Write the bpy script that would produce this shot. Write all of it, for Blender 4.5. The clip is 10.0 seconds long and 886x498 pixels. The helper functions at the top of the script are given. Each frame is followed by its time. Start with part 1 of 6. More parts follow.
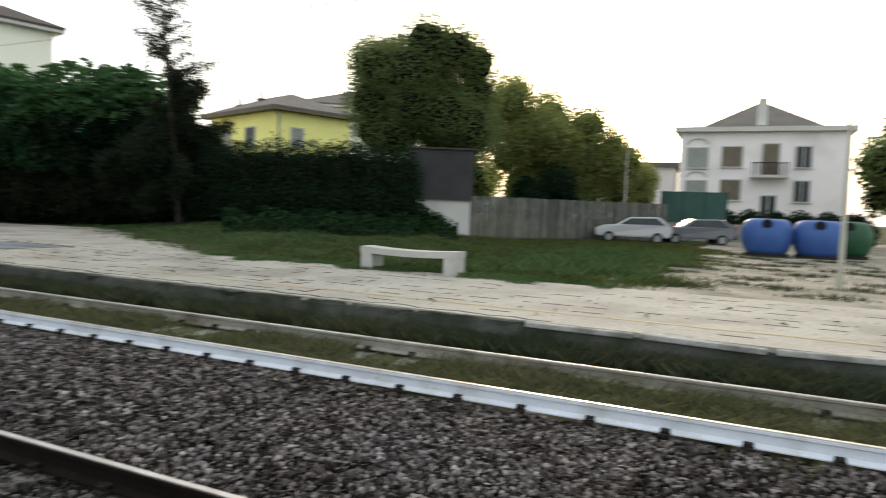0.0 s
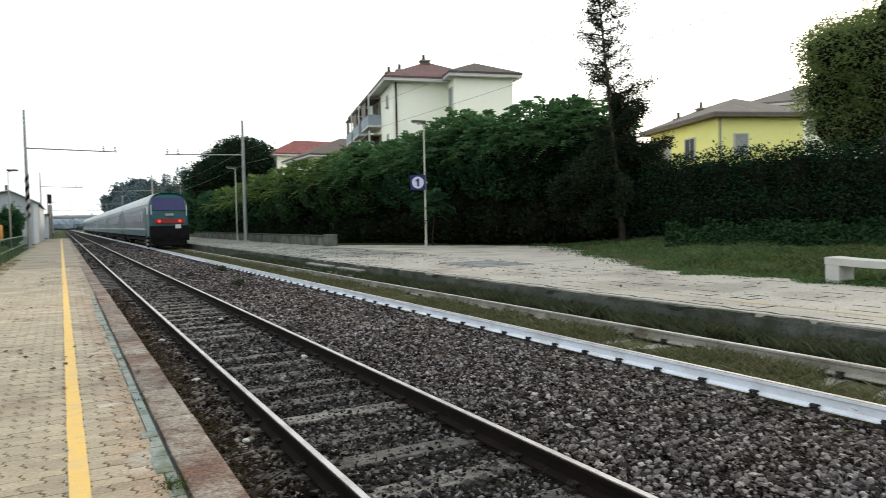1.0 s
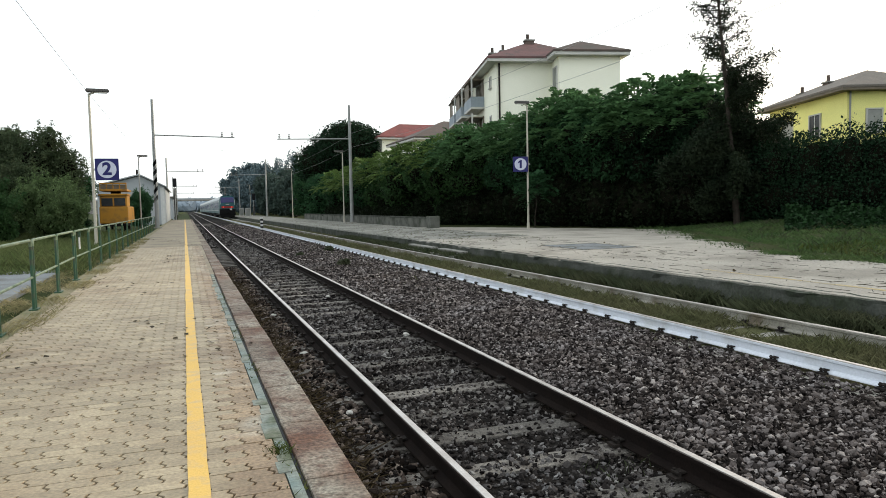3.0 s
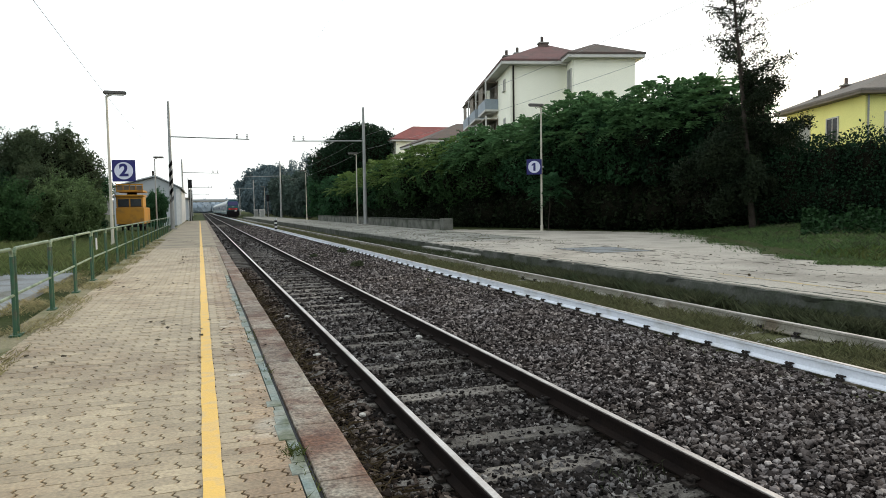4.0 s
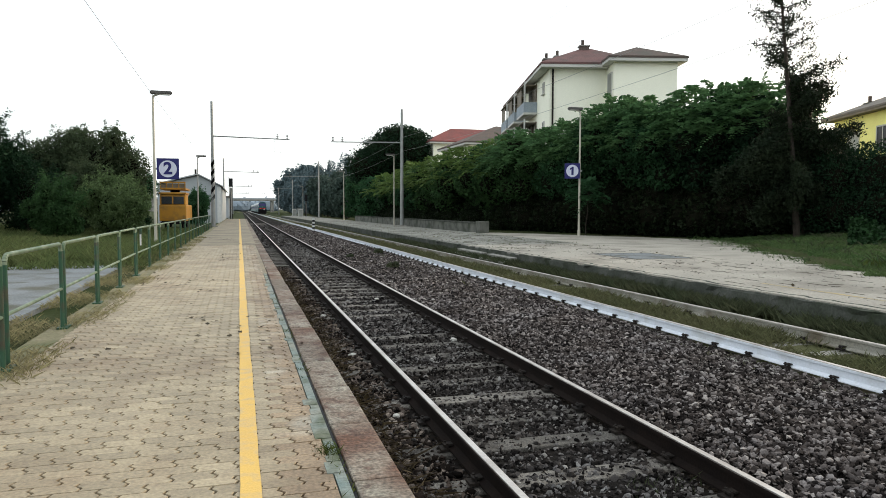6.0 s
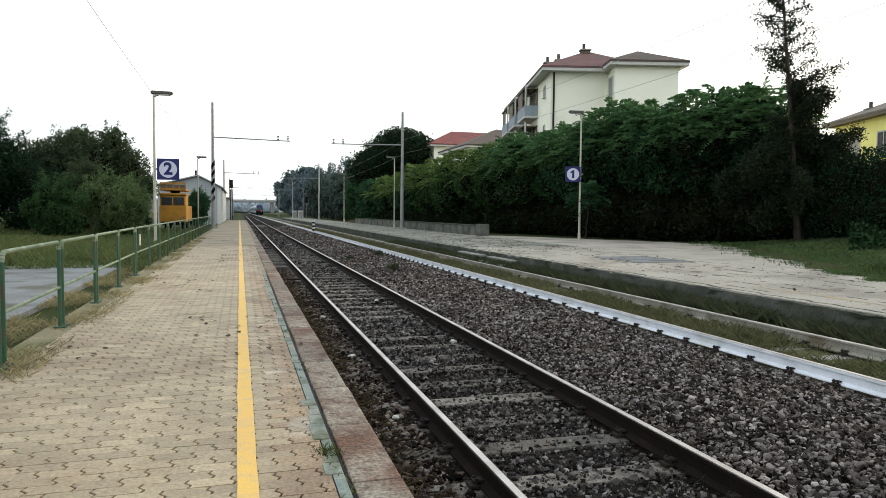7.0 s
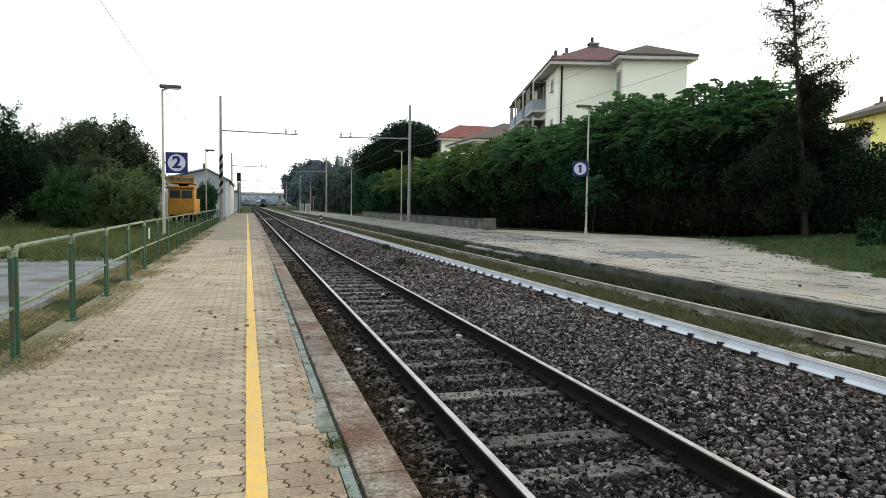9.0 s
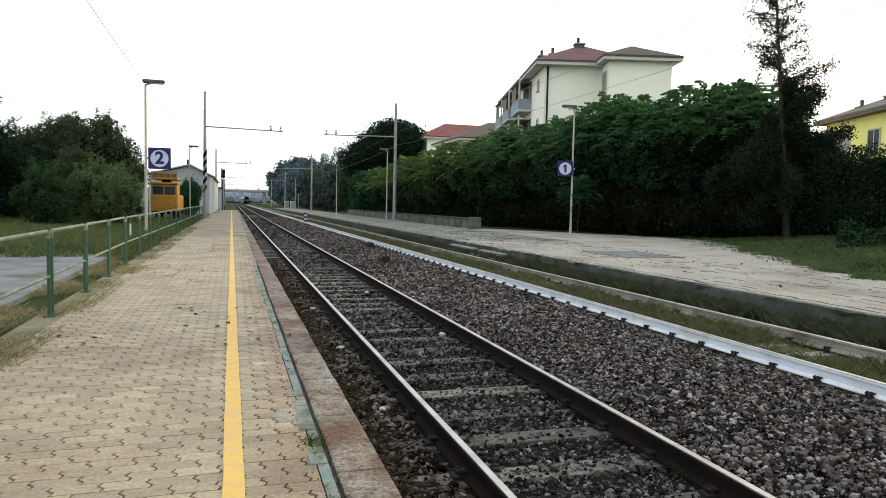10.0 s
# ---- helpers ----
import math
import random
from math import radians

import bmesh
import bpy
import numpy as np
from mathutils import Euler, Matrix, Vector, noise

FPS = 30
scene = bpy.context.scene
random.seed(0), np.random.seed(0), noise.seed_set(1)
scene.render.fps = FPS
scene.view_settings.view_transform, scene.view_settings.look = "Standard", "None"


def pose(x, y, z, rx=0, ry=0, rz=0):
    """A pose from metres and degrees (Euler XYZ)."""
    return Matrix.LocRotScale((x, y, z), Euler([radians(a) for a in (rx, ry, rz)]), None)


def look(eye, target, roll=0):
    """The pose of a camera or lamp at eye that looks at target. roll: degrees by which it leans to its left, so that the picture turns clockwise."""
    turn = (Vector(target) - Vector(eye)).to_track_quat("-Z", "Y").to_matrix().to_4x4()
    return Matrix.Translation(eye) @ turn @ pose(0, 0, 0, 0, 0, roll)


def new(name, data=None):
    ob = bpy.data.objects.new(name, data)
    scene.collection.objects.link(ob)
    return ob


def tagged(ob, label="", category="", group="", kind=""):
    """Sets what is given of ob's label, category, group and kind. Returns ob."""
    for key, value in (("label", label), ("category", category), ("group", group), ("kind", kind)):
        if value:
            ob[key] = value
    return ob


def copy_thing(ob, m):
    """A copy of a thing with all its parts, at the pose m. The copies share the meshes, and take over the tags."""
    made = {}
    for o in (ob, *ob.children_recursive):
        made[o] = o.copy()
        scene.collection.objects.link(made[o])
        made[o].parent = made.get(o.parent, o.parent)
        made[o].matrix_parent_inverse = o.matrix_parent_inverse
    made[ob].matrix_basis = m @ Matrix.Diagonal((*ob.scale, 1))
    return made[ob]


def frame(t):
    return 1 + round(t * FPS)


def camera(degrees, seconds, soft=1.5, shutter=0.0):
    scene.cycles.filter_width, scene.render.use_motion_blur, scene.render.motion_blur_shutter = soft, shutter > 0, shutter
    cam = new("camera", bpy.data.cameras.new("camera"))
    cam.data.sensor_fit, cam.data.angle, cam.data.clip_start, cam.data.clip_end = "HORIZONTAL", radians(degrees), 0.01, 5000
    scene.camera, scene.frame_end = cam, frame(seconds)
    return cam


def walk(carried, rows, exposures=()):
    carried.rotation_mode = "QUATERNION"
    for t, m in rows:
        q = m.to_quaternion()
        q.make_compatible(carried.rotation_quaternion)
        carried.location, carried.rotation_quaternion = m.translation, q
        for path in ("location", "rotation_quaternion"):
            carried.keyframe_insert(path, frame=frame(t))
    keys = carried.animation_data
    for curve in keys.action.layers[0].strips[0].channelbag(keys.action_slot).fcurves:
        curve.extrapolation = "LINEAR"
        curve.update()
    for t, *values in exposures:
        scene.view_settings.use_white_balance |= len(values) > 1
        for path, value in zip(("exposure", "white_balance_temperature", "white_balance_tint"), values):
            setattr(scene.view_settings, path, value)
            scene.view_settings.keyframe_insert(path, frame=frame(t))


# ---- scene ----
cam = camera(65.6, 10.0, soft=0.9, shutter=0.2)
PATH = [
    (0, (-2.28, 0.834, 1.714), (-0.477, 1.692, 1.599), 2.2),
    (0.1, (-2.282, 0.768, 1.724), (-0.573, 1.8, 1.598), 1.2),
    (0.2, (-2.315, 0.706, 1.737), (-0.695, 1.872, 1.61), 0.3),
    (0.3, (-2.346, 0.751, 1.754), (-0.803, 2.017, 1.625), -0.2),
    (0.4, (-2.327, 0.776, 1.745), (-0.871, 2.141, 1.623), -0.5),
    (0.5, (-2.343, 0.837, 1.74), (-0.972, 2.289, 1.635), -1.0),
    (0.6, (-2.345, 0.852, 1.738), (-1.060, 2.382, 1.635), -1.05),
    (0.7, (-2.346, 0.858, 1.737), (-1.148, 2.457, 1.640), -1.1),
    (0.8, (-2.347, 0.860, 1.734), (-1.242, 2.525, 1.640), -1.15),
    (1, (-2.347, 0.874, 1.72), (-1.381, 2.623, 1.636), -1.2),
    (1.2, (-2.338, 0.925, 1.690), (-1.474, 2.727, 1.621), -1.3),
    (1.3, (-2.330, 0.953, 1.675), (-1.503, 2.772, 1.605), -1.4),
    (1.5, (-2.321, 0.984, 1.659), (-1.545, 2.825, 1.571), -1.5),
    (2, (-2.336, 0.937, 1.687), (-1.62, 2.801, 1.569), -0.8),
    (3.5, (-2.314, 0.9, 1.68), (-1.629, 2.775, 1.551), -1.3),
    (4, (-2.327, 0.895, 1.693), (-1.667, 2.779, 1.572), -0.9),
    (4.5, (-2.336, 0.915, 1.684), (-1.708, 2.81, 1.563), -0.5),
    (5, (-2.339, 0.921, 1.69), (-1.749, 2.828, 1.568), -0.5),
    (5.5, (-2.345, 0.879, 1.71), (-1.774, 2.792, 1.591), -0.2),
    (7, (-2.34, 0.949, 1.673), (-1.777, 2.865, 1.568), 0.5),
    (7.5, (-2.345, 0.935, 1.679), (-1.771, 2.847, 1.561), 0.5),
    (8, (-2.345, 0.928, 1.677), (-1.777, 2.842, 1.561), 0.8),
    (8.5, (-2.35, 0.875, 1.699), (-1.806, 2.796, 1.587), 0.7),
    (9, (-2.347, 0.869, 1.703), (-1.804, 2.789, 1.579), 0.7),
    (9.5, (-2.348, 0.934, 1.678), (-1.803, 2.854, 1.554), 1.2),
    (10, (-2.32, 0.877, 1.694), (-1.736, 2.785, 1.567), 1.2),
]
EXPOSURE = 0.3
walk(cam, [(t, look(eye, target, roll)) for t, eye, target, roll in PATH],
     exposures=[(0, EXPOSURE), (0.5, EXPOSURE + 0.34), (1.0, EXPOSURE + 0.2), (1.6, EXPOSURE + 0.06), (10, EXPOSURE + 0.06)])

# ---- sky and sun: late, thinly overcast, the low sun behind the trees across the line ----
world = bpy.data.worlds.new("world")
scene.world = world
world.use_nodes = True
wn = world.node_tree.nodes
wl = world.node_tree.links
wn.clear()
w_out = wn.new("ShaderNodeOutputWorld")
w_add = wn.new("ShaderNodeAddShader")
w_bg = wn.new("ShaderNodeBackground")
w_cloud = wn.new("ShaderNodeBackground")
w_sky = wn.new("ShaderNodeTexSky")
w_sky.sky_type = "NISHITA"
w_sky.sun_disc = False
SUN_AZ, SUN_EL = 76.0, 14.0
w_sky.sun_elevation, w_sky.sun_rotation = radians(SUN_EL), radians(SUN_AZ)
w_sky.dust_density, w_sky.air_density = 4.0, 1.0
w_bg.inputs["Strength"].default_value = 0.07
w_cloud.inputs["Color"].default_value = (0.935, 0.985, 0.99, 1)
w_cloud.inputs["Strength"].default_value = 0.95
wl.new(w_sky.outputs[0], w_bg.inputs["Color"])
wl.new(w_bg.outputs[0], w_add.inputs[0])
wl.new(w_cloud.outputs[0], w_add.inputs[1])
wl.new(w_add.outputs[0], w_out.inputs[0])
sun = new("sun", bpy.data.lights.new("sun", "SUN"))
sun.data.energy, sun.data.angle, sun.data.color = 1.8, radians(8), (1.0, 0.86, 0.66)
_az, _el = radians(SUN_AZ), radians(SUN_EL)
_way = Vector((math.sin(_az) * math.cos(_el), math.cos(_az) * math.cos(_el), math.sin(_el)))
sun.rotation_mode = "QUATERNION"
sun.rotation_quaternion = _way.to_track_quat("Z", "Y")

# ---- materials ----
TONE = 0.785   # colour scale under the raised exposure; house walls escape it and look brighter lit


def mat(name, base, second=None, rough=0.8, scale=4.0, fine=60.0, bump=0.2, metal=0.0, spread=0.0, mix=0.5, island=False, spec=0.3, stain=None, stain_scale=0.7, dist=0.01, vary=0.22, tone=TONE):
    """base and second mix by a broad noise, a fine noise varies both and gives relief; spread: difference from piece to piece."""
    m = bpy.data.materials.new(name)
    m.use_nodes = True
    nt = m.node_tree
    n, l = nt.nodes, nt.links
    p = n["Principled BSDF"]
    p.inputs["Roughness"].default_value = rough
    p.inputs["Metallic"].default_value = metal
    p.inputs["Specular IOR Level"].default_value = spec
    second = second or tuple(c * 0.75 for c in base)
    base, second = tuple(c * tone for c in base), tuple(c * tone for c in second)
    stain = stain and tuple(c * tone for c in stain)
    geo = n.new("ShaderNodeNewGeometry")
    big = n.new("ShaderNodeTexNoise")
    big.inputs["Scale"].default_value = scale
    big.inputs["Detail"].default_value = 5
    small = n.new("ShaderNodeTexNoise")
    small.inputs["Scale"].default_value = fine
    small.inputs["Detail"].default_value = 3
    l.new(geo.outputs["Position"], big.inputs["Vector"])
    l.new(geo.outputs["Position"], small.inputs["Vector"])
    ramp = n.new("ShaderNodeMapRange")
    ramp.inputs["From Min"].default_value, ramp.inputs["From Max"].default_value = mix - 0.17, mix + 0.17
    l.new(big.outputs["Fac"], ramp.inputs["Value"])
    m1 = n.new("ShaderNodeMix")
    m1.data_type = "RGBA"
    m1.inputs["A"].default_value, m1.inputs["B"].default_value = (*base, 1), (*second, 1)
    l.new(ramp.outputs[0], m1.inputs["Factor"])
    col = m1.outputs["Result"]
    if stain:
        sn = n.new("ShaderNodeTexNoise")
        sn.inputs["Scale"].default_value, sn.inputs["Detail"].default_value = stain_scale, 6
        l.new(geo.outputs["Position"], sn.inputs["Vector"])
        sr = n.new("ShaderNodeMapRange")
        sr.inputs["From Min"].default_value, sr.inputs["From Max"].default_value = 0.5, 0.68
        l.new(sn.outputs["Fac"], sr.inputs["Value"])
        m3 = n.new("ShaderNodeMix")
        m3.data_type = "RGBA"
        m3.inputs["B"].default_value = (*stain, 1)
        l.new(sr.outputs[0], m3.inputs["Factor"])
        l.new(col, m3.inputs["A"])
        col = m3.outputs["Result"]
    hsv = n.new("ShaderNodeHueSaturation")
    l.new(col, hsv.inputs["Color"])
    fr = n.new("ShaderNodeMapRange")
    fr.inputs["From Min"].default_value, fr.inputs["From Max"].default_value = 0.3, 0.7
    fr.inputs["To Min"].default_value, fr.inputs["To Max"].default_value = 1 - vary, 1 + vary
    l.new(small.outputs["Fac"], fr.inputs["Value"])
    val = fr.outputs[0]
    if spread:
        if island:
            rnd = geo.outputs["Random Per Island"]
        else:
            rnd = n.new("ShaderNodeObjectInfo").outputs["Random"]
        rr = n.new("ShaderNodeMapRange")
        rr.inputs["To Min"].default_value, rr.inputs["To Max"].default_value = 1 - spread, 1 + spread
        l.new(rnd, rr.inputs["Value"])
        mu = n.new("ShaderNodeMath")
        mu.operation = "MULTIPLY"
        l.new(val, mu.inputs[0])
        l.new(rr.outputs[0], mu.inputs[1])
        val = mu.outputs[0]
    l.new(val, hsv.inputs["Value"])
    l.new(hsv.outputs[0], p.inputs["Base Color"])
    if bump:
        b = n.new("ShaderNodeBump")
        b.inputs["Strength"].default_value, b.inputs["Distance"].default_value = bump, dist
        l.new(small.outputs["Fac"], b.inputs["Height"])
        l.new(b.outputs[0], p.inputs["Normal"])
    return m


def leafmat(name, base, second, spread=0.35, through_light=0.35):
    m = mat(name, base, second, rough=0.6, scale=0.9, fine=9, bump=0.0, spread=spread, island=True, spec=0.06)
    nt = m.node_tree
    n, l = nt.nodes, nt.links
    p = n["Principled BSDF"]
    tr = n.new("ShaderNodeBsdfTranslucent")
    link = p.inputs["Base Color"].links[0]
    l.new(link.from_socket, tr.inputs["Color"])
    mx = n.new("ShaderNodeMixShader")
    mx.inputs[0].default_value = through_light
    l.new(p.outputs[0], mx.inputs[1])
    l.new(tr.outputs[0], mx.inputs[2])
    l.new(mx.outputs[0], n["Material Output"].inputs["Surface"])
    return m


M_PAVER = mat("paver", (0.43, 0.35, 0.23), (0.36, 0.29, 0.187), 0.64, 1.2, 45, 0.35, spread=0.17, spec=0.45, stain=(0.27, 0.195, 0.117), stain_scale=0.8)
M_PAVERS = mat("pavers_joined", (0.43, 0.35, 0.23), (0.36, 0.29, 0.187), 0.64, 1.2, 45, 0.35, spread=0.17, island=True, spec=0.45, stain=(0.27, 0.195, 0.117), stain_scale=0.8)
M_PAVEFAR = mat("pavers_dirty", (0.34, 0.285, 0.2), (0.25, 0.205, 0.14), 0.75, 0.9, 30, 0.4, spec=0.25, stain=(0.2, 0.17, 0.12), stain_scale=0.6)
M_PAVERT = mat("pavers_brake_dust", (0.36, 0.265, 0.165), (0.25, 0.175, 0.108), 0.66, 1.6, 45, 0.4, spread=0.17, island=True, spec=0.45, stain=(0.44, 0.38, 0.29), stain_scale=2.2, vary=0.3)
M_JOINT = mat("joint_sand", (0.07, 0.055, 0.038), (0.045, 0.042, 0.028), 0.95, 3, 80, 0.4, spec=0.08)
M_KERB = mat("kerb_stone", (0.3, 0.272, 0.22), (0.135, 0.068, 0.043), 0.8, 2.4, 45, 0.9, mix=0.48, spread=0.2, stain=(0.1, 0.055, 0.04), stain_scale=11, vary=0.5)
M_GUTTER = mat("gutter_strip", (0.3, 0.3, 0.25), (0.2, 0.265, 0.26), 0.85, 3, 40, 0.3, stain=(0.09, 0.11, 0.06), stain_scale=4)
M_YELLOW = mat("yellow_paint", (0.84, 0.54, 0.135), (0.78, 0.5, 0.145), 0.7, 2.5, 70, 0.3, stain=(0.66, 0.47, 0.23), stain_scale=9, vary=0.06)
M_YELLOW2 = mat("worn_yellow_paint", (0.55, 0.42, 0.2), (0.42, 0.36, 0.24), 0.8, 1.5, 50, 0.2)
M_CONC = mat("concrete", (0.36, 0.35, 0.32), (0.26, 0.25, 0.225), 0.9, 1.4, 40, 0.4, stain=(0.16, 0.16, 0.13), stain_scale=0.9)
M_WALLGREY = mat("dark_wall_concrete", (0.17, 0.17, 0.15), (0.085, 0.09, 0.075), 0.9, 1.2, 30, 0.5, stain=(0.045, 0.055, 0.035), stain_scale=1.2)
M_PARAPET = mat("blue_grey_parapet", (0.36, 0.42, 0.47), (0.3, 0.35, 0.4), 0.7, 1.0, 30, 0.1)
M_FARDIRTY = mat("far_platform_dirty_paving", (0.31, 0.3, 0.265), (0.22, 0.218, 0.19), 0.9, 0.7, 30, 0.5, stain=(0.14, 0.14, 0.11), stain_scale=0.5)
M_CONCW = mat("bench_concrete", (0.62, 0.6, 0.55), (0.5, 0.49, 0.45), 0.85, 2, 60, 0.25, vary=0.06)
M_FORECOURT = mat("forecourt_gravel", (0.36, 0.32, 0.255), (0.25, 0.222, 0.17), 0.95, 0.6, 25, 0.5, stain=(0.15, 0.135, 0.095), stain_scale=0.9)
M_COPING = mat("coping_stone", (0.5, 0.49, 0.46), (0.3, 0.29, 0.27), 0.9, 3, 30, 0.5, stain=(0.14, 0.14, 0.12), stain_scale=1.8)
M_WALLDARK = mat("platform_wall_stone", (0.12, 0.125, 0.11), (0.06, 0.066, 0.055), 0.95, 2, 25, 0.5, stain=(0.04, 0.05, 0.03), stain_scale=1.5, spec=0.1)
M_FARPLAT = mat("far_platform_paving", (0.46, 0.425, 0.36), (0.375, 0.345, 0.295), 0.9, 0.8, 30, 0.5, stain=(0.27, 0.245, 0.205), stain_scale=0.4)
def stonemat(name, gain, red=1.0, blue=1.0):
    """Mixed crushed stone: each stone takes one of several greys and browns."""
    m = mat(name, (0.665 * gain * red, 0.645 * gain, 0.65 * gain * blue), (0.61 * gain * red, 0.56 * gain, 0.53 * gain * blue), 0.92, 1.1, 60, 0.5, spec=0.07, stain=(0.36 * gain * red, 0.325 * gain, 0.3 * gain * blue), stain_scale=0.9)
    nt = m.node_tree
    n, l = nt.nodes, nt.links
    p = n["Principled BSDF"]
    geo = n.new("ShaderNodeNewGeometry")
    cr = n.new("ShaderNodeValToRGB")
    stops = [(0.0, (0.007, 0.006, 0.006)), (0.25, (0.03, 0.026, 0.025)), (0.5, (0.085, 0.075, 0.071)), (0.75, (0.19, 0.175, 0.172)), (0.92, (0.33, 0.315, 0.31)), (1.0, (0.5, 0.48, 0.46))]
    while len(cr.color_ramp.elements) < len(stops):
        cr.color_ramp.elements.new(0.5)
    for e, (q, c) in zip(cr.color_ramp.elements, stops):
        e.position, e.color = q, (*c, 1)
    l.new(geo.outputs["Random Per Island"], cr.inputs[0])
    old = p.inputs["Base Color"].links[0].from_socket
    mu = n.new("ShaderNodeMix")
    mu.data_type, mu.blend_type = "RGBA", "MULTIPLY"
    mu.inputs["Factor"].default_value = 1.0
    l.new(cr.outputs[0], mu.inputs["A"])
    l.new(old, mu.inputs["B"])
    l.new(mu.outputs["Result"], p.inputs["Base Color"])
    return m


M_STONE = stonemat("ballast_stone_oily", 1.02, 0.96, 1.0)
M_STONE3 = stonemat("ballast_stone_rusty", 1.1, 1.1, 0.88)
M_STONE2 = stonemat("ballast_stone_clean", 1.42, 1.01, 0.99)
# near-black, so the shade in the gaps between stones is in the colour
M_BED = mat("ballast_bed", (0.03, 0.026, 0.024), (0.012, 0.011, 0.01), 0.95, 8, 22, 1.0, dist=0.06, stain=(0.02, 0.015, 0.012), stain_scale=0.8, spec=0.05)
M_VERGE = mat("sandy_verge", (0.3, 0.255, 0.165), (0.2, 0.185, 0.1), 0.95, 3, 40, 0.6, stain=(0.13, 0.14, 0.06), stain_scale=1.6)
M_DIRT = mat("track_soil", (0.12, 0.115, 0.06), (0.085, 0.095, 0.04), 0.95, 1.5, 30, 0.6, stain=(0.075, 0.066, 0.05), stain_scale=0.7, spec=0.08)
M_SLEEP = mat("sleeper_wood", (0.2, 0.185, 0.163), (0.115, 0.103, 0.09), 0.85, 5, 70, 1.0, spread=0.35, stain=(0.06, 0.05, 0.042), stain_scale=4, vary=0.5)
M_SLEEPC = mat("sleeper_concrete", (0.3, 0.285, 0.25), (0.22, 0.21, 0.18), 0.9, 3, 50, 0.4, spread=0.15)
# rust taken down to near-black, painting the shaded sides of the rails
M_RUSTSHADE = mat("rail_rust_shaded", (0.016, 0.011, 0.009), (0.011, 0.008, 0.007), 0.9, 5, 60, 0.3, spec=0.08)
M_HEAD = mat("rail_head_steel", (0.74, 0.7, 0.66), (0.52, 0.47, 0.43), 0.42, 3, 50, 0.05, metal=1.0, vary=0.1)
M_RAILW = mat("rail_white_paint", (0.82, 0.86, 0.93), (0.76, 0.8, 0.87), 0.7, 1.5, 40, 0.1, stain=(0.66, 0.68, 0.7), stain_scale=3, vary=0.06)
M_RAILB = mat("rail_faded_paint", (0.36, 0.345, 0.3), (0.24, 0.225, 0.18), 0.8, 1.5, 40, 0.2, stain=(0.17, 0.14, 0.1), stain_scale=2)
M_IRON = mat("dark_iron", (0.03, 0.027, 0.026), (0.045, 0.036, 0.03), 0.7, 6, 60, 0.2, metal=0.3, spec=0.08)
M_GREENP = mat("green_paint", (0.025, 0.085, 0.045), (0.04, 0.105, 0.06), 0.5, 3, 60, 0.15, stain=(0.075, 0.07, 0.045), stain_scale=5, vary=0.06)
M_GREENT = mat("green_paint_worn_top", (0.27, 0.32, 0.22), (0.1, 0.16, 0.085), 0.55, 6, 60, 0.15, vary=0.1)
M_POLE = mat("galvanised_pole", (0.37, 0.38, 0.37), (0.3, 0.31, 0.3), 0.55, 2, 40, 0.1, metal=0.3, vary=0.06)
M_POLEW = mat("cream_pole_paint", (0.6, 0.57, 0.48), (0.5, 0.47, 0.38), 0.6, 2, 40, 0.1, vary=0.06)
M_BLACK = mat("black_paint", (0.02, 0.02, 0.022), None, 0.6, 3, 40, 0.1, spec=0.08)
M_WHITE = mat("white_paint", (0.75, 0.75, 0.73), (0.66, 0.66, 0.64), 0.6, 3, 40, 0.1, vary=0.06)
M_SIGNB = mat("sign_blue", (0.014, 0.014, 0.13), (0.017, 0.018, 0.15), 0.4, 2, 30, 0.0, vary=0.06)
M_SIGNW = mat("sign_white", (0.7, 0.72, 0.85), (0.66, 0.68, 0.82), 0.4, 2, 30, 0.0, vary=0.06)
M_LAMPH = mat("lamp_housing", (0.09, 0.085, 0.08), (0.13, 0.12, 0.11), 0.5, 4, 40, 0.1)
M_LENS = mat("lamp_lens", (0.6, 0.58, 0.52), None, 0.25, 4, 40, 0.0)
M_GRASSG = mat("grass_ground", (0.042, 0.062, 0.018), (0.065, 0.07, 0.03), 0.95, 0.35, 14, 0.8, dist=0.06, stain=(0.03, 0.048, 0.013), stain_scale=0.15, spec=0.08)
M_GRAVELP = mat("grey_gravel_path", (0.24, 0.26, 0.275), (0.18, 0.195, 0.2), 0.95, 0.9, 25, 0.5, stain=(0.11, 0.11, 0.085), stain_scale=1.1)
# near-black core of the crowns, standing in for the shade between leaves
M_CORESHADE = mat("crown_core_shade", (0.014, 0.014, 0.009), (0.008, 0.009, 0.006), 1.0, 3, 20, 0.3, spec=0.0)
M_BARK = mat("bark", (0.06, 0.05, 0.04), (0.035, 0.03, 0.025), 0.95, 4, 25, 0.8, dist=0.03, spec=0.08)
L_HEDGE = leafmat("leaf_hedge", (0.032, 0.088, 0.04), (0.05, 0.12, 0.052))
L_LIGHT = leafmat("leaf_light", (0.055, 0.112, 0.04), (0.036, 0.082, 0.03))
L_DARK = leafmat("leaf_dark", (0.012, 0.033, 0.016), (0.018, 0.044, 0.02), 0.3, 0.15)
# fronds coloured lighter than the crowns below, painting the light on their tops
L_FROND = leafmat("leaf_frond_lit", (0.09, 0.19, 0.08), (0.125, 0.235, 0.095), 0.4, 0.35)
L_YFROND = leafmat("leaf_yellow_frond_lit", (0.13, 0.21, 0.06), (0.17, 0.25, 0.075), 0.4, 0.35)
L_CONIF = leafmat("needle_conifer", (0.014, 0.025, 0.013), (0.024, 0.034, 0.017), 0.3, 0.2)
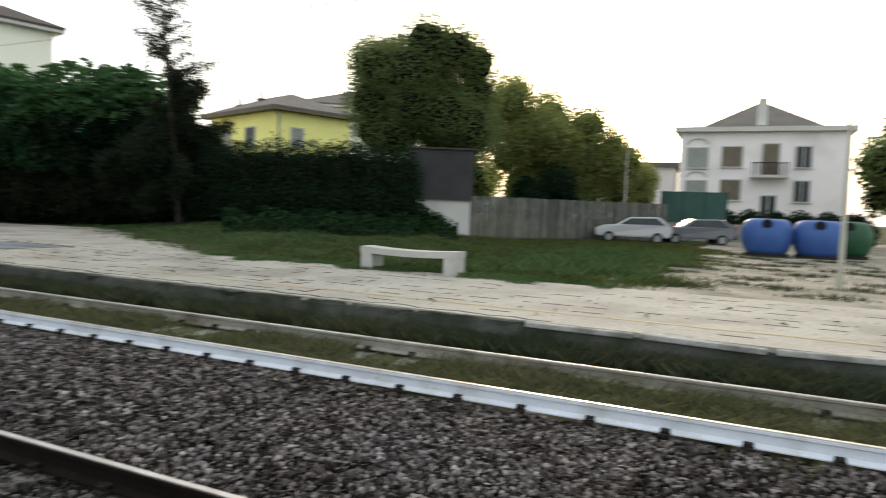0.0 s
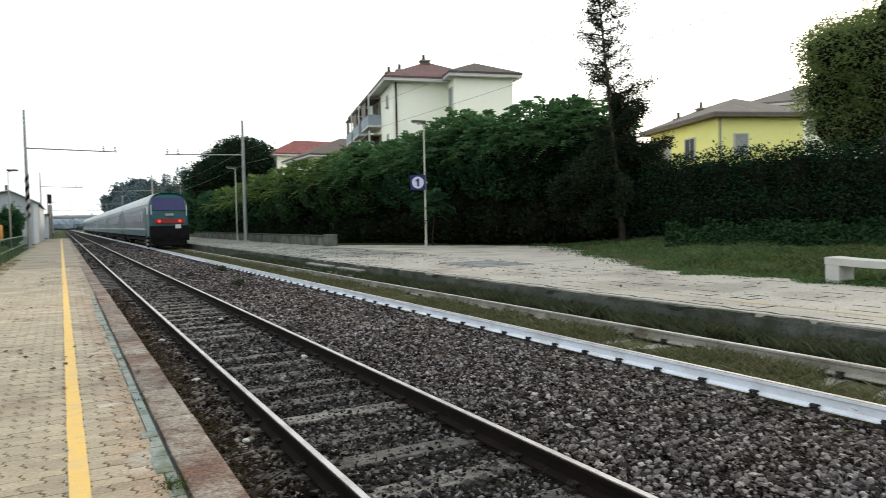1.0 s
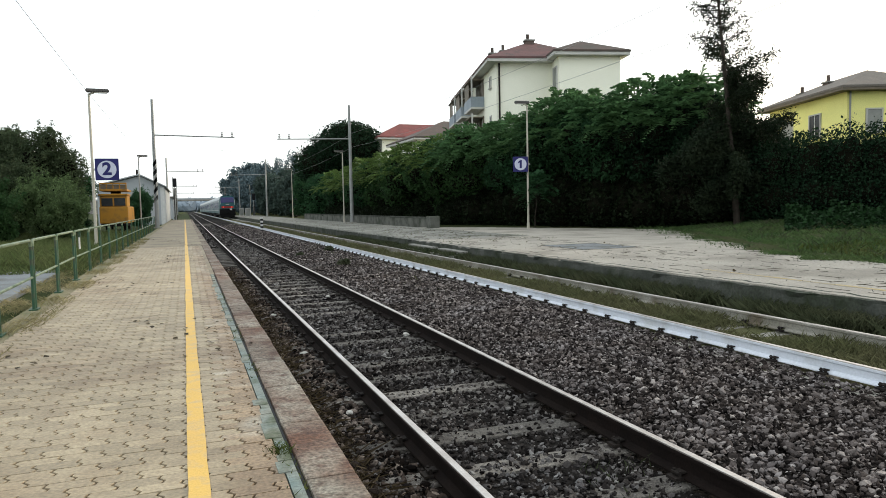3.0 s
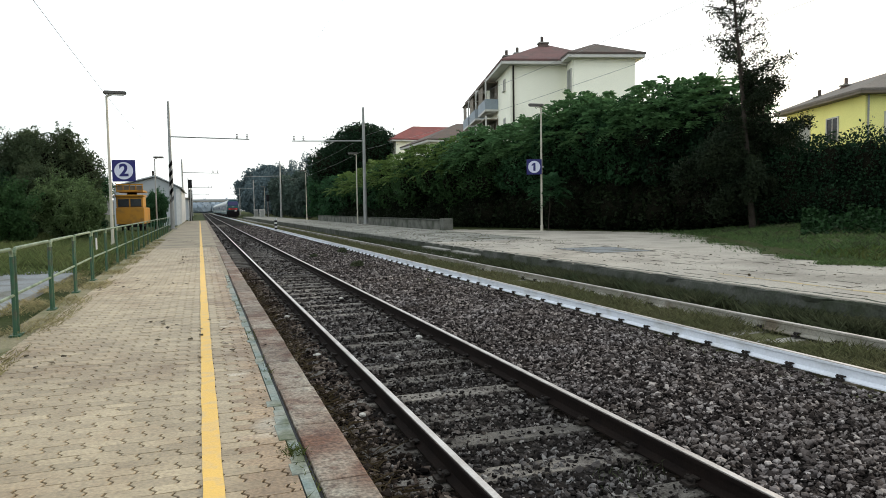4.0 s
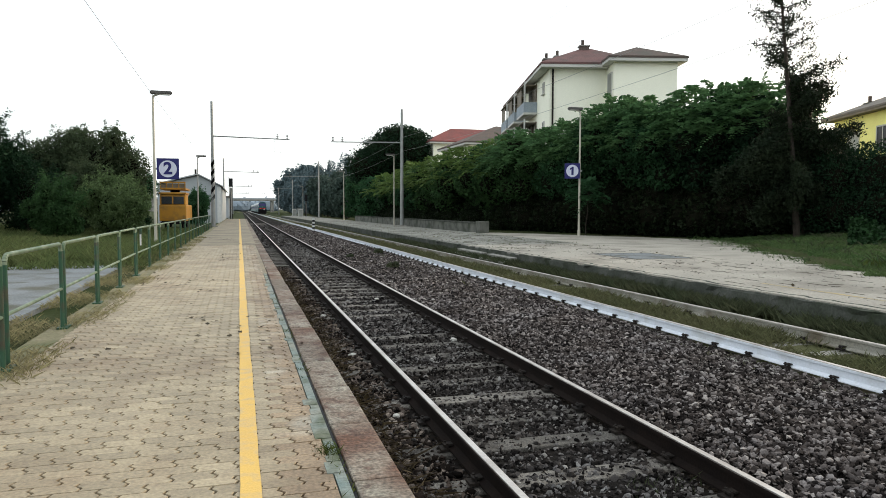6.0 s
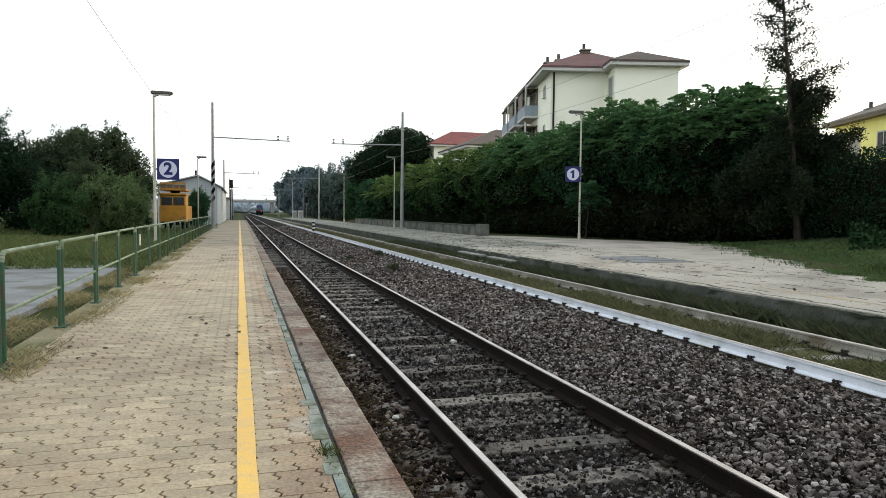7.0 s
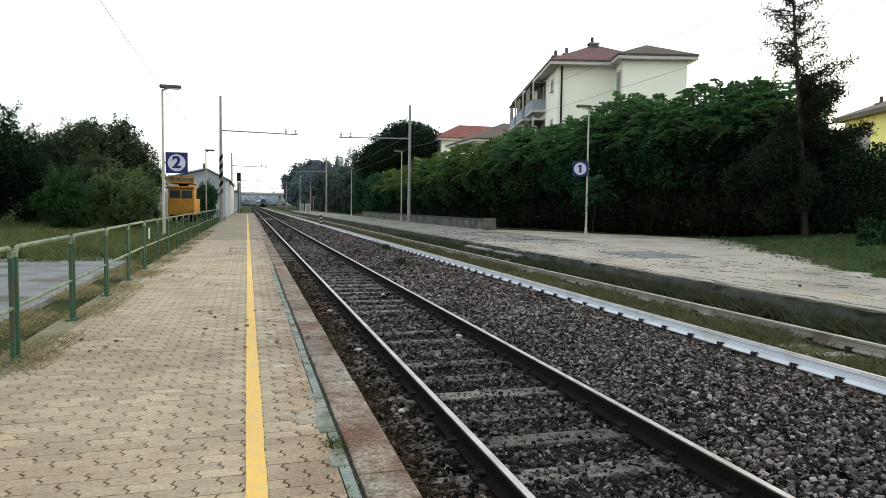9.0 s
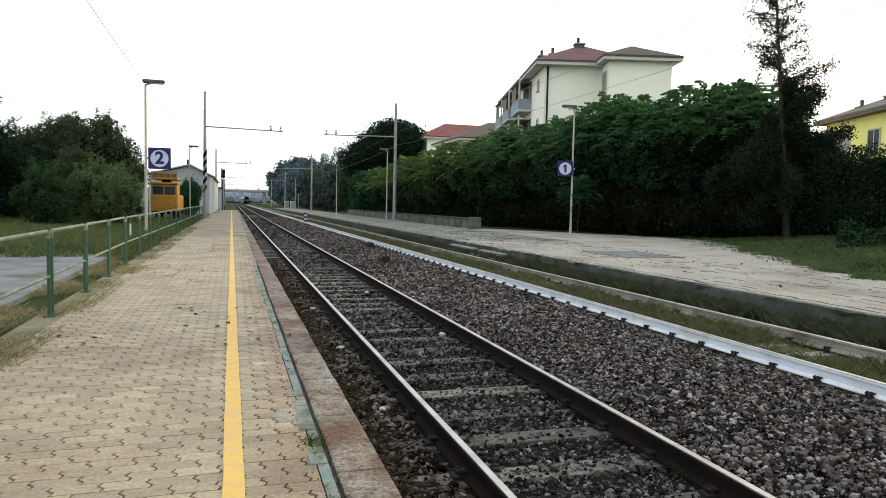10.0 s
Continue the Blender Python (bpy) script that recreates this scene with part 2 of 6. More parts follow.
# near-black leaves that put the shade under the shrubs into the colour
L_FOOTSHADE = leafmat("leaf_foot_shade", (0.008, 0.015, 0.006), (0.014, 0.022, 0.009), 0.3, 0.1)
# both leaf colours are raised to carry the glow of light from behind
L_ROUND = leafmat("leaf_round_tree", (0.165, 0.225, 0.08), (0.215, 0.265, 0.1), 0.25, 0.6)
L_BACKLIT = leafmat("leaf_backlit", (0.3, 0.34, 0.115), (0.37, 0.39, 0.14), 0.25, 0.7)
L_OLIVE = leafmat("leaf_olive_bush", (0.15, 0.21, 0.09), (0.105, 0.165, 0.066))
L_BROWNISH = leafmat("leaf_dull_brown_green", (0.06, 0.09, 0.046), (0.082, 0.105, 0.054))
# paler and bluer with distance: the haze is put into these leaf colours
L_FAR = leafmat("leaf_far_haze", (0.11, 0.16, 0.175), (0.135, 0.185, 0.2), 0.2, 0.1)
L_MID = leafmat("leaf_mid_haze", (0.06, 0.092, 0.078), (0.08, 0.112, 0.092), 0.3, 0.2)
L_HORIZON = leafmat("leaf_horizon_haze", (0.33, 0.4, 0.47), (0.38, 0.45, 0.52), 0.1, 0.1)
L_DRY = leafmat("grass_dry", (0.36, 0.31, 0.17), (0.25, 0.235, 0.115), 0.35, 0.3)
L_GRASS = leafmat("grass_green", (0.075, 0.105, 0.026), (0.11, 0.12, 0.04), 0.35, 0.3)
L_TRACK = leafmat("grass_track", (0.125, 0.135, 0.065), (0.155, 0.15, 0.08), 0.35, 0.3)
L_WEED = leafmat("weed_dark", (0.05, 0.066, 0.034), (0.088, 0.094, 0.052), 0.35, 0.2)
L_MEADOW = leafmat("grass_meadow", (0.12, 0.165, 0.06), (0.16, 0.18, 0.075), 0.35, 0.3)
L_LAWN = leafmat("grass_lawn", (0.07, 0.135, 0.045), (0.112, 0.16, 0.06), 0.35, 0.3)
L_IVY = leafmat("ivy", (0.013, 0.036, 0.012), (0.02, 0.05, 0.017), 0.35, 0.2)
L_FALL = leafmat("fallen_leaf", (0.1, 0.075, 0.04), (0.06, 0.045, 0.028), 0.4, 0.1)
M_CREAM = mat("cream_render", (0.93, 0.92, 0.78), (0.9, 0.89, 0.75), 0.9, 0.4, 20, 0.15, stain=(0.86, 0.85, 0.71), stain_scale=0.3, vary=0.06, tone=1.0)
M_YHOUSE = mat("yellow_render", (0.9, 0.86, 0.32), (0.86, 0.82, 0.3), 0.9, 0.4, 20, 0.15, stain=(0.82, 0.77, 0.27), stain_scale=0.3, vary=0.06, tone=1.0)
M_PINK = mat("pale_render", (0.86, 0.8, 0.78), (0.8, 0.75, 0.73), 0.9, 0.4, 20, 0.15, stain=(0.72, 0.67, 0.65), stain_scale=0.4, vary=0.06, tone=1.0)
M_TILE = mat("roof_tile_brown", (0.15, 0.108, 0.092), (0.115, 0.092, 0.082), 0.9, 1.2, 14, 0.5, spread=0.2, stain=(0.11, 0.1, 0.085), stain_scale=0.7)
M_TILER = mat("roof_tile_red", (0.28, 0.085, 0.075), (0.2, 0.075, 0.068), 0.9, 1.0, 14, 0.5)
M_TILEW = mat("roof_tile_weathered_red", (0.2, 0.105, 0.1), (0.15, 0.088, 0.083), 0.9, 1.2, 14, 0.5, stain=(0.12, 0.09, 0.083), stain_scale=0.7)
M_TILEG = mat("roof_tile_grey", (0.22, 0.19, 0.165), (0.165, 0.15, 0.13), 0.9, 1.0, 14, 0.5)
M_GLASS = mat("window_dark_glass", (0.03, 0.035, 0.04), (0.045, 0.05, 0.055), 0.2, 2, 20, 0.0, spec=0.3)
M_SHUT = mat("shutter_brown", (0.23, 0.19, 0.14), (0.18, 0.15, 0.11), 0.7, 3, 40, 0.2, vary=0.06)
M_SHUTG = mat("shutter_grey", (0.42, 0.43, 0.4), (0.35, 0.36, 0.33), 0.7, 3, 40, 0.2, vary=0.06)
M_TRIM = mat("trim_white", (0.7, 0.69, 0.65), (0.62, 0.61, 0.57), 0.8, 1, 30, 0.1, vary=0.06)
M_SHEET = mat("corrugated_sheet", (0.075, 0.07, 0.07), (0.055, 0.052, 0.054), 0.6, 1, 20, 0.2, metal=0.2)
M_SLAT = mat("grey_fence_board", (0.175, 0.17, 0.148), (0.115, 0.115, 0.1), 0.9, 2, 30, 0.3, spread=0.4)
M_ORANGE = mat("works_yellow", (0.55, 0.26, 0.025), (0.48, 0.23, 0.03), 0.5, 2, 30, 0.1, stain=(0.3, 0.16, 0.04), stain_scale=2, vary=0.06)
M_BINB = mat("bin_blue", (0.045, 0.11, 0.34), (0.055, 0.13, 0.37), 0.45, 2, 30, 0.1, vary=0.06)
M_BING = mat("bin_green", (0.025, 0.1, 0.045), None, 0.45, 2, 30, 0.1, vary=0.06)
M_CARW = mat("car_white", (0.6, 0.6, 0.6), (0.55, 0.55, 0.56), 0.3, 2, 30, 0.0, spec=0.6, vary=0.06)
M_CARG = mat("car_grey", (0.16, 0.17, 0.19), (0.14, 0.15, 0.17), 0.3, 2, 30, 0.0, spec=0.6, vary=0.06)
M_RUBBER = mat("rubber", (0.02, 0.02, 0.02), None, 0.9, 3, 40, 0.1)
M_TTEAL = mat("train_teal", (0.01, 0.085, 0.098), (0.014, 0.1, 0.112), 0.4, 0.8, 15, 0.05, stain=(0.018, 0.07, 0.08), stain_scale=0.8, vary=0.06)
M_TWHITE = mat("train_grey_white", (0.15, 0.195, 0.22), (0.11, 0.15, 0.17), 0.45, 0.8, 15, 0.05, stain=(0.085, 0.115, 0.13), stain_scale=0.7, vary=0.06)
M_TROOF = mat("train_roof", (0.6, 0.63, 0.64), (0.52, 0.55, 0.56), 0.6, 0.8, 15, 0.1, vary=0.06)
M_TBAND = mat("train_window_band", (0.045, 0.075, 0.1), (0.06, 0.09, 0.11), 0.4, 0.8, 15, 0.0, vary=0.06)
M_TBLUE = mat("train_blue_glass", (0.016, 0.016, 0.1), (0.02, 0.02, 0.13), 0.2, 2, 20, 0.0, spec=0.4, vary=0.06)
M_RED = mat("train_red", (0.36, 0.025, 0.02), (0.3, 0.02, 0.018), 0.45, 2, 20, 0.0)
M_UNDER = mat("train_underside", (0.009, 0.009, 0.01), (0.014, 0.013, 0.013), 0.8, 3, 20, 0.2, spec=0.08)
M_WAREH = mat("warehouse_panel", (0.47, 0.5, 0.52), (0.42, 0.45, 0.47), 0.7, 0.3, 15, 0.1, vary=0.06)
M_GREENSH = mat("green_screen", (0.045, 0.11, 0.095), (0.06, 0.13, 0.11), 0.8, 1, 20, 0.2)


def glow(name, color, strength):
    m = bpy.data.materials.new(name)
    m.use_nodes = True
    p = m.node_tree.nodes["Principled BSDF"]
    p.inputs["Base Color"].default_value = (*color, 1)
    p.inputs["Emission Color"].default_value = (*color, 1)
    p.inputs["Emission Strength"].default_value = strength
    return m


M_TAIL = glow("tail_light_red", (1.0, 0.05, 0.03), 0.42)


# ---- building helpers ----
def part(name, bm, material, parent=None, label="", smooth=False):
    """Links a bmesh as one mesh object, under a thing or part when given."""
    me = bpy.data.meshes.new(name)
    bm.to_mesh(me)
    bm.free()
    return place_mesh(name, me, material, parent, label, smooth)


def place_mesh(name, me, material, parent=None, label="", smooth=False):
    if material is not None and not me.materials:
        for m in (material if isinstance(material, (list, tuple)) else [material]):
            me.materials.append(m)
    if smooth:
        for p in me.polygons:
            p.use_smooth = True
    ob = new(name, me)
    if parent is not None:
        ob.parent = parent
    if label:
        tagged(ob, label)
    return ob


def raw(name, verts, faces, material, parent=None, label="", smooth=False):
    me = bpy.data.meshes.new(name)
    me.from_pydata([tuple(v) for v in verts], [], [tuple(f) for f in faces])
    me.update()
    return place_mesh(name, me, material, parent, label, smooth)


def thing(name, m, label, category, group="", kind=""):
    e = new(name)
    e.empty_display_size = 0.2
    e.matrix_basis = m
    return tagged(e, label, category, group, kind)


def box(bm, x0, x1, y0, y1, z0, z1, bevel=0.0, m=None):
    r = bmesh.ops.create_cube(bm, size=1.0)
    vs = r["verts"]
    for v in vs:
        v.co = Vector((x0 + (v.co.x + 0.5) * (x1 - x0), y0 + (v.co.y + 0.5) * (y1 - y0), z0 + (v.co.z + 0.5) * (z1 - z0)))
    if bevel:
        es = {e for v in vs for e in v.link_edges}
        r2 = bmesh.ops.bevel(bm, geom=list(es), offset=bevel, segments=2, affect="EDGES", profile=0.6)
        vs = list({v for f in r2["faces"] for v in f.verts} | {v for v in vs if v.is_valid})
    if m is not None:
        bmesh.ops.transform(bm, matrix=m, verts=[v for v in vs if v.is_valid])
    return bm


def tube(bm, p0, p1, r0, r1=None, seg=10):
    p0, p1 = Vector(p0), Vector(p1)
    r1 = r0 if r1 is None else r1
    d = p1 - p0
    m = Matrix.Translation((p0 + p1) / 2) @ d.to_track_quat("Z", "Y").to_matrix().to_4x4()
    bmesh.ops.create_cone(bm, cap_ends=True, segments=seg, radius1=r0, radius2=r1, depth=d.length, matrix=m)
    return bm


def pipe(bm, pts, r, seg=8):
    for a, b in zip(pts, pts[1:]):
        tube(bm, a, b, r, r, seg)
    return bm


def bm_box(*a, **k):
    return box(bmesh.new(), *a, **k)


def bm_tube(*a, **k):
    return tube(bmesh.new(), *a, **k)


def extrude_profile(pts, y0, y1):
    """A prism along y from an outline of (x, z) points, counter-clockwise seen from -y."""
    bm = bmesh.new()
    a = [bm.verts.new((x, y0, z)) for x, z in pts]
    b = [bm.verts.new((x, y1, z)) for x, z in pts]
    bm.faces.new(a)
    bm.faces.new(list(reversed(b)))
    k = len(pts)
    for i in range(k):
        bm.faces.new((a[(i + 1) % k], a[i], b[i], b[(i + 1) % k]))
    bmesh.ops.recalc_face_normals(bm, faces=bm.faces)
    return bm


rng = np.random.default_rng(7)


def cards(name, centres, sizes, material, parent=None, up=0.0, aspect=0.5, kind=""):
    """Many small leaves: each a folded pair of faces at its own turn."""
    c = np.asarray(centres, float)
    n = len(c)
    nrm = rng.normal(size=(n, 3))
    nrm[:, 2] += up
    nrm /= np.linalg.norm(nrm, axis=1)[:, None]
    a = np.cross(nrm, rng.normal(size=(n, 3)))
    a /= np.linalg.norm(a, axis=1)[:, None]
    b = np.cross(nrm, a)
    s = np.asarray(sizes, float)[:, None]
    v = np.empty((n, 4, 3))
    v[:, 0] = c - a * s * 0.5
    v[:, 1] = c + b * s * aspect * 0.5 + nrm * s * 0.08
    v[:, 2] = c + a * s * 0.5
    v[:, 3] = c - b * s * aspect * 0.5 + nrm * s * 0.08
    me = bpy.data.meshes.new(name)
    me.vertices.add(n * 4)
    me.vertices.foreach_set("co", v.reshape(-1))
    me.loops.add(n * 4)
    me.loops.foreach_set("vertex_index", np.arange(n * 4))
    me.polygons.add(n)
    me.polygons.foreach_set("loop_start", np.arange(n) * 4)
    me.update(calc_edges=True)
    return place_mesh(name, me, material, parent)


def blades(name, roots, heights, material, lean=0.35, width=0.012, label="", category="grass"):
    """Grass: one narrow bent triangle pair a blade, one object."""
    c = np.asarray(roots, float)
    n = len(c)
    ang = rng.uniform(0, 2 * np.pi, n)
    side = np.stack([np.cos(ang), np.sin(ang), np.zeros(n)], 1)
    tip = rng.normal(size=(n, 3)) * lean
    tip[:, 2] = 1
    h = np.asarray(heights, float)[:, None]
    w = width * (0.6 + 0.8 * rng.random((n, 1)))
    v = np.empty((n, 4, 3))
    v[:, 0] = c - side * w
    v[:, 1] = c + side * w
    v[:, 2] = c + tip * h * 0.55 * [1, 1, 1] * 0.9 + side * w * 0.7
    v[:, 3] = c + tip * h * [1.5, 1.5, 1]
    me = bpy.data.meshes.new(name)
    me.vertices.add(n * 4)
    me.vertices.foreach_set("co", v.reshape(-1))
    me.loops.add(n * 4)
    me.loops.foreach_set("vertex_index", (np.arange(n)[:, None] * 4 + np.array([0, 1, 2, 3])).reshape(-1))
    me.polygons.add(n)
    me.polygons.foreach_set("loop_start", np.arange(n) * 4)
    me.update(calc_edges=True)
    ob = place_mesh(name, me, material)
    return tagged(ob, label, category, kind="stuff")


def lumpy(d, seed):
    """A smooth uneven factor for directions d, about 0.75 to 1.2."""
    r = np.random.default_rng(seed)
    f = np.zeros(len(d))
    for k in (2.0, 3.5, 6.0):
        w = r.normal(size=(3,)) * k
        w2 = r.normal(size=(3,)) * k
        f += (np.sin(d @ w + r.uniform(0, 6)) + np.sin(d @ w2 + r.uniform(0, 6))) / (k * 1.6)
    return 1.0 + 0.16 * f


def crown(parent, blobs, n, size, material, seed=1, core=0.6, name="crown", flat=0.0, aspect=0.5, inside=None):
    """A crown from blobs (x, y, z, rx, ry, rz): n leaves in their outer shells round a rough inner mass."""
    r = np.random.default_rng(seed)
    vol = np.array([b[3] * b[4] * b[5] for b in blobs]) ** (2 / 3)
    share = (n * vol / vol.sum()).astype(int)
    pts, sz = [], []
    for i, (b, k) in enumerate(zip(blobs, share)):
        d = r.normal(size=(k, 3))
        d /= np.linalg.norm(d, axis=1)[:, None]
        q = 1.0 - 0.5 * r.random(k) ** 1.4
        q *= lumpy(d, seed * 31 + i)
        q += (r.random(k) < 0.06) * r.random(k) * 0.22
        p = np.array(b[:3]) + d * q[:, None] * np.array(b[3:6])
        p[:, 2] = np.maximum(p[:, 2], flat + 0.02)
        pts.append(p)
        sz.append(size * (0.6 + 0.8 * r.random(k)))
    ob = cards(name, np.concatenate(pts), np.concatenate(sz), material, parent, up=0.4, aspect=aspect)
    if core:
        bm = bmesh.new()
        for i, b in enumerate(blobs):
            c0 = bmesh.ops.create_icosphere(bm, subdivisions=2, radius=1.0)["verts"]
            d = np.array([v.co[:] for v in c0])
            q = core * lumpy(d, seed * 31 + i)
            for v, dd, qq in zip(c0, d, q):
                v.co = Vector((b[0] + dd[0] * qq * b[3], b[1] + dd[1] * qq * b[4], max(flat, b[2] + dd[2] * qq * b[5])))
        part("inner_mass", bm, inside or M_CORESHADE, ob)
    return ob


def trunk(parent, h, r0, limbs=5, spread=1.0, seed=1, name="trunk", lean=0.04):
    """A tapered trunk with limbs that rise into the crown."""
    r = random.Random(seed)
    bm = bmesh.new()
    pts = [Vector((0, 0, -0.15))]
    for i in range(4):
        q = pts[-1].copy()
        pts.append(Vector((q.x + r.uniform(-lean, lean) * h, q.y + r.uniform(-lean, lean) * h, (i + 1) * h / 4)))
    for i in range(4):
        tube(bm, pts[i], pts[i + 1], r0 * (1 - 0.17 * i), r0 * (1 - 0.17 * (i + 1)), 9)
    for i in range(limbs):
        a = r.uniform(0, 6.28)
        p = pts[2].lerp(pts[4], r.random())
        q = p + Vector((math.cos(a) * spread, math.sin(a) * spread, r.uniform(0.4, 1.0) * spread))
        tube(bm, p, q, r0 * 0.42, r0 * 0.15, 7)
    return part(name, bm, M_BARK, parent)


def blob_crown(cx, cy, cz, rx, ry, rz, k, seed):
    """k smaller blobs filling one big egg."""
    r = random.Random(seed)
    out = [(cx, cy, cz, rx * 0.72, ry * 0.72, rz * 0.78)]
    for i in range(k):
        a, e = r.uniform(0, 6.28), math.asin(r.uniform(-0.75, 0.97))
        s = r.uniform(0.3, 0.48)
        out.append((cx + rx * 0.66 * math.cos(a) * math.cos(e), cy + ry * 0.66 * math.sin(a) * math.cos(e), cz + rz * 0.66 * math.sin(e), rx * s, ry * s, rz * s))
    return out


# ---- ground, tracks, platforms ----
PLAT, FAR = 0.25, 0.28          # tops of the two platforms over the rail heads
EDGE, FEDGE = -1.51, 6.42       # their edges
TRACK_B = 4.70                  # middle of the far track


def smooth(a, b, v):
    t = min(1.0, max(0.0, (v - a) / (b - a)))
    return t * t * (3 - 2 * t)


def ground_z(x, y):
    """Height of the land: low trackbed, level yards, a bank under the hedges beyond the far platform."""
    if x < -4.7:
        return 0.10 + 0.05 * math.sin(x * 0.7) * math.sin(y * 0.31) + 0.5 * smooth(-9, -25, x)
    if x < 11.5:
        return -0.24
    dx, dy = x + 2.3, y - 1.0
    d, a = math.hypot(dx, dy), math.degrees(math.atan2(dy, dx))
    side = smooth(19, 29, a) * smooth(53, 40, a)
    rim = min(11.6 + (y - 14.6) * 0.567, 19.4 - (y - 28.4) * 0.507)
    if y > 13 and x < rim + 0.6:
        return 0.2
    bank = side * (0.28 * smooth(14, 25, d) + 0.25 * smooth(24, 31, d)) * smooth(70, 45, d)
    return 0.235 + bank + 0.25 * smooth(20, 30, x) * smooth(40, 60, y) + 0.02 * math.sin(x * 1.3 + y * 0.7)


def build_ground():
    xs = [-2500, -900, -350, -150, -80, -50, -35, -26, -20, -16, -13, -11, -9, -7.5, -6.5, -5.6, -4.75, -4.65, -2, 2, 6, 10, 11.45, 11.55]
    xs += [12 + i * 1.0 for i in range(30)] + [44, 50, 58, 70, 90, 130, 200, 400, 900, 2500]
    ys = [-2500, -900, -300, -120, -60, -30, -18, -10, -6] + [-4 + i * 1.0 for i in range(64)] + [66, 75, 90, 110, 140, 180, 240, 320, 430, 600, 1000, 2600]
    verts = [(x, y, ground_z(x, y)) for y in ys for x in xs]
    k = len(xs)
    faces = [(j * k + i, j * k + i + 1, (j + 1) * k + i + 1, (j + 1) * k + i) for j in range(len(ys) - 1) for i in range(k - 1)]
    tagged(raw("ground", verts, faces, M_GRASSG, smooth=True), "rough grassy ground round the railway line", "ground", kind="structure")


build_ground()


def slab(name, x0, x1, y0, y1, z0, z1, material, label, category="ground"):
    ob = part(name, bm_box(x0, x1, y0, y1, z0, z1), material)
    return tagged(ob, label, category, kind="structure")


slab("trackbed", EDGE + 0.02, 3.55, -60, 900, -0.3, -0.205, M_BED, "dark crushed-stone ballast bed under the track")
slab("trackbed_far", 3.55, FEDGE - 0.02, -60, 900, -0.31, -0.2, M_DIRT, "earthy overgrown bed of the far track")

RAIL = [(-0.07, -0.16), (0.07, -0.16), (0.07, -0.148), (0.016, -0.122), (0.016, -0.046), (0.035, -0.036), (0.035, -0.012), (-0.035, -0.012), (-0.035, -0.036), (-0.016, -0.046), (-0.016, -0.122), (-0.07, -0.148)]
HEADP = [(-0.026, -0.0118), (0.026, -0.0118), (0.025, -0.003), (0.021, 0.0), (-0.021, 0.0), (-0.025, -0.003)]


def build_rail(x, web, label):
    t = thing("rail", pose(x, 0, 0), label, "rail", "running rails", "structure")
    part("rail_web", extrude_profile(RAIL, -60, 900), web, t)
    part("rail_head", extrude_profile(HEADP, -60, 900), M_HEAD, t, "shiny worn steel rail head")


build_rail(-0.7525, M_RUSTSHADE, "rusty steel rail with a bright worn head")
build_rail(0.7525, M_RUSTSHADE, "rusty steel rail with a bright worn head")
build_rail(TRACK_B - 0.7525, M_RAILW, "steel rail with its web painted white")
build_rail(TRACK_B + 0.7525, M_RAILB, "steel rail with faded pale paint on its web")


def sleepers(cx, material, label, z, y0=-3.0, pitch=0.66, count=150, half=1.25, group="sleepers"):
    me = None
    for i in range(count):
        if me is None:
            bm = bm_box(-half, half, -0.12, 0.12, -0.14, 0.0, bevel=0.012)
            ob = part("sleeper", bm, material)
            me = ob.data
        else:
            ob = new("sleeper", me)
        r = random.Random(i * 7 + int(cx * 10))
        ob.matrix_basis = pose(cx + r.uniform(-0.04, 0.04), y0 + i * pitch, z + r.uniform(-0.008, 0.008), 0, 0, r.uniform(-1, 1))
        tagged(ob, label, "sleeper", group)


sleepers(0.0, M_SLEEP, "weathered timber sleeper half sunk in ballast", -0.18, y0=-2.34, pitch=0.69, count=145)
sleepers(TRACK_B, M_SLEEPC, "concrete sleeper half buried in earth and grass", -0.196, y0=-2.4, half=1.15, group="far sleepers")


def rail_clips(x, side, y0, pitch, count):
    """Dark screw fastenings with a base plate at each sleeper."""
    bm = box(bmesh.new(), -0.05, 0.05, -0.05, 0.05, -0.165, -0.145)
    tube(bm, (0.0, -0.028, -0.15), (0.0, -0.028, -0.105), 0.014, 0.012, 6)
    tube(bm, (0.0, 0.028, -0.15), (0.0, 0.028, -0.105), 0.014, 0.012, 6)
    box(bm, -0.022, 0.05, -0.036, 0.036, -0.128, -0.115)
    first = part("rail_clip", bm, M_IRON)
    for i in range(count):
        ob = first if i == 0 else new("rail_clip", first.data)
        ob.matrix_basis = pose(x + side * 0.085, y0 + i * pitch, 0, 0, 0, 0 if side < 0 else 180)
        tagged(ob, "dark iron rail fastening on a sleeper", "rail clip", "rail fastenings")


rail_clips(TRACK_B - 0.7525, -1, -2.4, 0.66, 60)
rail_clips(TRACK_B + 0.7525, -1, -2.4, 0.66, 40)
rail_clips(0.7525, -1, -2.34, 0.69, 30)
rail_clips(-0.7525, -1, -2.34, 0.69, 30)

# near platform: core, kerb stones, gutter, yellow line; pavers come last
slab("platform_near", -4.62, EDGE - 0.03, -60, 112, -0.3, PLAT - 0.03, M_JOINT, "core of the near platform under its pavers", "platform")
slab("platform_verge", -4.62, -4.3, -60, 112, PLAT - 0.032, PLAT - 0.012, M_VERGE, "sandy strip under the railing", "platform")
slab("platform_near_far_end", -4.3, EDGE - 0.03, 30, 112, -0.28, PLAT - 0.002, M_PAVEFAR, "paved far stretch of the near platform", "platform")


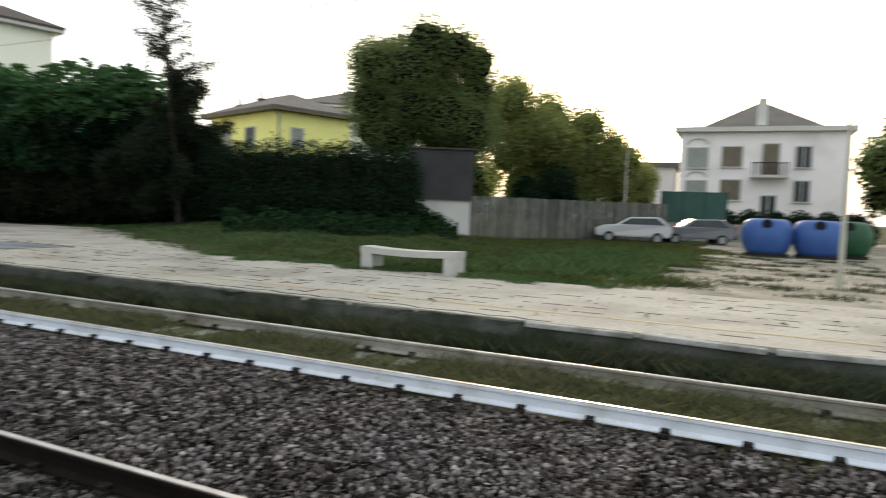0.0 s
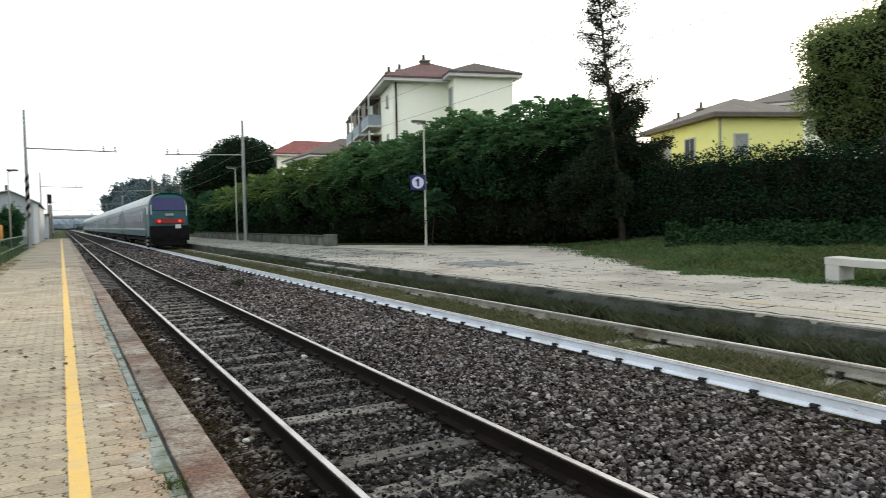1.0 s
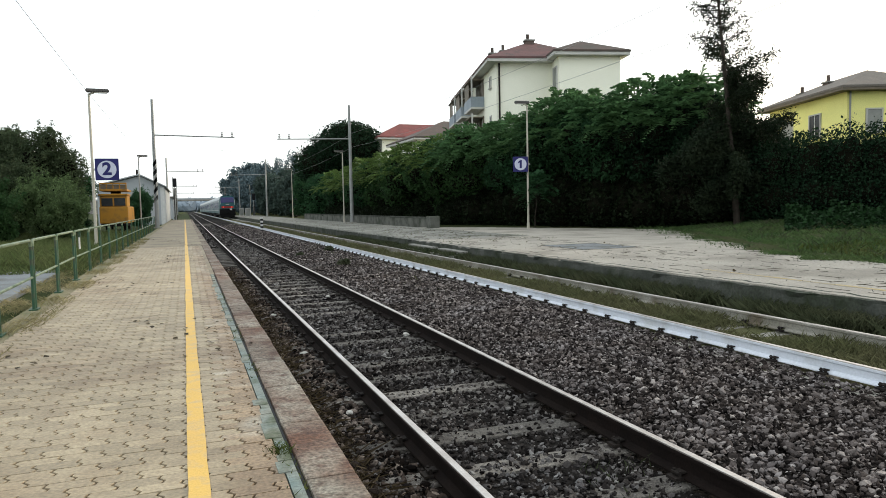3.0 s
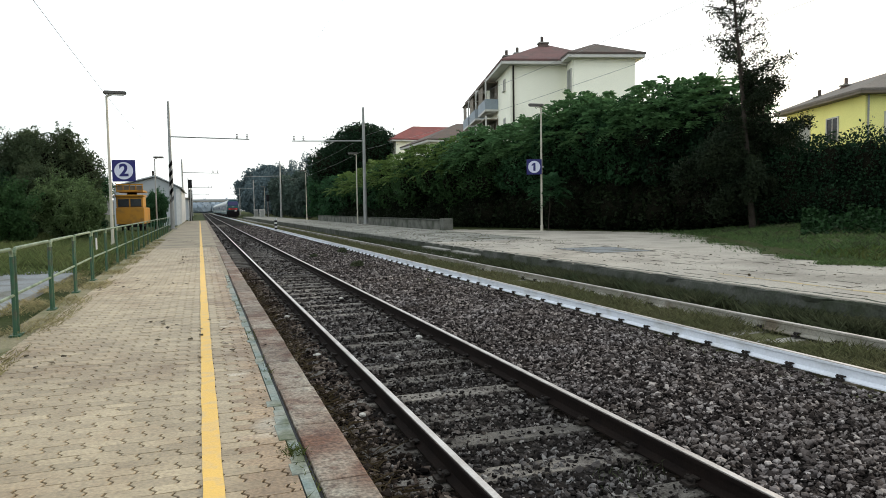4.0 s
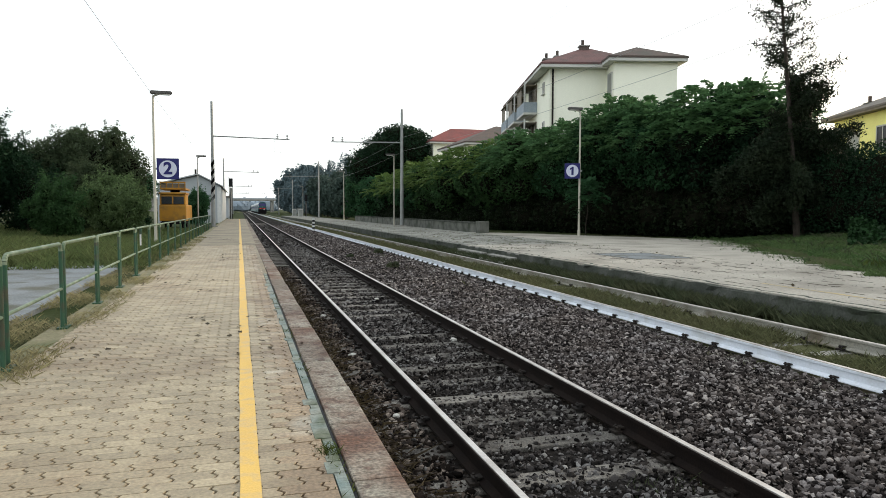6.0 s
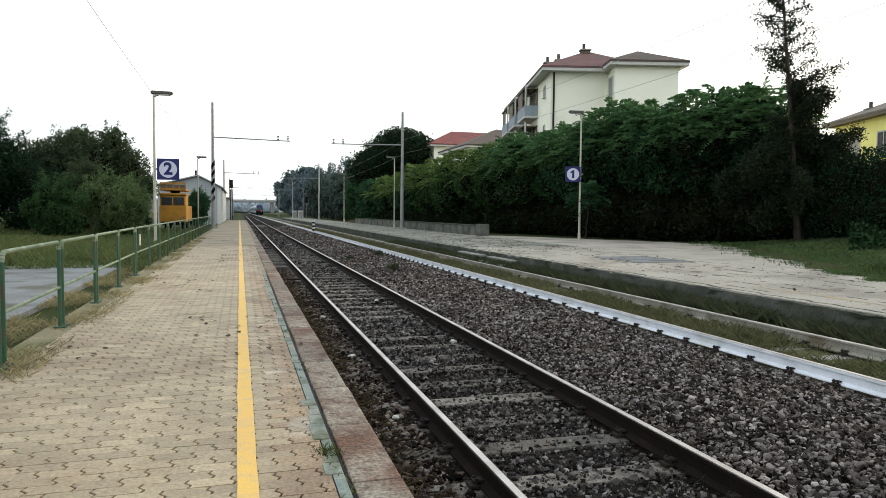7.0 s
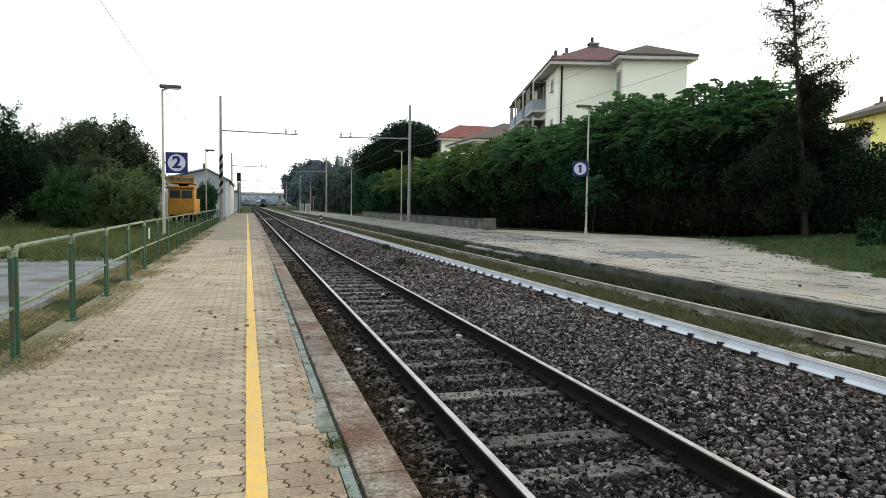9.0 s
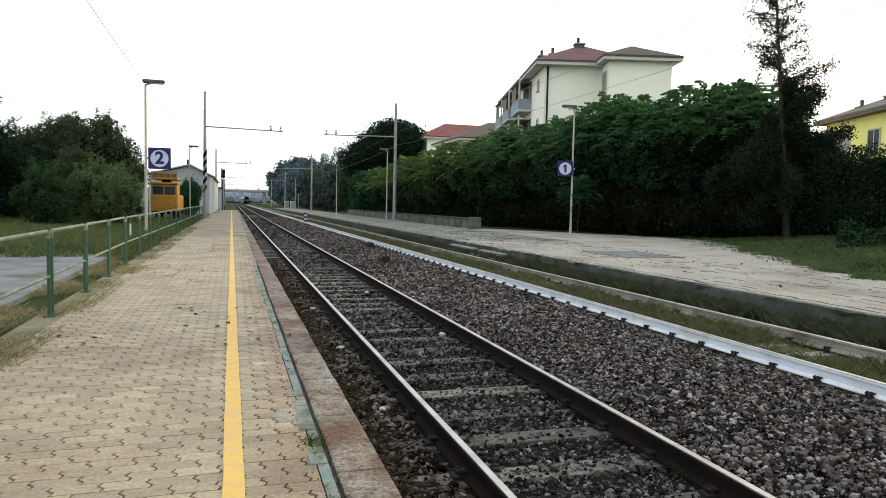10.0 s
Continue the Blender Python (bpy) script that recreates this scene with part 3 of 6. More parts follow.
def build_kerb():
    t = thing("platform_kerb", pose(0, 0, 0), "worn reddish stone kerb along the platform edge", "kerb", kind="structure")
    first = None
    for i in range(118):
        if first is None:
            bm = bm_box(-0.135, 0.135, -0.494, 0.494, -0.22, 0.0, bevel=0.018)
            first = part("kerb_stone", bm, M_KERB, t)
            ob = first
        else:
            ob = new("kerb_stone", first.data)
            ob.parent = t
        r = random.Random(i)
        ob.matrix_basis = pose(EDGE - 0.138 + r.uniform(-0.006, 0.006), -6 + i * 1.0, PLAT + r.uniform(-0.006, 0.006), r.uniform(-0.3, 0.3), r.uniform(-0.5, 0.5), r.uniform(-0.3, 0.3))
    part("kerb_wall", bm_box(EDGE - 0.28, EDGE - 0.05, -60, 112, -0.3, PLAT - 0.2), M_WALLDARK, t)
    part("gutter_slot", bm_box(EDGE - 0.301, EDGE - 0.28, -60, 17, PLAT - 0.06, PLAT - 0.012), M_BLACK, t)
    part("gutter_border", bm_box(EDGE - 0.362, EDGE - 0.302, -60, 17, PLAT - 0.06, PLAT + 0.001), M_GUTTER, t)
    r = random.Random(31)
    bm = bmesh.new()
    y = -2.0
    while y < 16:
        l = r.uniform(0.08, 0.4)
        if r.random() < 0.4:
            box(bm, EDGE - 0.365 - r.uniform(0.01, 0.05), EDGE - 0.304, y, y + l, PLAT - 0.02, PLAT + 0.0045 + r.uniform(0, 0.002))
        y += l + 0.01
    part("mortar_patches", bm, M_GUTTER, t, "grey-green mortar patches beside the slot")
    part("paved_margin", bm_box(EDGE - 0.46, EDGE - 0.28, 17, 30, PLAT - 0.06, PLAT - 0.001), M_PAVEFAR, t)


build_kerb()


def build_line(name, xc, w, y0, y1, z, material, label, step=0.35, worn=0.012, drift=0.0):
    """A painted line with a slightly wandering, worn edge."""
    r = random.Random(5)
    n = int((y1 - y0) / step)
    verts, faces = [], []
    for i in range(n + 1):
        y = y0 + i * step
        xs = xc - drift * (y - 5)
        verts += [(xs - w / 2 + r.uniform(-worn, worn), y, z), (xs + w / 2 + r.uniform(-worn, worn), y, z)]
        if i:
            k = i * 2
            faces.append((k - 2, k - 1, k + 1, k))
    tagged(raw(name, verts, faces, material), label, "painted line", kind="structure")


build_line("yellow_line", -2.318, 0.106, -8, 111, PLAT + 0.005, M_YELLOW, "painted yellow safety line on the platform", worn=0.004, drift=0.0022)

# far platform
slab("platform_far", FEDGE - 0.0, 11.6, -70, 27.4, -0.3, FAR, M_FARPLAT, "pale gravelly paving of the far platform", "platform")
slab("platform_far_stretch", FEDGE - 0.0, 11.6, 27.4, 160, -0.3, FAR - 0.003, M_FARDIRTY, "grey dirty far stretch of the far platform", "platform")


def build_far_edge():
    t = thing("far_platform_edge", pose(0, 0, 0), "dark stained wall of the far platform with chipped coping", "platform edge", kind="structure")
    part("edge_wall", bm_box(FEDGE - 0.06, FEDGE - 0.003, -70, 160, -0.3, FAR - 0.06), M_WALLDARK, t)
    first = None
    for i in range(24):
        if first is None:
            bm = bm_box(-0.15, 0.15, -0.7, 0.7, -0.07, 0.0, bevel=0.02)
            first = part("coping_stone", bm, M_COPING, t, "pale chipped coping stone")
            ob = first
        else:
            ob = new("coping_stone", first.data)
            ob.parent = t
        r = random.Random(i + 50)
        ob.matrix_basis = pose(FEDGE + 0.08 + r.uniform(-0.05, 0.04), -31.5 + i * 1.5, FAR + 0.006 + r.uniform(-0.03, 0.006), r.uniform(-1, 1), r.uniform(-3, 3), r.uniform(-2, 2))
    # crumbled earthy lip further on
    verts, faces = [], []
    r = random.Random(9)
    n = 420
    for i in range(n):
        y = 3.4 + i * 0.28
        out = r.uniform(-0.09, 0.02) - (0.06 if r.random() < 0.12 else 0)
        verts += [(FEDGE + 0.14 + r.uniform(-0.05, 0.12), y, FAR + 0.005), (FEDGE + out, y, FAR - 0.008 + r.uniform(-0.03, 0.0)), (FEDGE - 0.045, y, FAR - 0.16 + r.uniform(-0.04, 0.04))]
        if i:
            k = i * 3
            faces += [(k - 3, k - 2, k + 1, k), (k - 2, k - 1, k + 2, k + 1)]
    raw("crumbled_lip", verts, faces, M_WALLDARK, t, "crumbled grey platform lip")


build_far_edge()
build_line("yellow_line_far", 7.38, 0.1, -30, 12, FAR + 0.004, M_YELLOW2, "faded yellow line on the far platform", worn=0.035)


def patch(name, cx, cy, rx, ry, z, material, label, seed, k=40, follow=False):
    """A flat patch with a ragged outline."""
    r = random.Random(seed)
    ph = [r.uniform(0, 6.28) for _ in range(6)]
    verts = [(cx, cy, z)]
    for i in range(k):
        a = i * 6.2832 / k
        f = 1 + sum(math.sin(a * (j + 2) + ph[j]) * 0.22 / (j + 1) for j in range(6)) + r.uniform(-0.07, 0.07)
        verts.append((cx + rx * f * math.cos(a), cy + ry * f * math.sin(a), z))
    faces = [(0, i + 1, (i + 1) % k + 1) for i in range(k)]
    if follow:
        verts = [(x, y, ground_z(x, y) + z) for x, y, _ in verts]
    tagged(raw(name, verts, faces, material), label, "ground", kind="structure")


def apron():
    pts = [(11.58, 14.6), (13.4, 17.4), (15.2, 21.2), (17.6, 25.0), (19.4, 28.4), (18.6, 31.5), (16.6, 35.5), (14.6, 39.5), (12.0, 43.0), (11.58, 43.0)]
    r = random.Random(77)
    fine = [pts[0]]
    for (ax, ay), (bx, by) in zip(pts[:-2], pts[1:-1]):
        for i in range(1, 13):
            f = i / 12
            q = r.uniform(-0.45, 0.45) * (1 if i < 12 else 0.5)
            fine.append((max(11.6, ax + (bx - ax) * f + q), ay + (by - ay) * f - q * 0.6))
    pts = fine + [pts[-1]]
    bm = bmesh.new()
    top = [bm.verts.new((x, y, FAR - 0.008)) for x, y in pts]
    low = [bm.verts.new((x, y, -0.2)) for x, y in pts]
    bm.faces.new(top)
    for i in range(len(pts)):
        j = (i + 1) % len(pts)
        bm.faces.new((low[i], low[j], top[j], top[i]))
    bmesh.ops.recalc_face_normals(bm, faces=bm.faces)
    tagged(part("far_platform_apron", bm, M_FARPLAT), "pale worn paving widening behind the platform", "platform", kind="structure")


apron()
slab("far_forecourt", 11.6, 60, -40, 4.2, -0.3, FAR - 0.006, M_FORECOURT, "pale gravel forecourt beyond the far platform", "ground")


def paving_joints():
    """Thin dark open joints across and along the far paving."""
    t = thing("far_paving_joints", pose(0, 0, 0), "dark open joints in the far paving", "paving", kind="structure")
    r = random.Random(21)
    bm = bmesh.new()
    for x in (6.95, 7.7, 8.3, 8.9, 9.6, 10.3, 10.9):
        y = -3.0
        often = 0.75 if x in (8.3, 10.3) else 0.4
        while y < 44:
            l = r.uniform(0.12, 0.6)
            if r.random() < often:
                jx = x + r.uniform(-0.05, 0.05)
                box(bm, jx - 0.014, jx + 0.014, y, y + l, FAR - 0.01, FAR + 0.004)
            y += l + r.uniform(0.06, 0.6)
    for i in range(90):
        jx, y, l = r.uniform(6.8, 11.2), r.uniform(6, 44), r.uniform(0.15, 0.5)
        box(bm, jx, jx + l, y - 0.02, y + 0.02, FAR - 0.01, FAR + 0.0045)
    for x0, y0, x1, y1 in ((8.6, 18.4, 10.6, 18.4), (8.6, 21.0, 10.6, 21.0), (8.6, 18.4, 8.6, 21.0), (10.6, 18.4, 10.6, 21.0)):
        box(bm, min(x0, x1) - 0.03, max(x0, x1) + 0.03, min(y0, y1) - 0.03, max(y0, y1) + 0.03, FAR - 0.01, FAR + 0.005)
    part("joints", bm, M_JOINT, t)


paving_joints()
slab("far_manhole_cover", 8.64, 10.56, 18.44, 20.96, FAR - 0.02, FAR + 0.003, M_GRAVELP, "grey concrete cover slab in the far platform", "cover")
slab("gravel_path", -9.5, -5.4, 6, 21.5, -0.2, 0.165, M_GRAVELP, "grey gravel path beside the railing")


# ---- platform furniture ----
def build_railing():
    def panel():
        t = thing("railing", pose(0, 0, 0), "length of green tubular railing, worn pale on top", "railing", "platform railing")
        r, h, w = 0.0225, 1.03, 2.2
        c = 0.09
        for y in (0, w):
            part("post", bm_tube((0, y, -0.1), (0, y, h - c), r, seg=10), M_GREENP, t)
        pts = [(0, 0, h - c)]
        for i in range(1, 6):
            a = i / 5 * math.pi / 2
            pts.append((0, c - c * math.cos(a), h - c + c * math.sin(a)))
        pts2 = [(p[0], w - p[1], p[2]) for p in reversed(pts)]
        part("top_rail", pipe(bmesh.new(), pts + pts2, r, 10), M_GREENT, t, "worn pale green top rail")
        part("middle_rail", bm_tube((0, 0, 0.48), (0, w, 0.48), r * 0.85, seg=8), M_GREENT, t)
        for y in (0, w):
            part("foot_plate", bm_box(-0.06, 0.06, y - 0.06, y + 0.06, -0.02, 0.008), M_GREENP, t)
        return t
    first = panel()
    for i in range(22):
        y = 5.68 + i * 2.345
        m = pose(-4.38 - 0.018 * min(y - 5.68, 11), y, PLAT, 0, 0, 1.0 if y < 16 else 0.1)
        if i == 0:
            first.matrix_basis = m
        else:
            copy_thing(first, m)


build_railing()
t = thing("railing_tag", pose(-4.6, 18.25, PLAT + 0.74), "small white plate fixed to the green railing", "tag")
part("plate", bm_box(-0.012, 0.012, -0.05, 0.05, -0.13, 0.13, bevel=0.004), M_WHITE, t)
part("strap", bm_box(-0.03, 0.03, -0.015, 0.015, 0.128, 0.29), M_GREENP, t)


def lamp_post(x, y, z, h, turn, pole_mat, label, head=True, group="platform lamps"):
    t = thing("platform_lamp", pose(x, y, z, 0, 0, turn), label, "lamp post", group)
    part("pole", bm_tube((0, 0, -0.2), (0, 0, h - 0.1), 0.065, 0.042, 12), pole_mat, t)
    part("base_collar", bm_tube((0, 0, 0), (0, 0, 0.35), 0.085, 0.08, 12), pole_mat, t)
    if head:
        part("arm", bm_tube((0, 0, h - 0.12), (0.25, 0, h - 0.02), 0.04, 0.035, 8), pole_mat, t)
        hd = bmesh.new()
        for vs in (bmesh.ops.create_cube(hd, size=1.0)["verts"],):
            for v in vs:
                tap = 0.7 if v.co.x > 0 else 1.0
                v.co = Vector((0.32 + v.co.x * 0.85, v.co.y * 0.3 * tap, h + 0.03 + (v.co.z * 0.15 if v.co.z > 0 else v.co.z * 0.12)))
        bmesh.ops.bevel(hd, geom=hd.edges[:], offset=0.03, segments=2, affect="EDGES")
        part("lamp_head", hd, M_LAMPH, t, "dark grey street-lamp head")
        part("lens", bm_box(0.12, 0.66, -0.1, 0.1, h - 0.055, h - 0.028), M_LENS, t)
    return t


lamp_post(-5.78, 31.9, 0.1, 6.4, 0, M_POLEW, "cream lamp post with a dark flat head behind the railing")
lamp_post(-6.0, 66.0, 0.1, 6.3, 0, M_POLE, "grey lamp post beside the near platform")
lamp_post(15.75, 35.6, 0.25, 7.0, 180, M_POLEW, "cream lamp post with a dark flat head by the bushes")
lamp_post(11.12, 62.7, FAR, 6.4, 180, M_POLEW, "slim cream lamp post on the far platform")
lamp_post(11.3, 96.0, FAR, 6.7, 180, M_POLEW, "slim cream lamp post on the far platform")
lamp_post(11.2, 160.0, FAR, 6.7, 180, M_POLEW, "slim cream lamp post on the far platform")
lamp_post(15.2, -0.6, FAR, 3.8, 180, M_POLEW, "short cream post on the far platform forecourt", head=False)
lamp_post(16.6, -1.9, FAR, 3.4, 180, M_POLEW, "short cream post on the far platform forecourt", head=False)
lamp_post(40.5, 9.0, FAR - 0.04, 5.6, 180, M_POLEW, "slim pale post by the garden fence", head=False)


def track_sign(x, y, z, digit, size, turn):
    """A blue square plate with a white disc and the platform's figure."""
    t = thing("platform_sign", pose(x, y, z, 0, 0, turn), "blue square platform sign with number %s in a white disc" % digit, "sign", "platform number signs")
    part("plate", bm_box(-size / 2, size / 2, -0.015, 0.015, -size / 2, size / 2, bevel=0.006), M_SIGNB, t)
    part("disc", bm_tube((0, -0.016, 0), (0, -0.021, 0), size * 0.4, seg=40), M_SIGNW, t)
    if digit == "1":
        u = size * 0.1
        ring = [(-0.62, -2.6), (0.85, -2.6), (0.85, 2.7), (-0.15, 2.7), (-1.7, 1.5), (-1.7, 0.5), (-0.62, 1.15)]
        bm = bmesh.new()
        f = bm.faces.new([bm.verts.new((x * u, -0.0215, z * u)) for x, z in ring])
        g = bmesh.ops.extrude_face_region(bm, geom=[f])["geom"]
        bmesh.ops.translate(bm, vec=(0, -0.004, 0), verts=[v for v in g if isinstance(v, bmesh.types.BMVert)])
        bmesh.ops.recalc_face_normals(bm, faces=bm.faces)
        part("figure", bm, M_SIGNB, t, "dark blue figure")
        part("bracket", bm_box(size / 2 - 0.1, size / 2 + 0.12, 0.016, 0.04, -0.04, 0.04), M_POLE, t)
        return t
    cu = bpy.data.curves.new("figure", "FONT")
    cu.body, cu.size, cu.align_x, cu.align_y, cu.extrude, cu.offset = digit, size * 0.78, "CENTER", "CENTER", 0.002, size * 0.028
    tmp = bpy.data.objects.new("figure", cu)
    scene.collection.objects.link(tmp)
    me = bpy.data.meshes.new_from_object(tmp.evaluated_get(bpy.context.evaluated_depsgraph_get()))
    bpy.data.objects.remove(tmp)
    me.materials.clear()
    fig = place_mesh("figure", me, M_SIGNB, t, "dark blue figure")
    fig.matrix_basis = pose(0, -0.025, 0, 90, 0, 0)
    part("bracket", bm_box(-size / 2 - 0.12, -size / 2 + 0.1, 0.016, 0.04, -0.04, 0.04), M_POLE, t)
    return t


track_sign(-5.25, 31.86, 3.39, "2", 0.88, -3)
track_sign(15.25, 35.5, 3.86, "1", 0.84, -18)


def catenary_mast(x, y, z, h, reach, arm_z, material, striped, label):
    t = thing("catenary_mast", pose(x, y, z), label, "mast", "overhead line masts")
    s = 1 if reach > 0 else -1
    part("mast", bm_tube((0, 0, -0.3), (0, 0, h), 0.17, 0.1, 14), material, t)
    part("footing", bm_box(-0.35, 0.35, -0.35, 0.35, -0.3, 0.08, bevel=0.02), M_CONC, t)
    part("cantilever", bm_tube((0, 0, arm_z + 0.05), (reach, 0, arm_z - 0.06), 0.055, 0.045, 8), M_POLE, t)
    part("steady_arm", bm_tube((reach * 0.62, 0, arm_z - 1.0), (reach * 0.97, 0, arm_z - 1.25), 0.009, seg=6), M_POLE, t)
    part("drop_rod", bm_tube((reach * 0.8, 0, arm_z), (reach * 0.8, 0, arm_z - 1.15), 0.009, seg=6), M_POLE, t)
    for q, up in ((0.84, 0.12), (0.97, 0.12)):
        ins = bmesh.new()
        for i in range(3):
            tube(ins, (reach * q, 0, arm_z + 0.02 + i * 0.13), (reach * q, 0, arm_z + 0.1 + i * 0.13), 0.11, 0.06, 10)
        part("insulator", ins, M_LAMPH, t, "dark ribbed insulator")
    if striped:
        for i in range(9):
            bm = bmesh.new()
            z0 = 2.2 + i * 0.36
            r = 0.152
            # a slanted band round the mast
            seg = 18
            ring = [(r * math.cos(a * 2 * math.pi / seg), r * math.sin(a * 2 * math.pi / seg)) for a in range(seg)]
            lo = [bm.verts.new((p[0], p[1], z0 + p[0] * 1.3)) for p in ring]
            hi = [bm.verts.new((p[0], p[1], z0 + 0.36 + p[0] * 1.3)) for p in ring]
            for a in range(seg):
                bm.faces.new((lo[a], lo[(a + 1) % seg], hi[(a + 1) % seg], hi[a]))
            bmesh.ops.solidify(bm, geom=bm.faces[:], thickness=0.012)
            part("warning_band", bm, M_BLACK if i % 2 == 0 else M_WHITE, t, "black band" if i % 2 == 0 else "white band")
    return t


catenary_mast(-4.56, 61.6, PLAT, 10.4, 6.3, 7.5, M_POLE, True, "tall grey mast with black and white warning bands")
catenary_mast(11.28, 60.2, FAR, 10.2, -6.2, 7.25, M_POLE, False, "tall grey overhead-line mast on the far platform")
catenary_mast(-4.8, 111.0, PLAT, 9.2, 5.2, 7.2, M_POLE, False, "grey overhead-line mast at the platform's end")
catenary_mast(11.0, 125.0, FAR, 10.0, -6.0, 7.3, M_POLE, False, "grey overhead-line mast on the far platform")
catenary_mast(-5.0, 175.0, 0.1, 9.4, 5.4, 7.2, M_POLE, False, "grey overhead-line mast beside the line")
catenary_mast(11.0, 190.0, 0.1, 9.6, -6.0, 7.3, M_POLE, False, "grey overhead-line mast beside the line")
catenary_mast(-5.0, 250.0, 0.1, 9.4, 5.4, 7.2, M_POLE, False, "grey overhead-line mast beside the line")
catenary_mast(11.0, 260.0, 0.1, 9.6, -6.0, 7.3, M_POLE, False, "grey overhead-line mast beside the line")


def wire(name, pts, r, label, material=M_IRON):
    cu = bpy.data.curves.new(name, "CURVE")
    cu.dimensions, cu.bevel_depth, cu.bevel_resolution = "3D", r, 1
    sp = cu.splines.new("POLY")
    sp.points.add(len(pts) - 1)
    for p, q in zip(sp.points, pts):
        p.co = (*q, 1)
    cu.materials.append(material)
    tagged(new(name, cu), label, "wire", "overhead wires")


def sag(p, q, drop, k=12):
    p, q = Vector(p), Vector(q)
    return [tuple(p.lerp(q, i / k) - Vector((0, 0, drop * 4 * (i / k) * (1 - i / k)))) for i in range(k + 1)]


MY = [-5, 61, 118, 182, 255]
for wx in (0.15, 4.75):
    pts = []
    for a, b in zip(MY, MY[1:]):
        pts += sag((wx, a, 7.2), (wx, b, 7.2), 1.1)
    wire("catenary_wire", pts, 0.002, "thin dark overhead catenary wire")
    wire("contact_wire", [(wx, -5, 5.35), (wx, 255, 5.35)], 0.002, "thin dark overhead contact wire")
for wz in (6.9, 8.1):
    pts = []
    for a, b in zip([-5, 60.2, 125, 190], [60.2, 125, 190, 260]):
        pts += sag((11.55, a, wz), (11.55, b, wz), 0.55)
    wire("feeder_wire", pts, 0.007, "grey feeder cable along the masts", M_POLE)
wire("feeder_wire", sag((-4.9, -5, 5.9), (-4.9, 61.6, 5.9), 0.7), 0.005, "dark feeder cable along the masts")


def build_bench():
    t = thing("bench", pose(11.42, 8.12, FAR, 0, 0, 0), "white precast concrete bench with a dished seat", "bench")
    bm = bmesh.new()
    n, w = 10, 0.27
    prof = []
    for i in range(n + 1):
        y = -1.2 + 2.4 * i / n
        dip = 0.045 * (1 - (y / 1.2) ** 2)
        prof.append((y, 0.53 - dip))
    top = [(y, z) for y, z in prof]
    bot = [(y, z - 0.14) for y, z in reversed(prof)]
    ring = top + bot
    a = [bm.verts.new((-w, y, z)) for y, z in ring]
    b = [bm.verts.new((w, y, z)) for y, z in ring]
    bm.faces.new(a)
    bm.faces.new(list(reversed(b)))
    for i in range(len(ring)):
        j = (i + 1) % len(ring)
        bm.faces.new((a[j], a[i], b[i], b[j]))
    bmesh.ops.recalc_face_normals(bm, faces=bm.faces)
    part("seat", bm, M_CONCW, t)
    for y in (-1.05, 1.05):
        part("leg", bm_box(-0.262, 0.262, y - 0.143, y + 0.143, -0.02, 0.47, bevel=0.02), M_CONCW, t)


build_bench()


def striped_post(x, y):
    t = thing("marker_post", pose(x, y, -0.22), "short black and white striped marker post", "marker post")
    for i in range(8):
        part("band", bm_tube((0, 0, i * 0.15), (0, 0, i * 0.15 + 0.15), 0.11, seg=12), M_WHITE if i % 2 else M_BLACK, t)


striped_post(3.5, 59.5)


def crossing_slab(y, k):
    t = thing("edge_ramp", pose(6.25, y, -0.2), "pale concrete step slab at the platform edge", "step", "edge steps")
    for i in range(3):
        part("step_slab", bm_box(-0.45 + i * 0.3, -0.12 + i * 0.3, -k / 2, k / 2, 0.0, 0.2 + i * 0.135, bevel=0.02), M_CONC, t)


crossing_slab(23.0, 2.2)
crossing_slab(26.2, 2.8)


def low_wall():
    t = thing("low_wall", pose(12.05, 0, 0), "low dark concrete wall with an end pier", "wall")
    part("wall_body", bm_box(-0.15, 0.15, 41.6, 90, -0.2, 0.85, bevel=0.02), M_WALLGREY, t)
    part("coping", bm_box(-0.2, 0.2, 41.6, 90, 0.85, 0.93, bevel=0.02), M_WALLDARK, t)
    part("pier", bm_box(-0.35, 0.25, 40.7, 41.5, -0.2, 1.0, bevel=0.03), M_WALLGREY, t)


low_wall()


# ---- the train ----
def coach_profile(w=1.4, z0=0.95, z1=4.25):
    pts = [(-w, z0), (w, z0), (w, 2.9)]
    for i in range(1, 8):
        a = i / 8 * math.pi / 2
        pts.append((w * math.cos(a) ** 0.55, 2.9 + (z1 - 2.9) * math.sin(a) ** 1.0))
    pts += [(-x, z) for x, z in reversed(pts[2:])]
    return pts


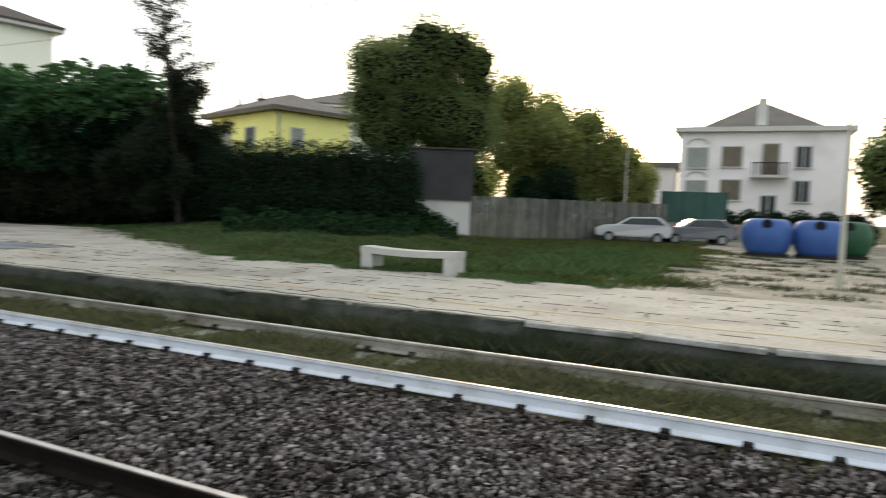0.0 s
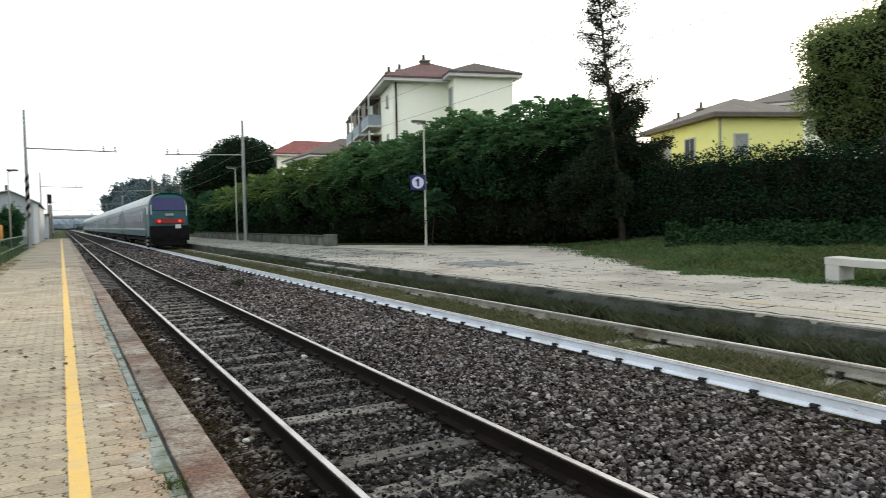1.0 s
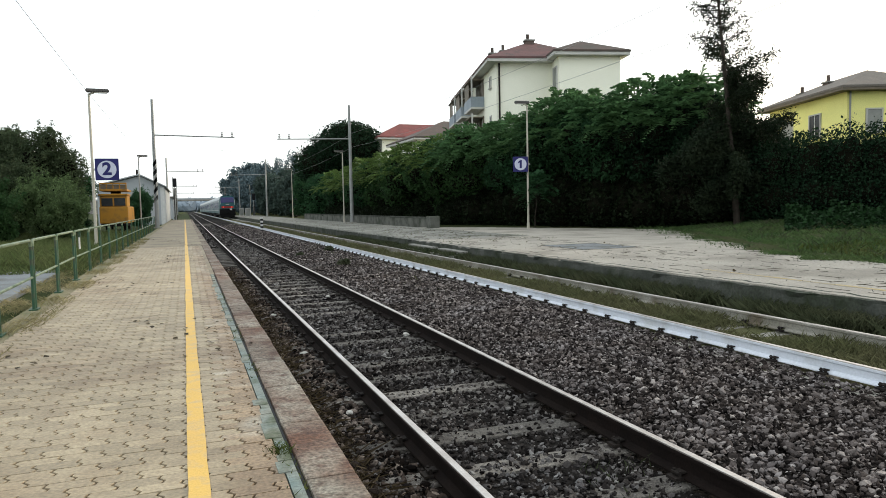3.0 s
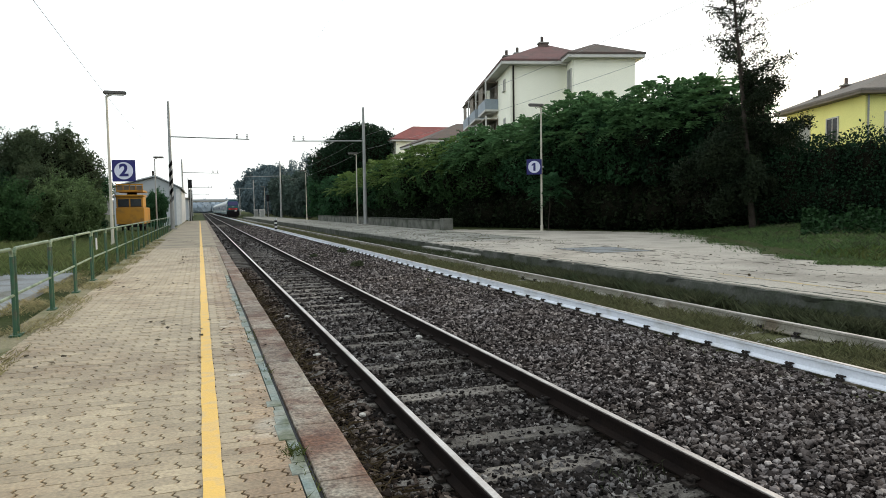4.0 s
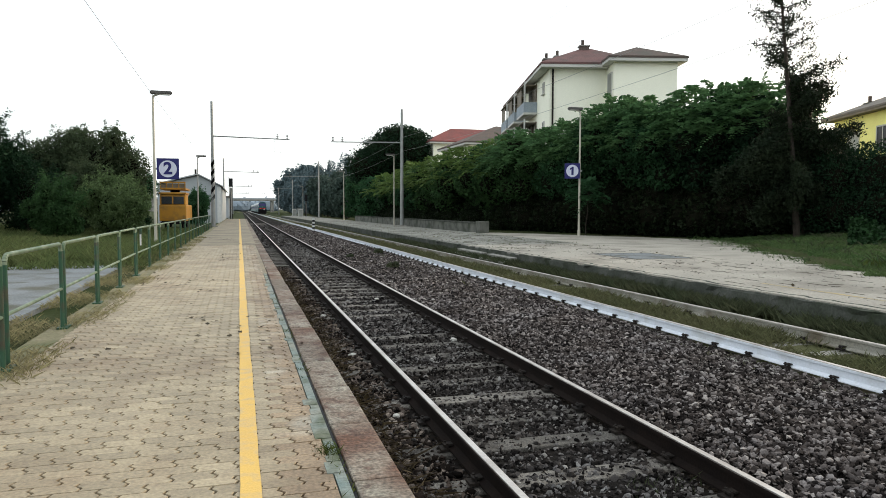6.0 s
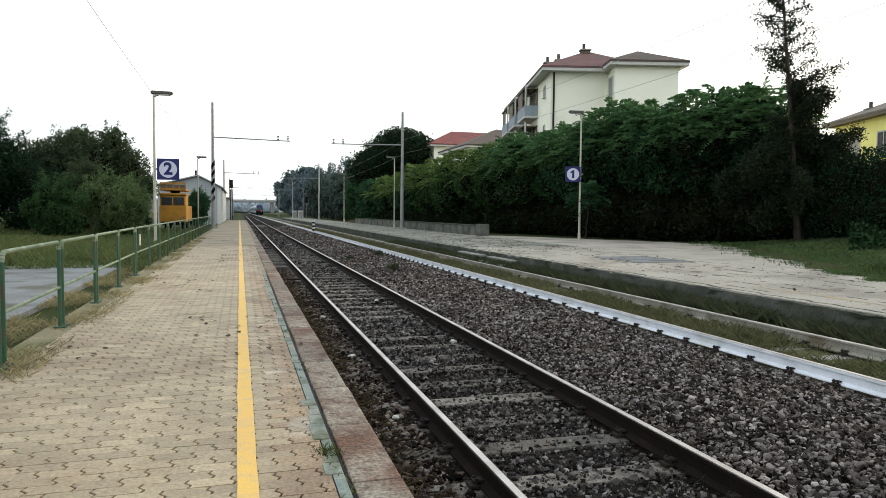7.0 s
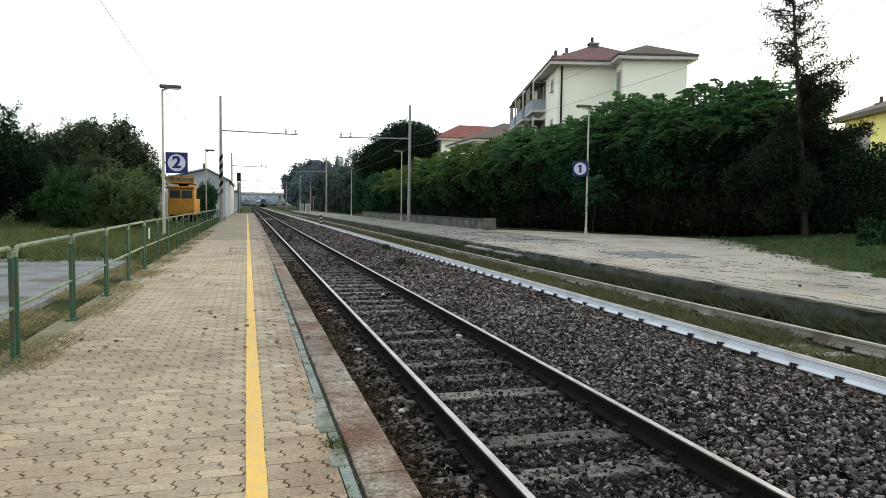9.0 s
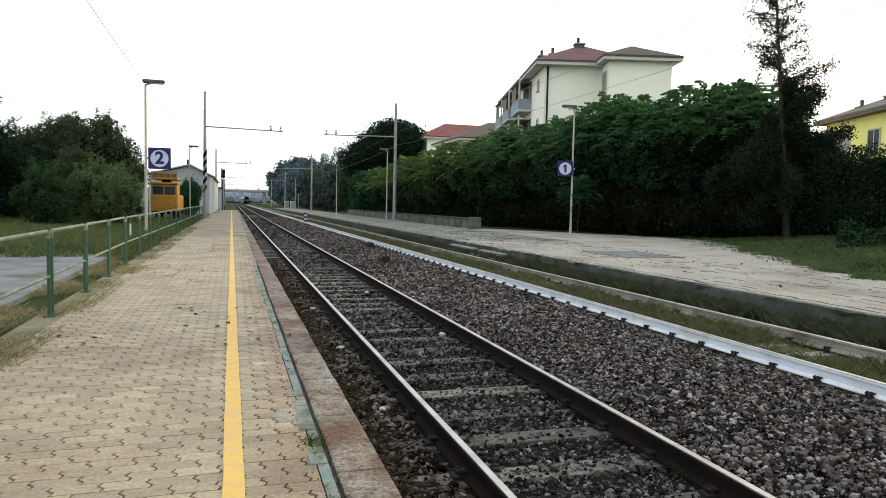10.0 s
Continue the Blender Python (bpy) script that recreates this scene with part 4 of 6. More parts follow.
def build_train():
    t = thing("passenger_train", pose(TRACK_B, 0, 0), "teal and grey passenger train with red tail lights", "train")
    L = 26.4
    for k in range(7):
        y0 = k * L
        last = k == 0
        pr = coach_profile()
        body = part("coach_body", extrude_profile(pr, y0 + (0.9 if last else 0.25), y0 + L - 0.25), M_TWHITE, t, "grey-white coach body")
        rp = [(x * 1.012, z + 0.012) for x, z in pr if z > 3.25]
        rp = rp + [(-rp[-1][0] * -0.97, 3.24), (rp[0][0] * 0.97, 3.24)]
        part("roof", extrude_profile(rp, y0 + (1.0 if last else 0.3), y0 + L - 0.3), M_TROOF, body, "pale coach roof")
        part("lower_band", bm_box(-1.412, 1.412, y0 + (2.3 if last else 0.4), y0 + L - 0.4, 0.97, 1.42), M_TTEAL, body, "teal band along the sill")
        for s in (-1, 1):
            part("side_stripe", bm_box(min(s * 1.39, s * 1.416), max(s * 1.39, s * 1.416), y0 + (2.3 if last else 0.4), y0 + L - 0.4, 1.46, 1.56), M_TROOF, body, "thin pale stripe along the side")
        part("underframe", bm_box(-1.15, 1.15, y0 + 1.0, y0 + L - 0.8, 0.55, 0.95), M_UNDER, body)
        for by in (3.2, L - 3.6):
            bm = bm_box(-1.15, 1.15, y0 + by - 1.7, y0 + by + 1.7, 0.35, 0.75, bevel=0.05)
            for wy in (-1.25, 1.25):
                for wx in (-0.75, 0.75):
                    tube(bm, (wx - 0.07, y0 + by + wy, 0.46), (wx + 0.07, y0 + by + wy, 0.46), 0.455, seg=18)
            part("bogie", bm, M_UNDER, body)
        for s in (-1, 1):
            part("window_band", bm_box(min(s * 1.385, s * 1.411), max(s * 1.385, s * 1.411), y0 + 4.2, y0 + L - 4.2, 1.98, 2.97), M_TBAND, body, "dark band behind the windows")
            for i in range(9):
                wy = y0 + 4.6 + i * 2.05
                part("coach_window", bm_box(s * 1.392, s * 1.42, wy, wy + 1.25, 2.05, 2.9) if s > 0 else bm_box(-1.42, -1.392, wy, wy + 1.25, 2.05, 2.9), M_TBLUE, body)
            for dy in (2.9, L - 2.6):
                part("coach_door", bm_box(min(s * 1.392, s * 1.425), max(s * 1.392, s * 1.425), y0 + dy - 0.45, y0 + dy + 0.45, 0.98, 3.1), M_TTEAL, body)
    # driving end: raked face narrowing a little
    bm = bmesh.new()
    pr = coach_profile()
    cz = 2.2
    rings = []
    for y, s, lift in ((0.9, 1.002, 0.0), (0.55, 0.995, 0.0), (0.2, 0.965, -0.03), (0.03, 0.9, -0.08)):
        ring = []
        for x, z in pr:
            rake = 0.42 * max(0.0, (z - 2.3) / 1.75) if y < 0.5 else 0.0
            ring.append(bm.verts.new((x * s, y + rake, cz + (z - cz) * (s if z > cz else 1.0) + lift * (z > cz))))
        rings.append(ring)
    n = len(pr)
    for a, b in zip(rings, rings[1:]):
        for i in range(n):
            bm.faces.new((a[i], a[(i + 1) % n], b[(i + 1) % n], b[i]))
    bm.faces.new(rings[-1])
    bmesh.ops.recalc_face_normals(bm, faces=bm.faces)
    face = part("cab", bm, M_TTEAL, t, "teal driving cab end")

    def slanted(name, x0, x1, z0, z1, material, off, parent, label=""):
        b = bmesh.new()
        def yy(z):
            return 0.03 + 0.42 * max(0.0, (z - 2.3) / 1.75)
        vs = [(x0, yy(z0) - off, z0), (x1, yy(z0) - off, z0), (x1 * 0.93, yy(z1) - off, z1), (x0 * 0.93, yy(z1) - off, z1)]
        back = [(x, y + off + 0.05, z) for x, y, z in vs]
        va = [b.verts.new(v) for v in vs]
        vb = [b.verts.new(v) for v in back]
        b.faces.new(va)
        b.faces.new(list(reversed(vb)))
        for i in range(4):
            b.faces.new((va[(i + 1) % 4], va[i], vb[i], vb[(i + 1) % 4]))
        bmesh.ops.recalc_face_normals(b, faces=b.faces)
        return part(name, b, material, parent, label)
    slanted("windscreen", -1.16, 1.16, 2.9, 3.84, M_TBLUE, 0.03, face, "dark blue cab windscreen")
    part("light_band", bm_box(-1.05, 1.05, -0.01, 0.06, 1.92, 2.24), M_RED, face, "red band across the cab front")
    for s in (-1, 1):
        part("tail_light", bm_tube((s * 0.72, -0.05, 2.08), (s * 0.72, 0.03, 2.08), 0.11, seg=16), M_TAIL, face, "glowing red tail light")
        part("buffer", bm_tube((s * 0.87, -0.5, 1.06), (s * 0.87, 0.1, 1.06), 0.13, seg=14), M_UNDER, face)
        part("buffer_head", bm_tube((s * 0.87, -0.58, 1.06), (s * 0.87, -0.5, 1.06), 0.25, seg=18), M_UNDER, face)
        part("corner_post", bm_box(min(s * 1.2, s * 1.27), max(s * 1.2, s * 1.27), 0.16, 0.3, 2.45, 3.3, bevel=0.02), M_TROOF, face, "pale edge trim of the cab")
        part("side_window", bm_box(min(s * 1.385, s * 1.418), max(s * 1.385, s * 1.418), 0.95, 1.7, 2.6, 3.2), M_WHITE, face)
    part("nose_badge", bm_box(-0.3, 0.3, -0.0, 0.05, 2.48, 2.64, bevel=0.02), M_SHUTG, face, "pale badge plate")
    part("tail_board", bm_box(0.38, 0.78, -0.06, -0.01, 1.52, 1.82, bevel=0.01), M_WHITE, face, "white tail signal board")
    part("lower_front", bm_box(-1.38, 1.38, -0.02, 0.9, 0.6, 1.74, bevel=0.06), M_UNDER, face, "black lower front")
    part("plough", bm_box(-1.2, 1.2, 0.0, 0.6, 0.22, 0.8, bevel=0.08), M_UNDER, face)
    part("coupling_hook", bm_box(-0.1, 0.1, -0.4, 0.0, 0.95, 1.2, bevel=0.03), M_UNDER, face)
    return t


train = build_train()


def motions():
    v, y0 = 37.5, 18.4
    walk(train, [(t, pose(TRACK_B, y0 + v * t, 0)) for t in (0.0, 2.0, 4.0, 6.0, 8.0, 10.0)])


# ---- buildings ----
def window(parent, m, w, h, kind, arch=False):
    """A window set in a facade: frame proud, glass or shutters behind; local x along the wall, y out of it is negative."""
    bm = bm_box(-w / 2, w / 2, -0.02, 0.12, 0, h)
    ob = part("window", bm, {"dark": M_GLASS, "brown": M_SHUT, "grey": M_SHUTG}[kind], parent)
    ob.matrix_basis = m
    fr = bmesh.new()
    for a in ((-w / 2 - 0.09, -w / 2, -0.06, 0.02, -0.05, h + 0.09), (w / 2, w / 2 + 0.09, -0.06, 0.02, -0.05, h + 0.09), (-w / 2, w / 2, -0.06, 0.02, h, h + 0.09)):
        box(fr, *a)
    part("window_frame", fr, M_TRIM, ob)
    part("window_sill", bm_box(-w / 2 - 0.14, w / 2 + 0.14, -0.16, 0.0, -0.1, -0.052), M_TRIM, ob)
    if kind != "dark":
        sl = bmesh.new()
        for i in range(int(h / 0.16)):
            box(sl, -w / 2 + 0.04, w / 2 - 0.04, -0.034, -0.02, 0.05 + i * 0.16, 0.05 + i * 0.16 + 0.1)
        part("shutter_slats", sl, M_SHUT if kind == "brown" else M_SHUTG, ob)
    else:
        part("mullion", bm_box(-0.03, 0.03, -0.04, -0.02, 0, h), M_TRIM, ob)
    if arch:
        ab = bmesh.new()
        k = 12
        pts = [(-w / 2 * math.cos(i / k * math.pi), h + 0.3 + w * 0.3 * math.sin(i / k * math.pi)) for i in range(k + 1)]
        for p, q in zip(pts, pts[1:]):
            tube(ab, (p[0], -0.03, p[1]), (q[0], -0.03, q[1]), 0.07, seg=6)
        part("arch_moulding", ab, M_TRIM, ob)
    return ob


def hip_roof(x0, x1, y0, y1, z, rise, over=0.6):
    """Hipped roof with a thickness at the eaves and courses of tiles along the slopes."""
    x0, x1, y0, y1 = x0 - over, x1 + over, y0 - over, y1 + over
    w, d = x1 - x0, y1 - y0
    bm = bmesh.new()
    if w >= d:
        r0, r1 = (x0 + d / 2, (y0 + y1) / 2), (x1 - d / 2, (y0 + y1) / 2)
    else:
        r0, r1 = ((x0 + x1) / 2, y0 + w / 2), ((x0 + x1) / 2, y1 - w / 2)
    base = [bm.verts.new(p) for p in ((x0, y0, z), (x1, y0, z), (x1, y1, z), (x0, y1, z))]
    eave = [bm.verts.new(p) for p in ((x0, y0, z + 0.14), (x1, y0, z + 0.14), (x1, y1, z + 0.14), (x0, y1, z + 0.14))]
    a, b = bm.verts.new((*r0, z + rise)), bm.verts.new((*r1, z + rise))
    bm.faces.new(list(reversed(base)))
    for i in range(4):
        bm.faces.new((base[i], base[(i + 1) % 4], eave[(i + 1) % 4], eave[i]))
    if w >= d:
        bm.faces.new((eave[0], eave[1], b, a))
        bm.faces.new((eave[1], eave[2], b))
        bm.faces.new((eave[2], eave[3], a, b))
        bm.faces.new((eave[3], eave[0], a))
    else:
        bm.faces.new((eave[0], eave[1], a))
        bm.faces.new((eave[1], eave[2], b, a))
        bm.faces.new((eave[2], eave[3], b))
        bm.faces.new((eave[3], eave[0], a, b))
    bmesh.ops.recalc_face_normals(bm, faces=bm.faces)
    return bm


def chimney(parent, x, y, z, h):
    ob = part("chimney", bm_box(x - 0.35, x + 0.35, y - 0.3, y + 0.3, z, z + h), M_TILE, parent)
    part("chimney_cap", bm_box(x - 0.42, x + 0.42, y - 0.37, y + 0.37, z + h, z + h + 0.1), M_CONC, ob)
    part("chimney_pot", bm_tube((x - 0.1, y, z + h + 0.1), (x - 0.1, y, z + h + 0.55), 0.12, seg=10), M_TILE, ob)


def apartment_house():
    t = thing("apartment_house", pose(19.8, 48.1, 0.8, 0, 0, -14), "cream four-storey apartment house with hipped tile roof", "house")
    h = 11.65
    wall = part("wall", bm_box(0, 4.6, 0.5, 20.5, -1, h), M_CREAM, t)
    wing = part("wing_wall", bm_box(4.3, 8.9, -1.6, 12, -1, h + 0.1), M_CREAM, t)
    r = part("roof", hip_roof(0, 7, 0.5, 20.5, h, 2.2, 0.8), M_TILEW, t)
    part("eaves_board", bm_box(-0.76, 7.7, -0.26, 21.26, h - 0.22, h - 0.002), M_TRIM, r)
    r2 = part("roof", hip_roof(4.3, 8.9, -1.6, 9, h + 0.1, 1.4, 0.6), M_TILE, t)
    part("eaves_board", bm_box(3.74, 9.46, -2.16, 9.56, h - 0.12, h + 0.098), M_TRIM, r2)
    chimney(t, 3.3, 3.5, h + 0.8, 1.3)
    chimney(t, 0.9, 6.0, h + 0.6, 1.0)
    chimney(t, 1.6, 5.0, h + 0.6, 1.0)
    part("drainpipe", bm_tube((0.25, 0.42, -1), (0.25, 0.42, h), 0.07, seg=8), M_IRON, wall)
    for z in (h - 2.3, h - 5.4):
        window(wing, pose(4.28, -0.6, z, 0, 0, -90), 0.9, 1.5, "grey")
    for z in (h - 2.3, h - 5.3):
        window(wall, pose(-0.02, 2.6, z + 0.6, 0, 0, -90), 0.55, 0.75, "dark")
    window(wall, pose(2.6, 0.48, h - 5.4), 1.0, 1.5, "grey")
    for i, z in enumerate((h - 2.9, h - 5.95, h - 9.0)):
        for y in (7.6, 13.4, 18.4):
            b = part("balcony", bm_box(-1.1, 0.0, y - 2.0, y + 2.0, z, z + 0.16), M_TRIM, t, "white balcony with a parapet")
            part("parapet", bm_box(-1.1, -1.02, y - 2.0, y + 2.0, z + 0.16, z + 1.0), M_PARAPET, b)
            part("side_parapet", bm_box(-1.02, 0, y - 2.0, y - 1.92, z + 0.16, z + 1.0), M_PARAPET, b)
            part("awning", bm_box(-1.2, 0, y - 1.9, y + 1.9, z + 2.35, z + 2.42, m=None), M_SHUT, b)
            part("balcony_post", bm_box(-1.09, -0.97, y - 1.98, y - 1.86, z + 1.0, z + 2.7), M_TRIM, b)
            part("drawn_blind", bm_box(-1.06, -1.03, y - 0.4, y + 1.9, z + 1.0, z + 2.35), M_SHUT, b, "brown hanging sun blind")
            # flat brown sheet on the wall, standing in for a deep loggia's shade
            part("recess_shade", bm_box(-0.06, -0.03, y - 1.9, y + 1.95, z + 0.16, z + 2.5), M_SHUT, b)
            window(wall, pose(-0.02, y - 0.6, z + 0.2, 0, 0, -90), 1.4, 2.2, "dark")
            window(wall, pose(-0.02, y + 1.2, z + 0.2, 0, 0, -90), 0.9, 2.2, "brown")


def yellow_house():
    t = thing("yellow_house", pose(36.6, 32.7, 0.8, 0, 0, -20), "bright yellow house with a brown hipped roof", "house")
    h = 7.6
    wall = part("wall", bm_box(0, 6.4, 0, 10.0, -1, h), M_YHOUSE, t)
    r = part("roof", hip_roof(0, 6.4, 0, 10.0, h, 1.7, 0.7), M_TILEG, t)
    part("eaves_board", bm_box(-0.66, 7.06, -0.66, 10.66, h - 0.16, h - 0.002), M_SHUT, r)
    for z in (h - 2.7, h - 5.6):
        window(wall, pose(1.7, -0.02, z), 0.9, 1.4, "grey")
        window(wall, pose(-0.02, 3.6, z, 0, 0, -90), 1.3, 1.5, "dark")
        window(wall, pose(-0.02, 7.2, z, 0, 0, -90), 1.3, 1.4, "grey")
    chimney(t, 1.3, 7.6, h + 0.25, 0.55)
    chimney(t, 2.3, 6.0, h + 0.6, 0.75)
    part("drainpipe", bm_tube((0.15, -0.08, -1), (0.15, -0.08, h), 0.06, seg=8), M_SHUTG, wall)


def pale_house():
    t = thing("pale_house", pose(55.5, -3.9, 0.25, 0, 0, -90 + 2), "pale two-storey villa with shutters and hipped roof", "house")
    # local x runs towards -y of the world; facade faces the line
    h = 8.6
    wall = part("wall", bm_box(-11.6, 0, 0, 10, -0.3, h), M_PINK, t)
    r = part("roof", hip_roof(-10.2, -1.4, 1.0, 9.0, h + 0.004, 2.5, 0.0), M_TILEG, t)
    part("cornice", bm_box(-12.1, 0.5, -0.5, 10.5, h - 0.35, h - 0.002), M_TRIM, r)
    part("gable_stone", bm_box(-6.2, -5.5, 0.4, 1.0, h + 0.2, h + 2.2), M_TRIM, r)
    for z in (5.5, 2.95):
        window(wall, pose(-10.3, -0.02, z), 1.5, 1.5, "grey", arch=True)
        window(wall, pose(-7.8, -0.02, z + 0.1), 1.4, 1.5, "brown")
        window(wall, pose(-2.9, -0.02, z + 0.1), 1.0, 1.5, "dark")
    window(wall, pose(-5.1, -0.02, 5.0), 1.1, 2.3, "brown")
    window(wall, pose(-5.1, -0.02, 1.0), 1.0, 2.4, "dark")
    b = part("balcony", bm_box(-6.4, -3.9, -1.1, 0, 4.75, 4.95), M_TRIM, t)
    for i in range(13):
        part("baluster", bm_tube((-6.35 + i * 0.2, -1.05, 4.95), (-6.35 + i * 0.2, -1.05, 5.8), 0.045, seg=6), M_IRON, b)
    part("balcony_rail", bm_box(-6.42, -3.88, -1.09, -1.02, 5.8, 5.87), M_IRON, b)
    t2 = thing("low_house", pose(62, 10.7, 0.25, 0, 0, -86), "low white outbuilding with a flat roof", "house")
    w2 = part("wall", bm_box(-7, 1.8, 0, 7, -0.3, 6.0), M_PINK, t2)
    part("roof", bm_box(-7.4, 2.2, -0.4, 7.4, 6.004, 6.4), M_TILEG, t2)
    window(w2, pose(-1.5, -0.02, 3.4), 1.2, 1.3, "dark")
    window(w2, pose(-4.5, -0.02, 3.4), 1.2, 1.3, "dark")


def red_roof_house(x, y, w, d, h, rise, turn, roof, label):
    t = thing("house", pose(x, y, 0.3, 0, 0, turn), label, "house", "houses behind the trees")
    wall = part("wall", bm_box(0, w, 0, d, -0.5, h), M_CREAM, t)
    r = part("roof", hip_roof(0, w, 0, d, h, rise, 0.7), roof, t)
    part("eaves_board", bm_box(-0.66, w + 0.66, -0.66, d + 0.66, h - 0.2, h - 0.002), M_TRIM, r)
    for i in range(3):
        window(wall, pose(w * (0.2 + 0.3 * i), -0.02, h - 2.6), 1.0, 1.4, "grey")


apartment_house()
yellow_house()
pale_house()
red_roof_house(22.6, 90.5, 13, 7, 10.5, 2.3, 0, M_TILER, "pale house with a red tile roof behind trees")
red_roof_house(22.6, 75.5, 14, 10, 9.0, 2.6, 0, M_TILE, "pale house with a brown tile roof behind trees")
red_roof_house(50.6, 40.8, 10, 9, 10.8, 2.1, -54, M_TILEG, "white house with a grey roof behind the yellow one")


def shed():
    t = thing("shed", pose(26.7, 16.5, 0.95, 0, 0, -65), "dark corrugated metal shed on a white base wall", "shed")
    part("base_wall", bm_box(0, 2.9, 0, 3, -0.8, 1.25), M_TRIM, t)
    bm = bmesh.new()
    for i in range(24):
        box(bm, -0.1 + i * 0.13, -0.02 + i * 0.13, -0.12, -0.07, 1.2, 3.6)
    box(bm, -0.1, 3.0, -0.07, 3.1, 1.25, 3.6)
    part("sheet_cladding", bm, M_SHEET, t)
    part("roof_sheet", bm_box(-0.25, 3.15, -0.25, 3.2, 3.604, 3.68), M_SHEET, t)


shed()


def board_fence():
    t = thing("board_fence", pose(0, 0, 0), "weathered grey vertical board fence", "fence")
    a, b = Vector((29.4, 14.8, 0)), Vector((44.0, 7.0, 0))
    n = 88
    bm = bm_box(-0.075, 0.075, -0.015, 0.015, -0.75, 1.7)
    first = None
    for i in range(n):
        p = a.lerp(b, i / (n - 1))
        if first is None:
            first = part("board", bm, M_SLAT, t)
            ob = first
        else:
            ob = new("board", first.data)
            ob.parent = t
        r = random.Random(i)
        ob.matrix_basis = pose(p.x, p.y, 0.75 + 0.15 * i / n + r.uniform(-0.025, 0.025), 0, r.uniform(-1.5, 1.5), -28)


board_fence()


def bin_igloo(x, y, material, label):
    t = thing("recycling_container", pose(x, y, FAR - 0.006), label, "container", "recycling containers")
    bm = bmesh.new()
    bmesh.ops.create_uvsphere(bm, u_segments=24, v_segments=14, radius=1.0)
    for v in bm.verts:
        q = v.co
        z = q.z
        s = 0.95 if z > 0 else 0.95 - 0.1 * (-z)
        rr = max(0.001, math.hypot(q.x, q.y))
        k = min(1.0, rr ** 0.3) / rr
        v.co = Vector((q.x * k * s, q.y * k * s * 1.06, 0.8 + (z * 0.78 if z > 0 else z * 0.8)))
    part("shell", bm, material, t, smooth=True)
    part("slot", bm_tube((-0.9, 0, 1.35), (-0.6, 0, 1.35), 0.2, seg=16), M_BLACK, t, "dark round slot")
    part("lifting_eye", bm_tube((0, 0, 1.6), (0, 0, 1.75), 0.06, seg=10), M_IRON, t)
    part("base_ring", bm_tube((0, 0, 0), (0, 0, 0.12), 0.88, seg=24), M_IRON, t)


bin_igloo(29.8, 1.0, M_BINB, "large blue domed recycling container")
bin_igloo(30.2, -0.95, M_BINB, "large blue domed recycling container")
bin_igloo(31.8, -2.1, M_BING, "large green domed recycling container")


def car(x, y, turn, paint, label):
    t = thing("car", pose(x, y, 0.24, 0, 0, turn), label, "car", "parked cars")
    side = [(-2.0, 0.35), (2.05, 0.35), (2.1, 0.75), (1.75, 0.95), (0.95, 1.02), (0.25, 1.45), (-1.35, 1.5), (-1.95, 1.05), (-2.1, 0.85)]
    bm = bmesh.new()
    a = [bm.verts.new((px, -0.86 + (0.12 if pz > 1.1 else 0), pz)) for px, pz in side]
    b = [bm.verts.new((px, 0.86 - (0.12 if pz > 1.1 else 0), pz)) for px, pz in side]
    bm.faces.new(a)
    bm.faces.new(list(reversed(b)))
    for i in range(len(side)):
        j = (i + 1) % len(side)
        bm.faces.new((a[j], a[i], b[i], b[j]))
    bmesh.ops.recalc_face_normals(bm, faces=bm.faces)
    bmesh.ops.bevel(bm, geom=bm.edges[:], offset=0.06, segments=2, affect="EDGES")
    body = part("body", bm, paint, t, smooth=False)
    for s in (-1, 1):
        wb = bmesh.new()
        pts = [(0.72, 1.04), (0.2, 1.38), (-1.25, 1.42), (-1.7, 1.06)]
        y0 = s * 0.83
        va = [wb.verts.new((px, s * (0.875 if pz < 1.2 else 0.765), pz)) for px, pz in pts]
        vb = [wb.verts.new((px, s * 0.6, pz)) for px, pz in pts]
        wb.faces.new(va)
        wb.faces.new(vb)
        for i in range(4):
            wb.faces.new((va[i], va[(i + 1) % 4], vb[(i + 1) % 4], vb[i]))
        bmesh.ops.recalc_face_normals(wb, faces=wb.faces)
        part("side_window", wb, M_GLASS, body)
        for wx in (-1.3, 1.32):
            w = part("wheel", bm_tube((wx, s * 0.72, 0.31), (wx, s * 0.9, 0.31), 0.31, seg=20), M_RUBBER, t)
            part("rim", bm_tube((wx, s * 0.9, 0.31), (wx, s * 0.912, 0.31), 0.19, seg=16), M_POLE, w)
        part("headlight", bm_box(1.9, 2.1, s * 0.62 - 0.16, s * 0.62 + 0.16, 0.68, 0.82, bevel=0.02), M_LENS, body)
        part("tail_lamp", bm_box(-2.12, -1.95, s * 0.66 - 0.12, s * 0.66 + 0.12, 0.85, 1.1, bevel=0.02), M_RED, body)
    part("windscreen", bm_box(-0.02, 0.02, -0.68, 0.68, -0.36, 0.36, m=pose(0.62, 0, 1.245, 0, -58, 0)), M_GLASS, body)
    part("rear_window", bm_box(-0.02, 0.02, -0.66, 0.66, -0.28, 0.28, m=pose(-1.72, 0, 1.3, 0, 53, 0)), M_GLASS, body)
    part("bumper", bm_box(-2.16, -1.98, -0.8, 0.8, 0.36, 0.62, bevel=0.04), M_UNDER, body)


car(37.8, 7.9, 98, M_CARW, "white hatchback parked by the fence")
car(40.0, 4.85, 112, M_CARG, "dark grey car parked beside the white one")
car(49.5, 1.6, 100, M_CARG, "dark grey parked car near the containers")


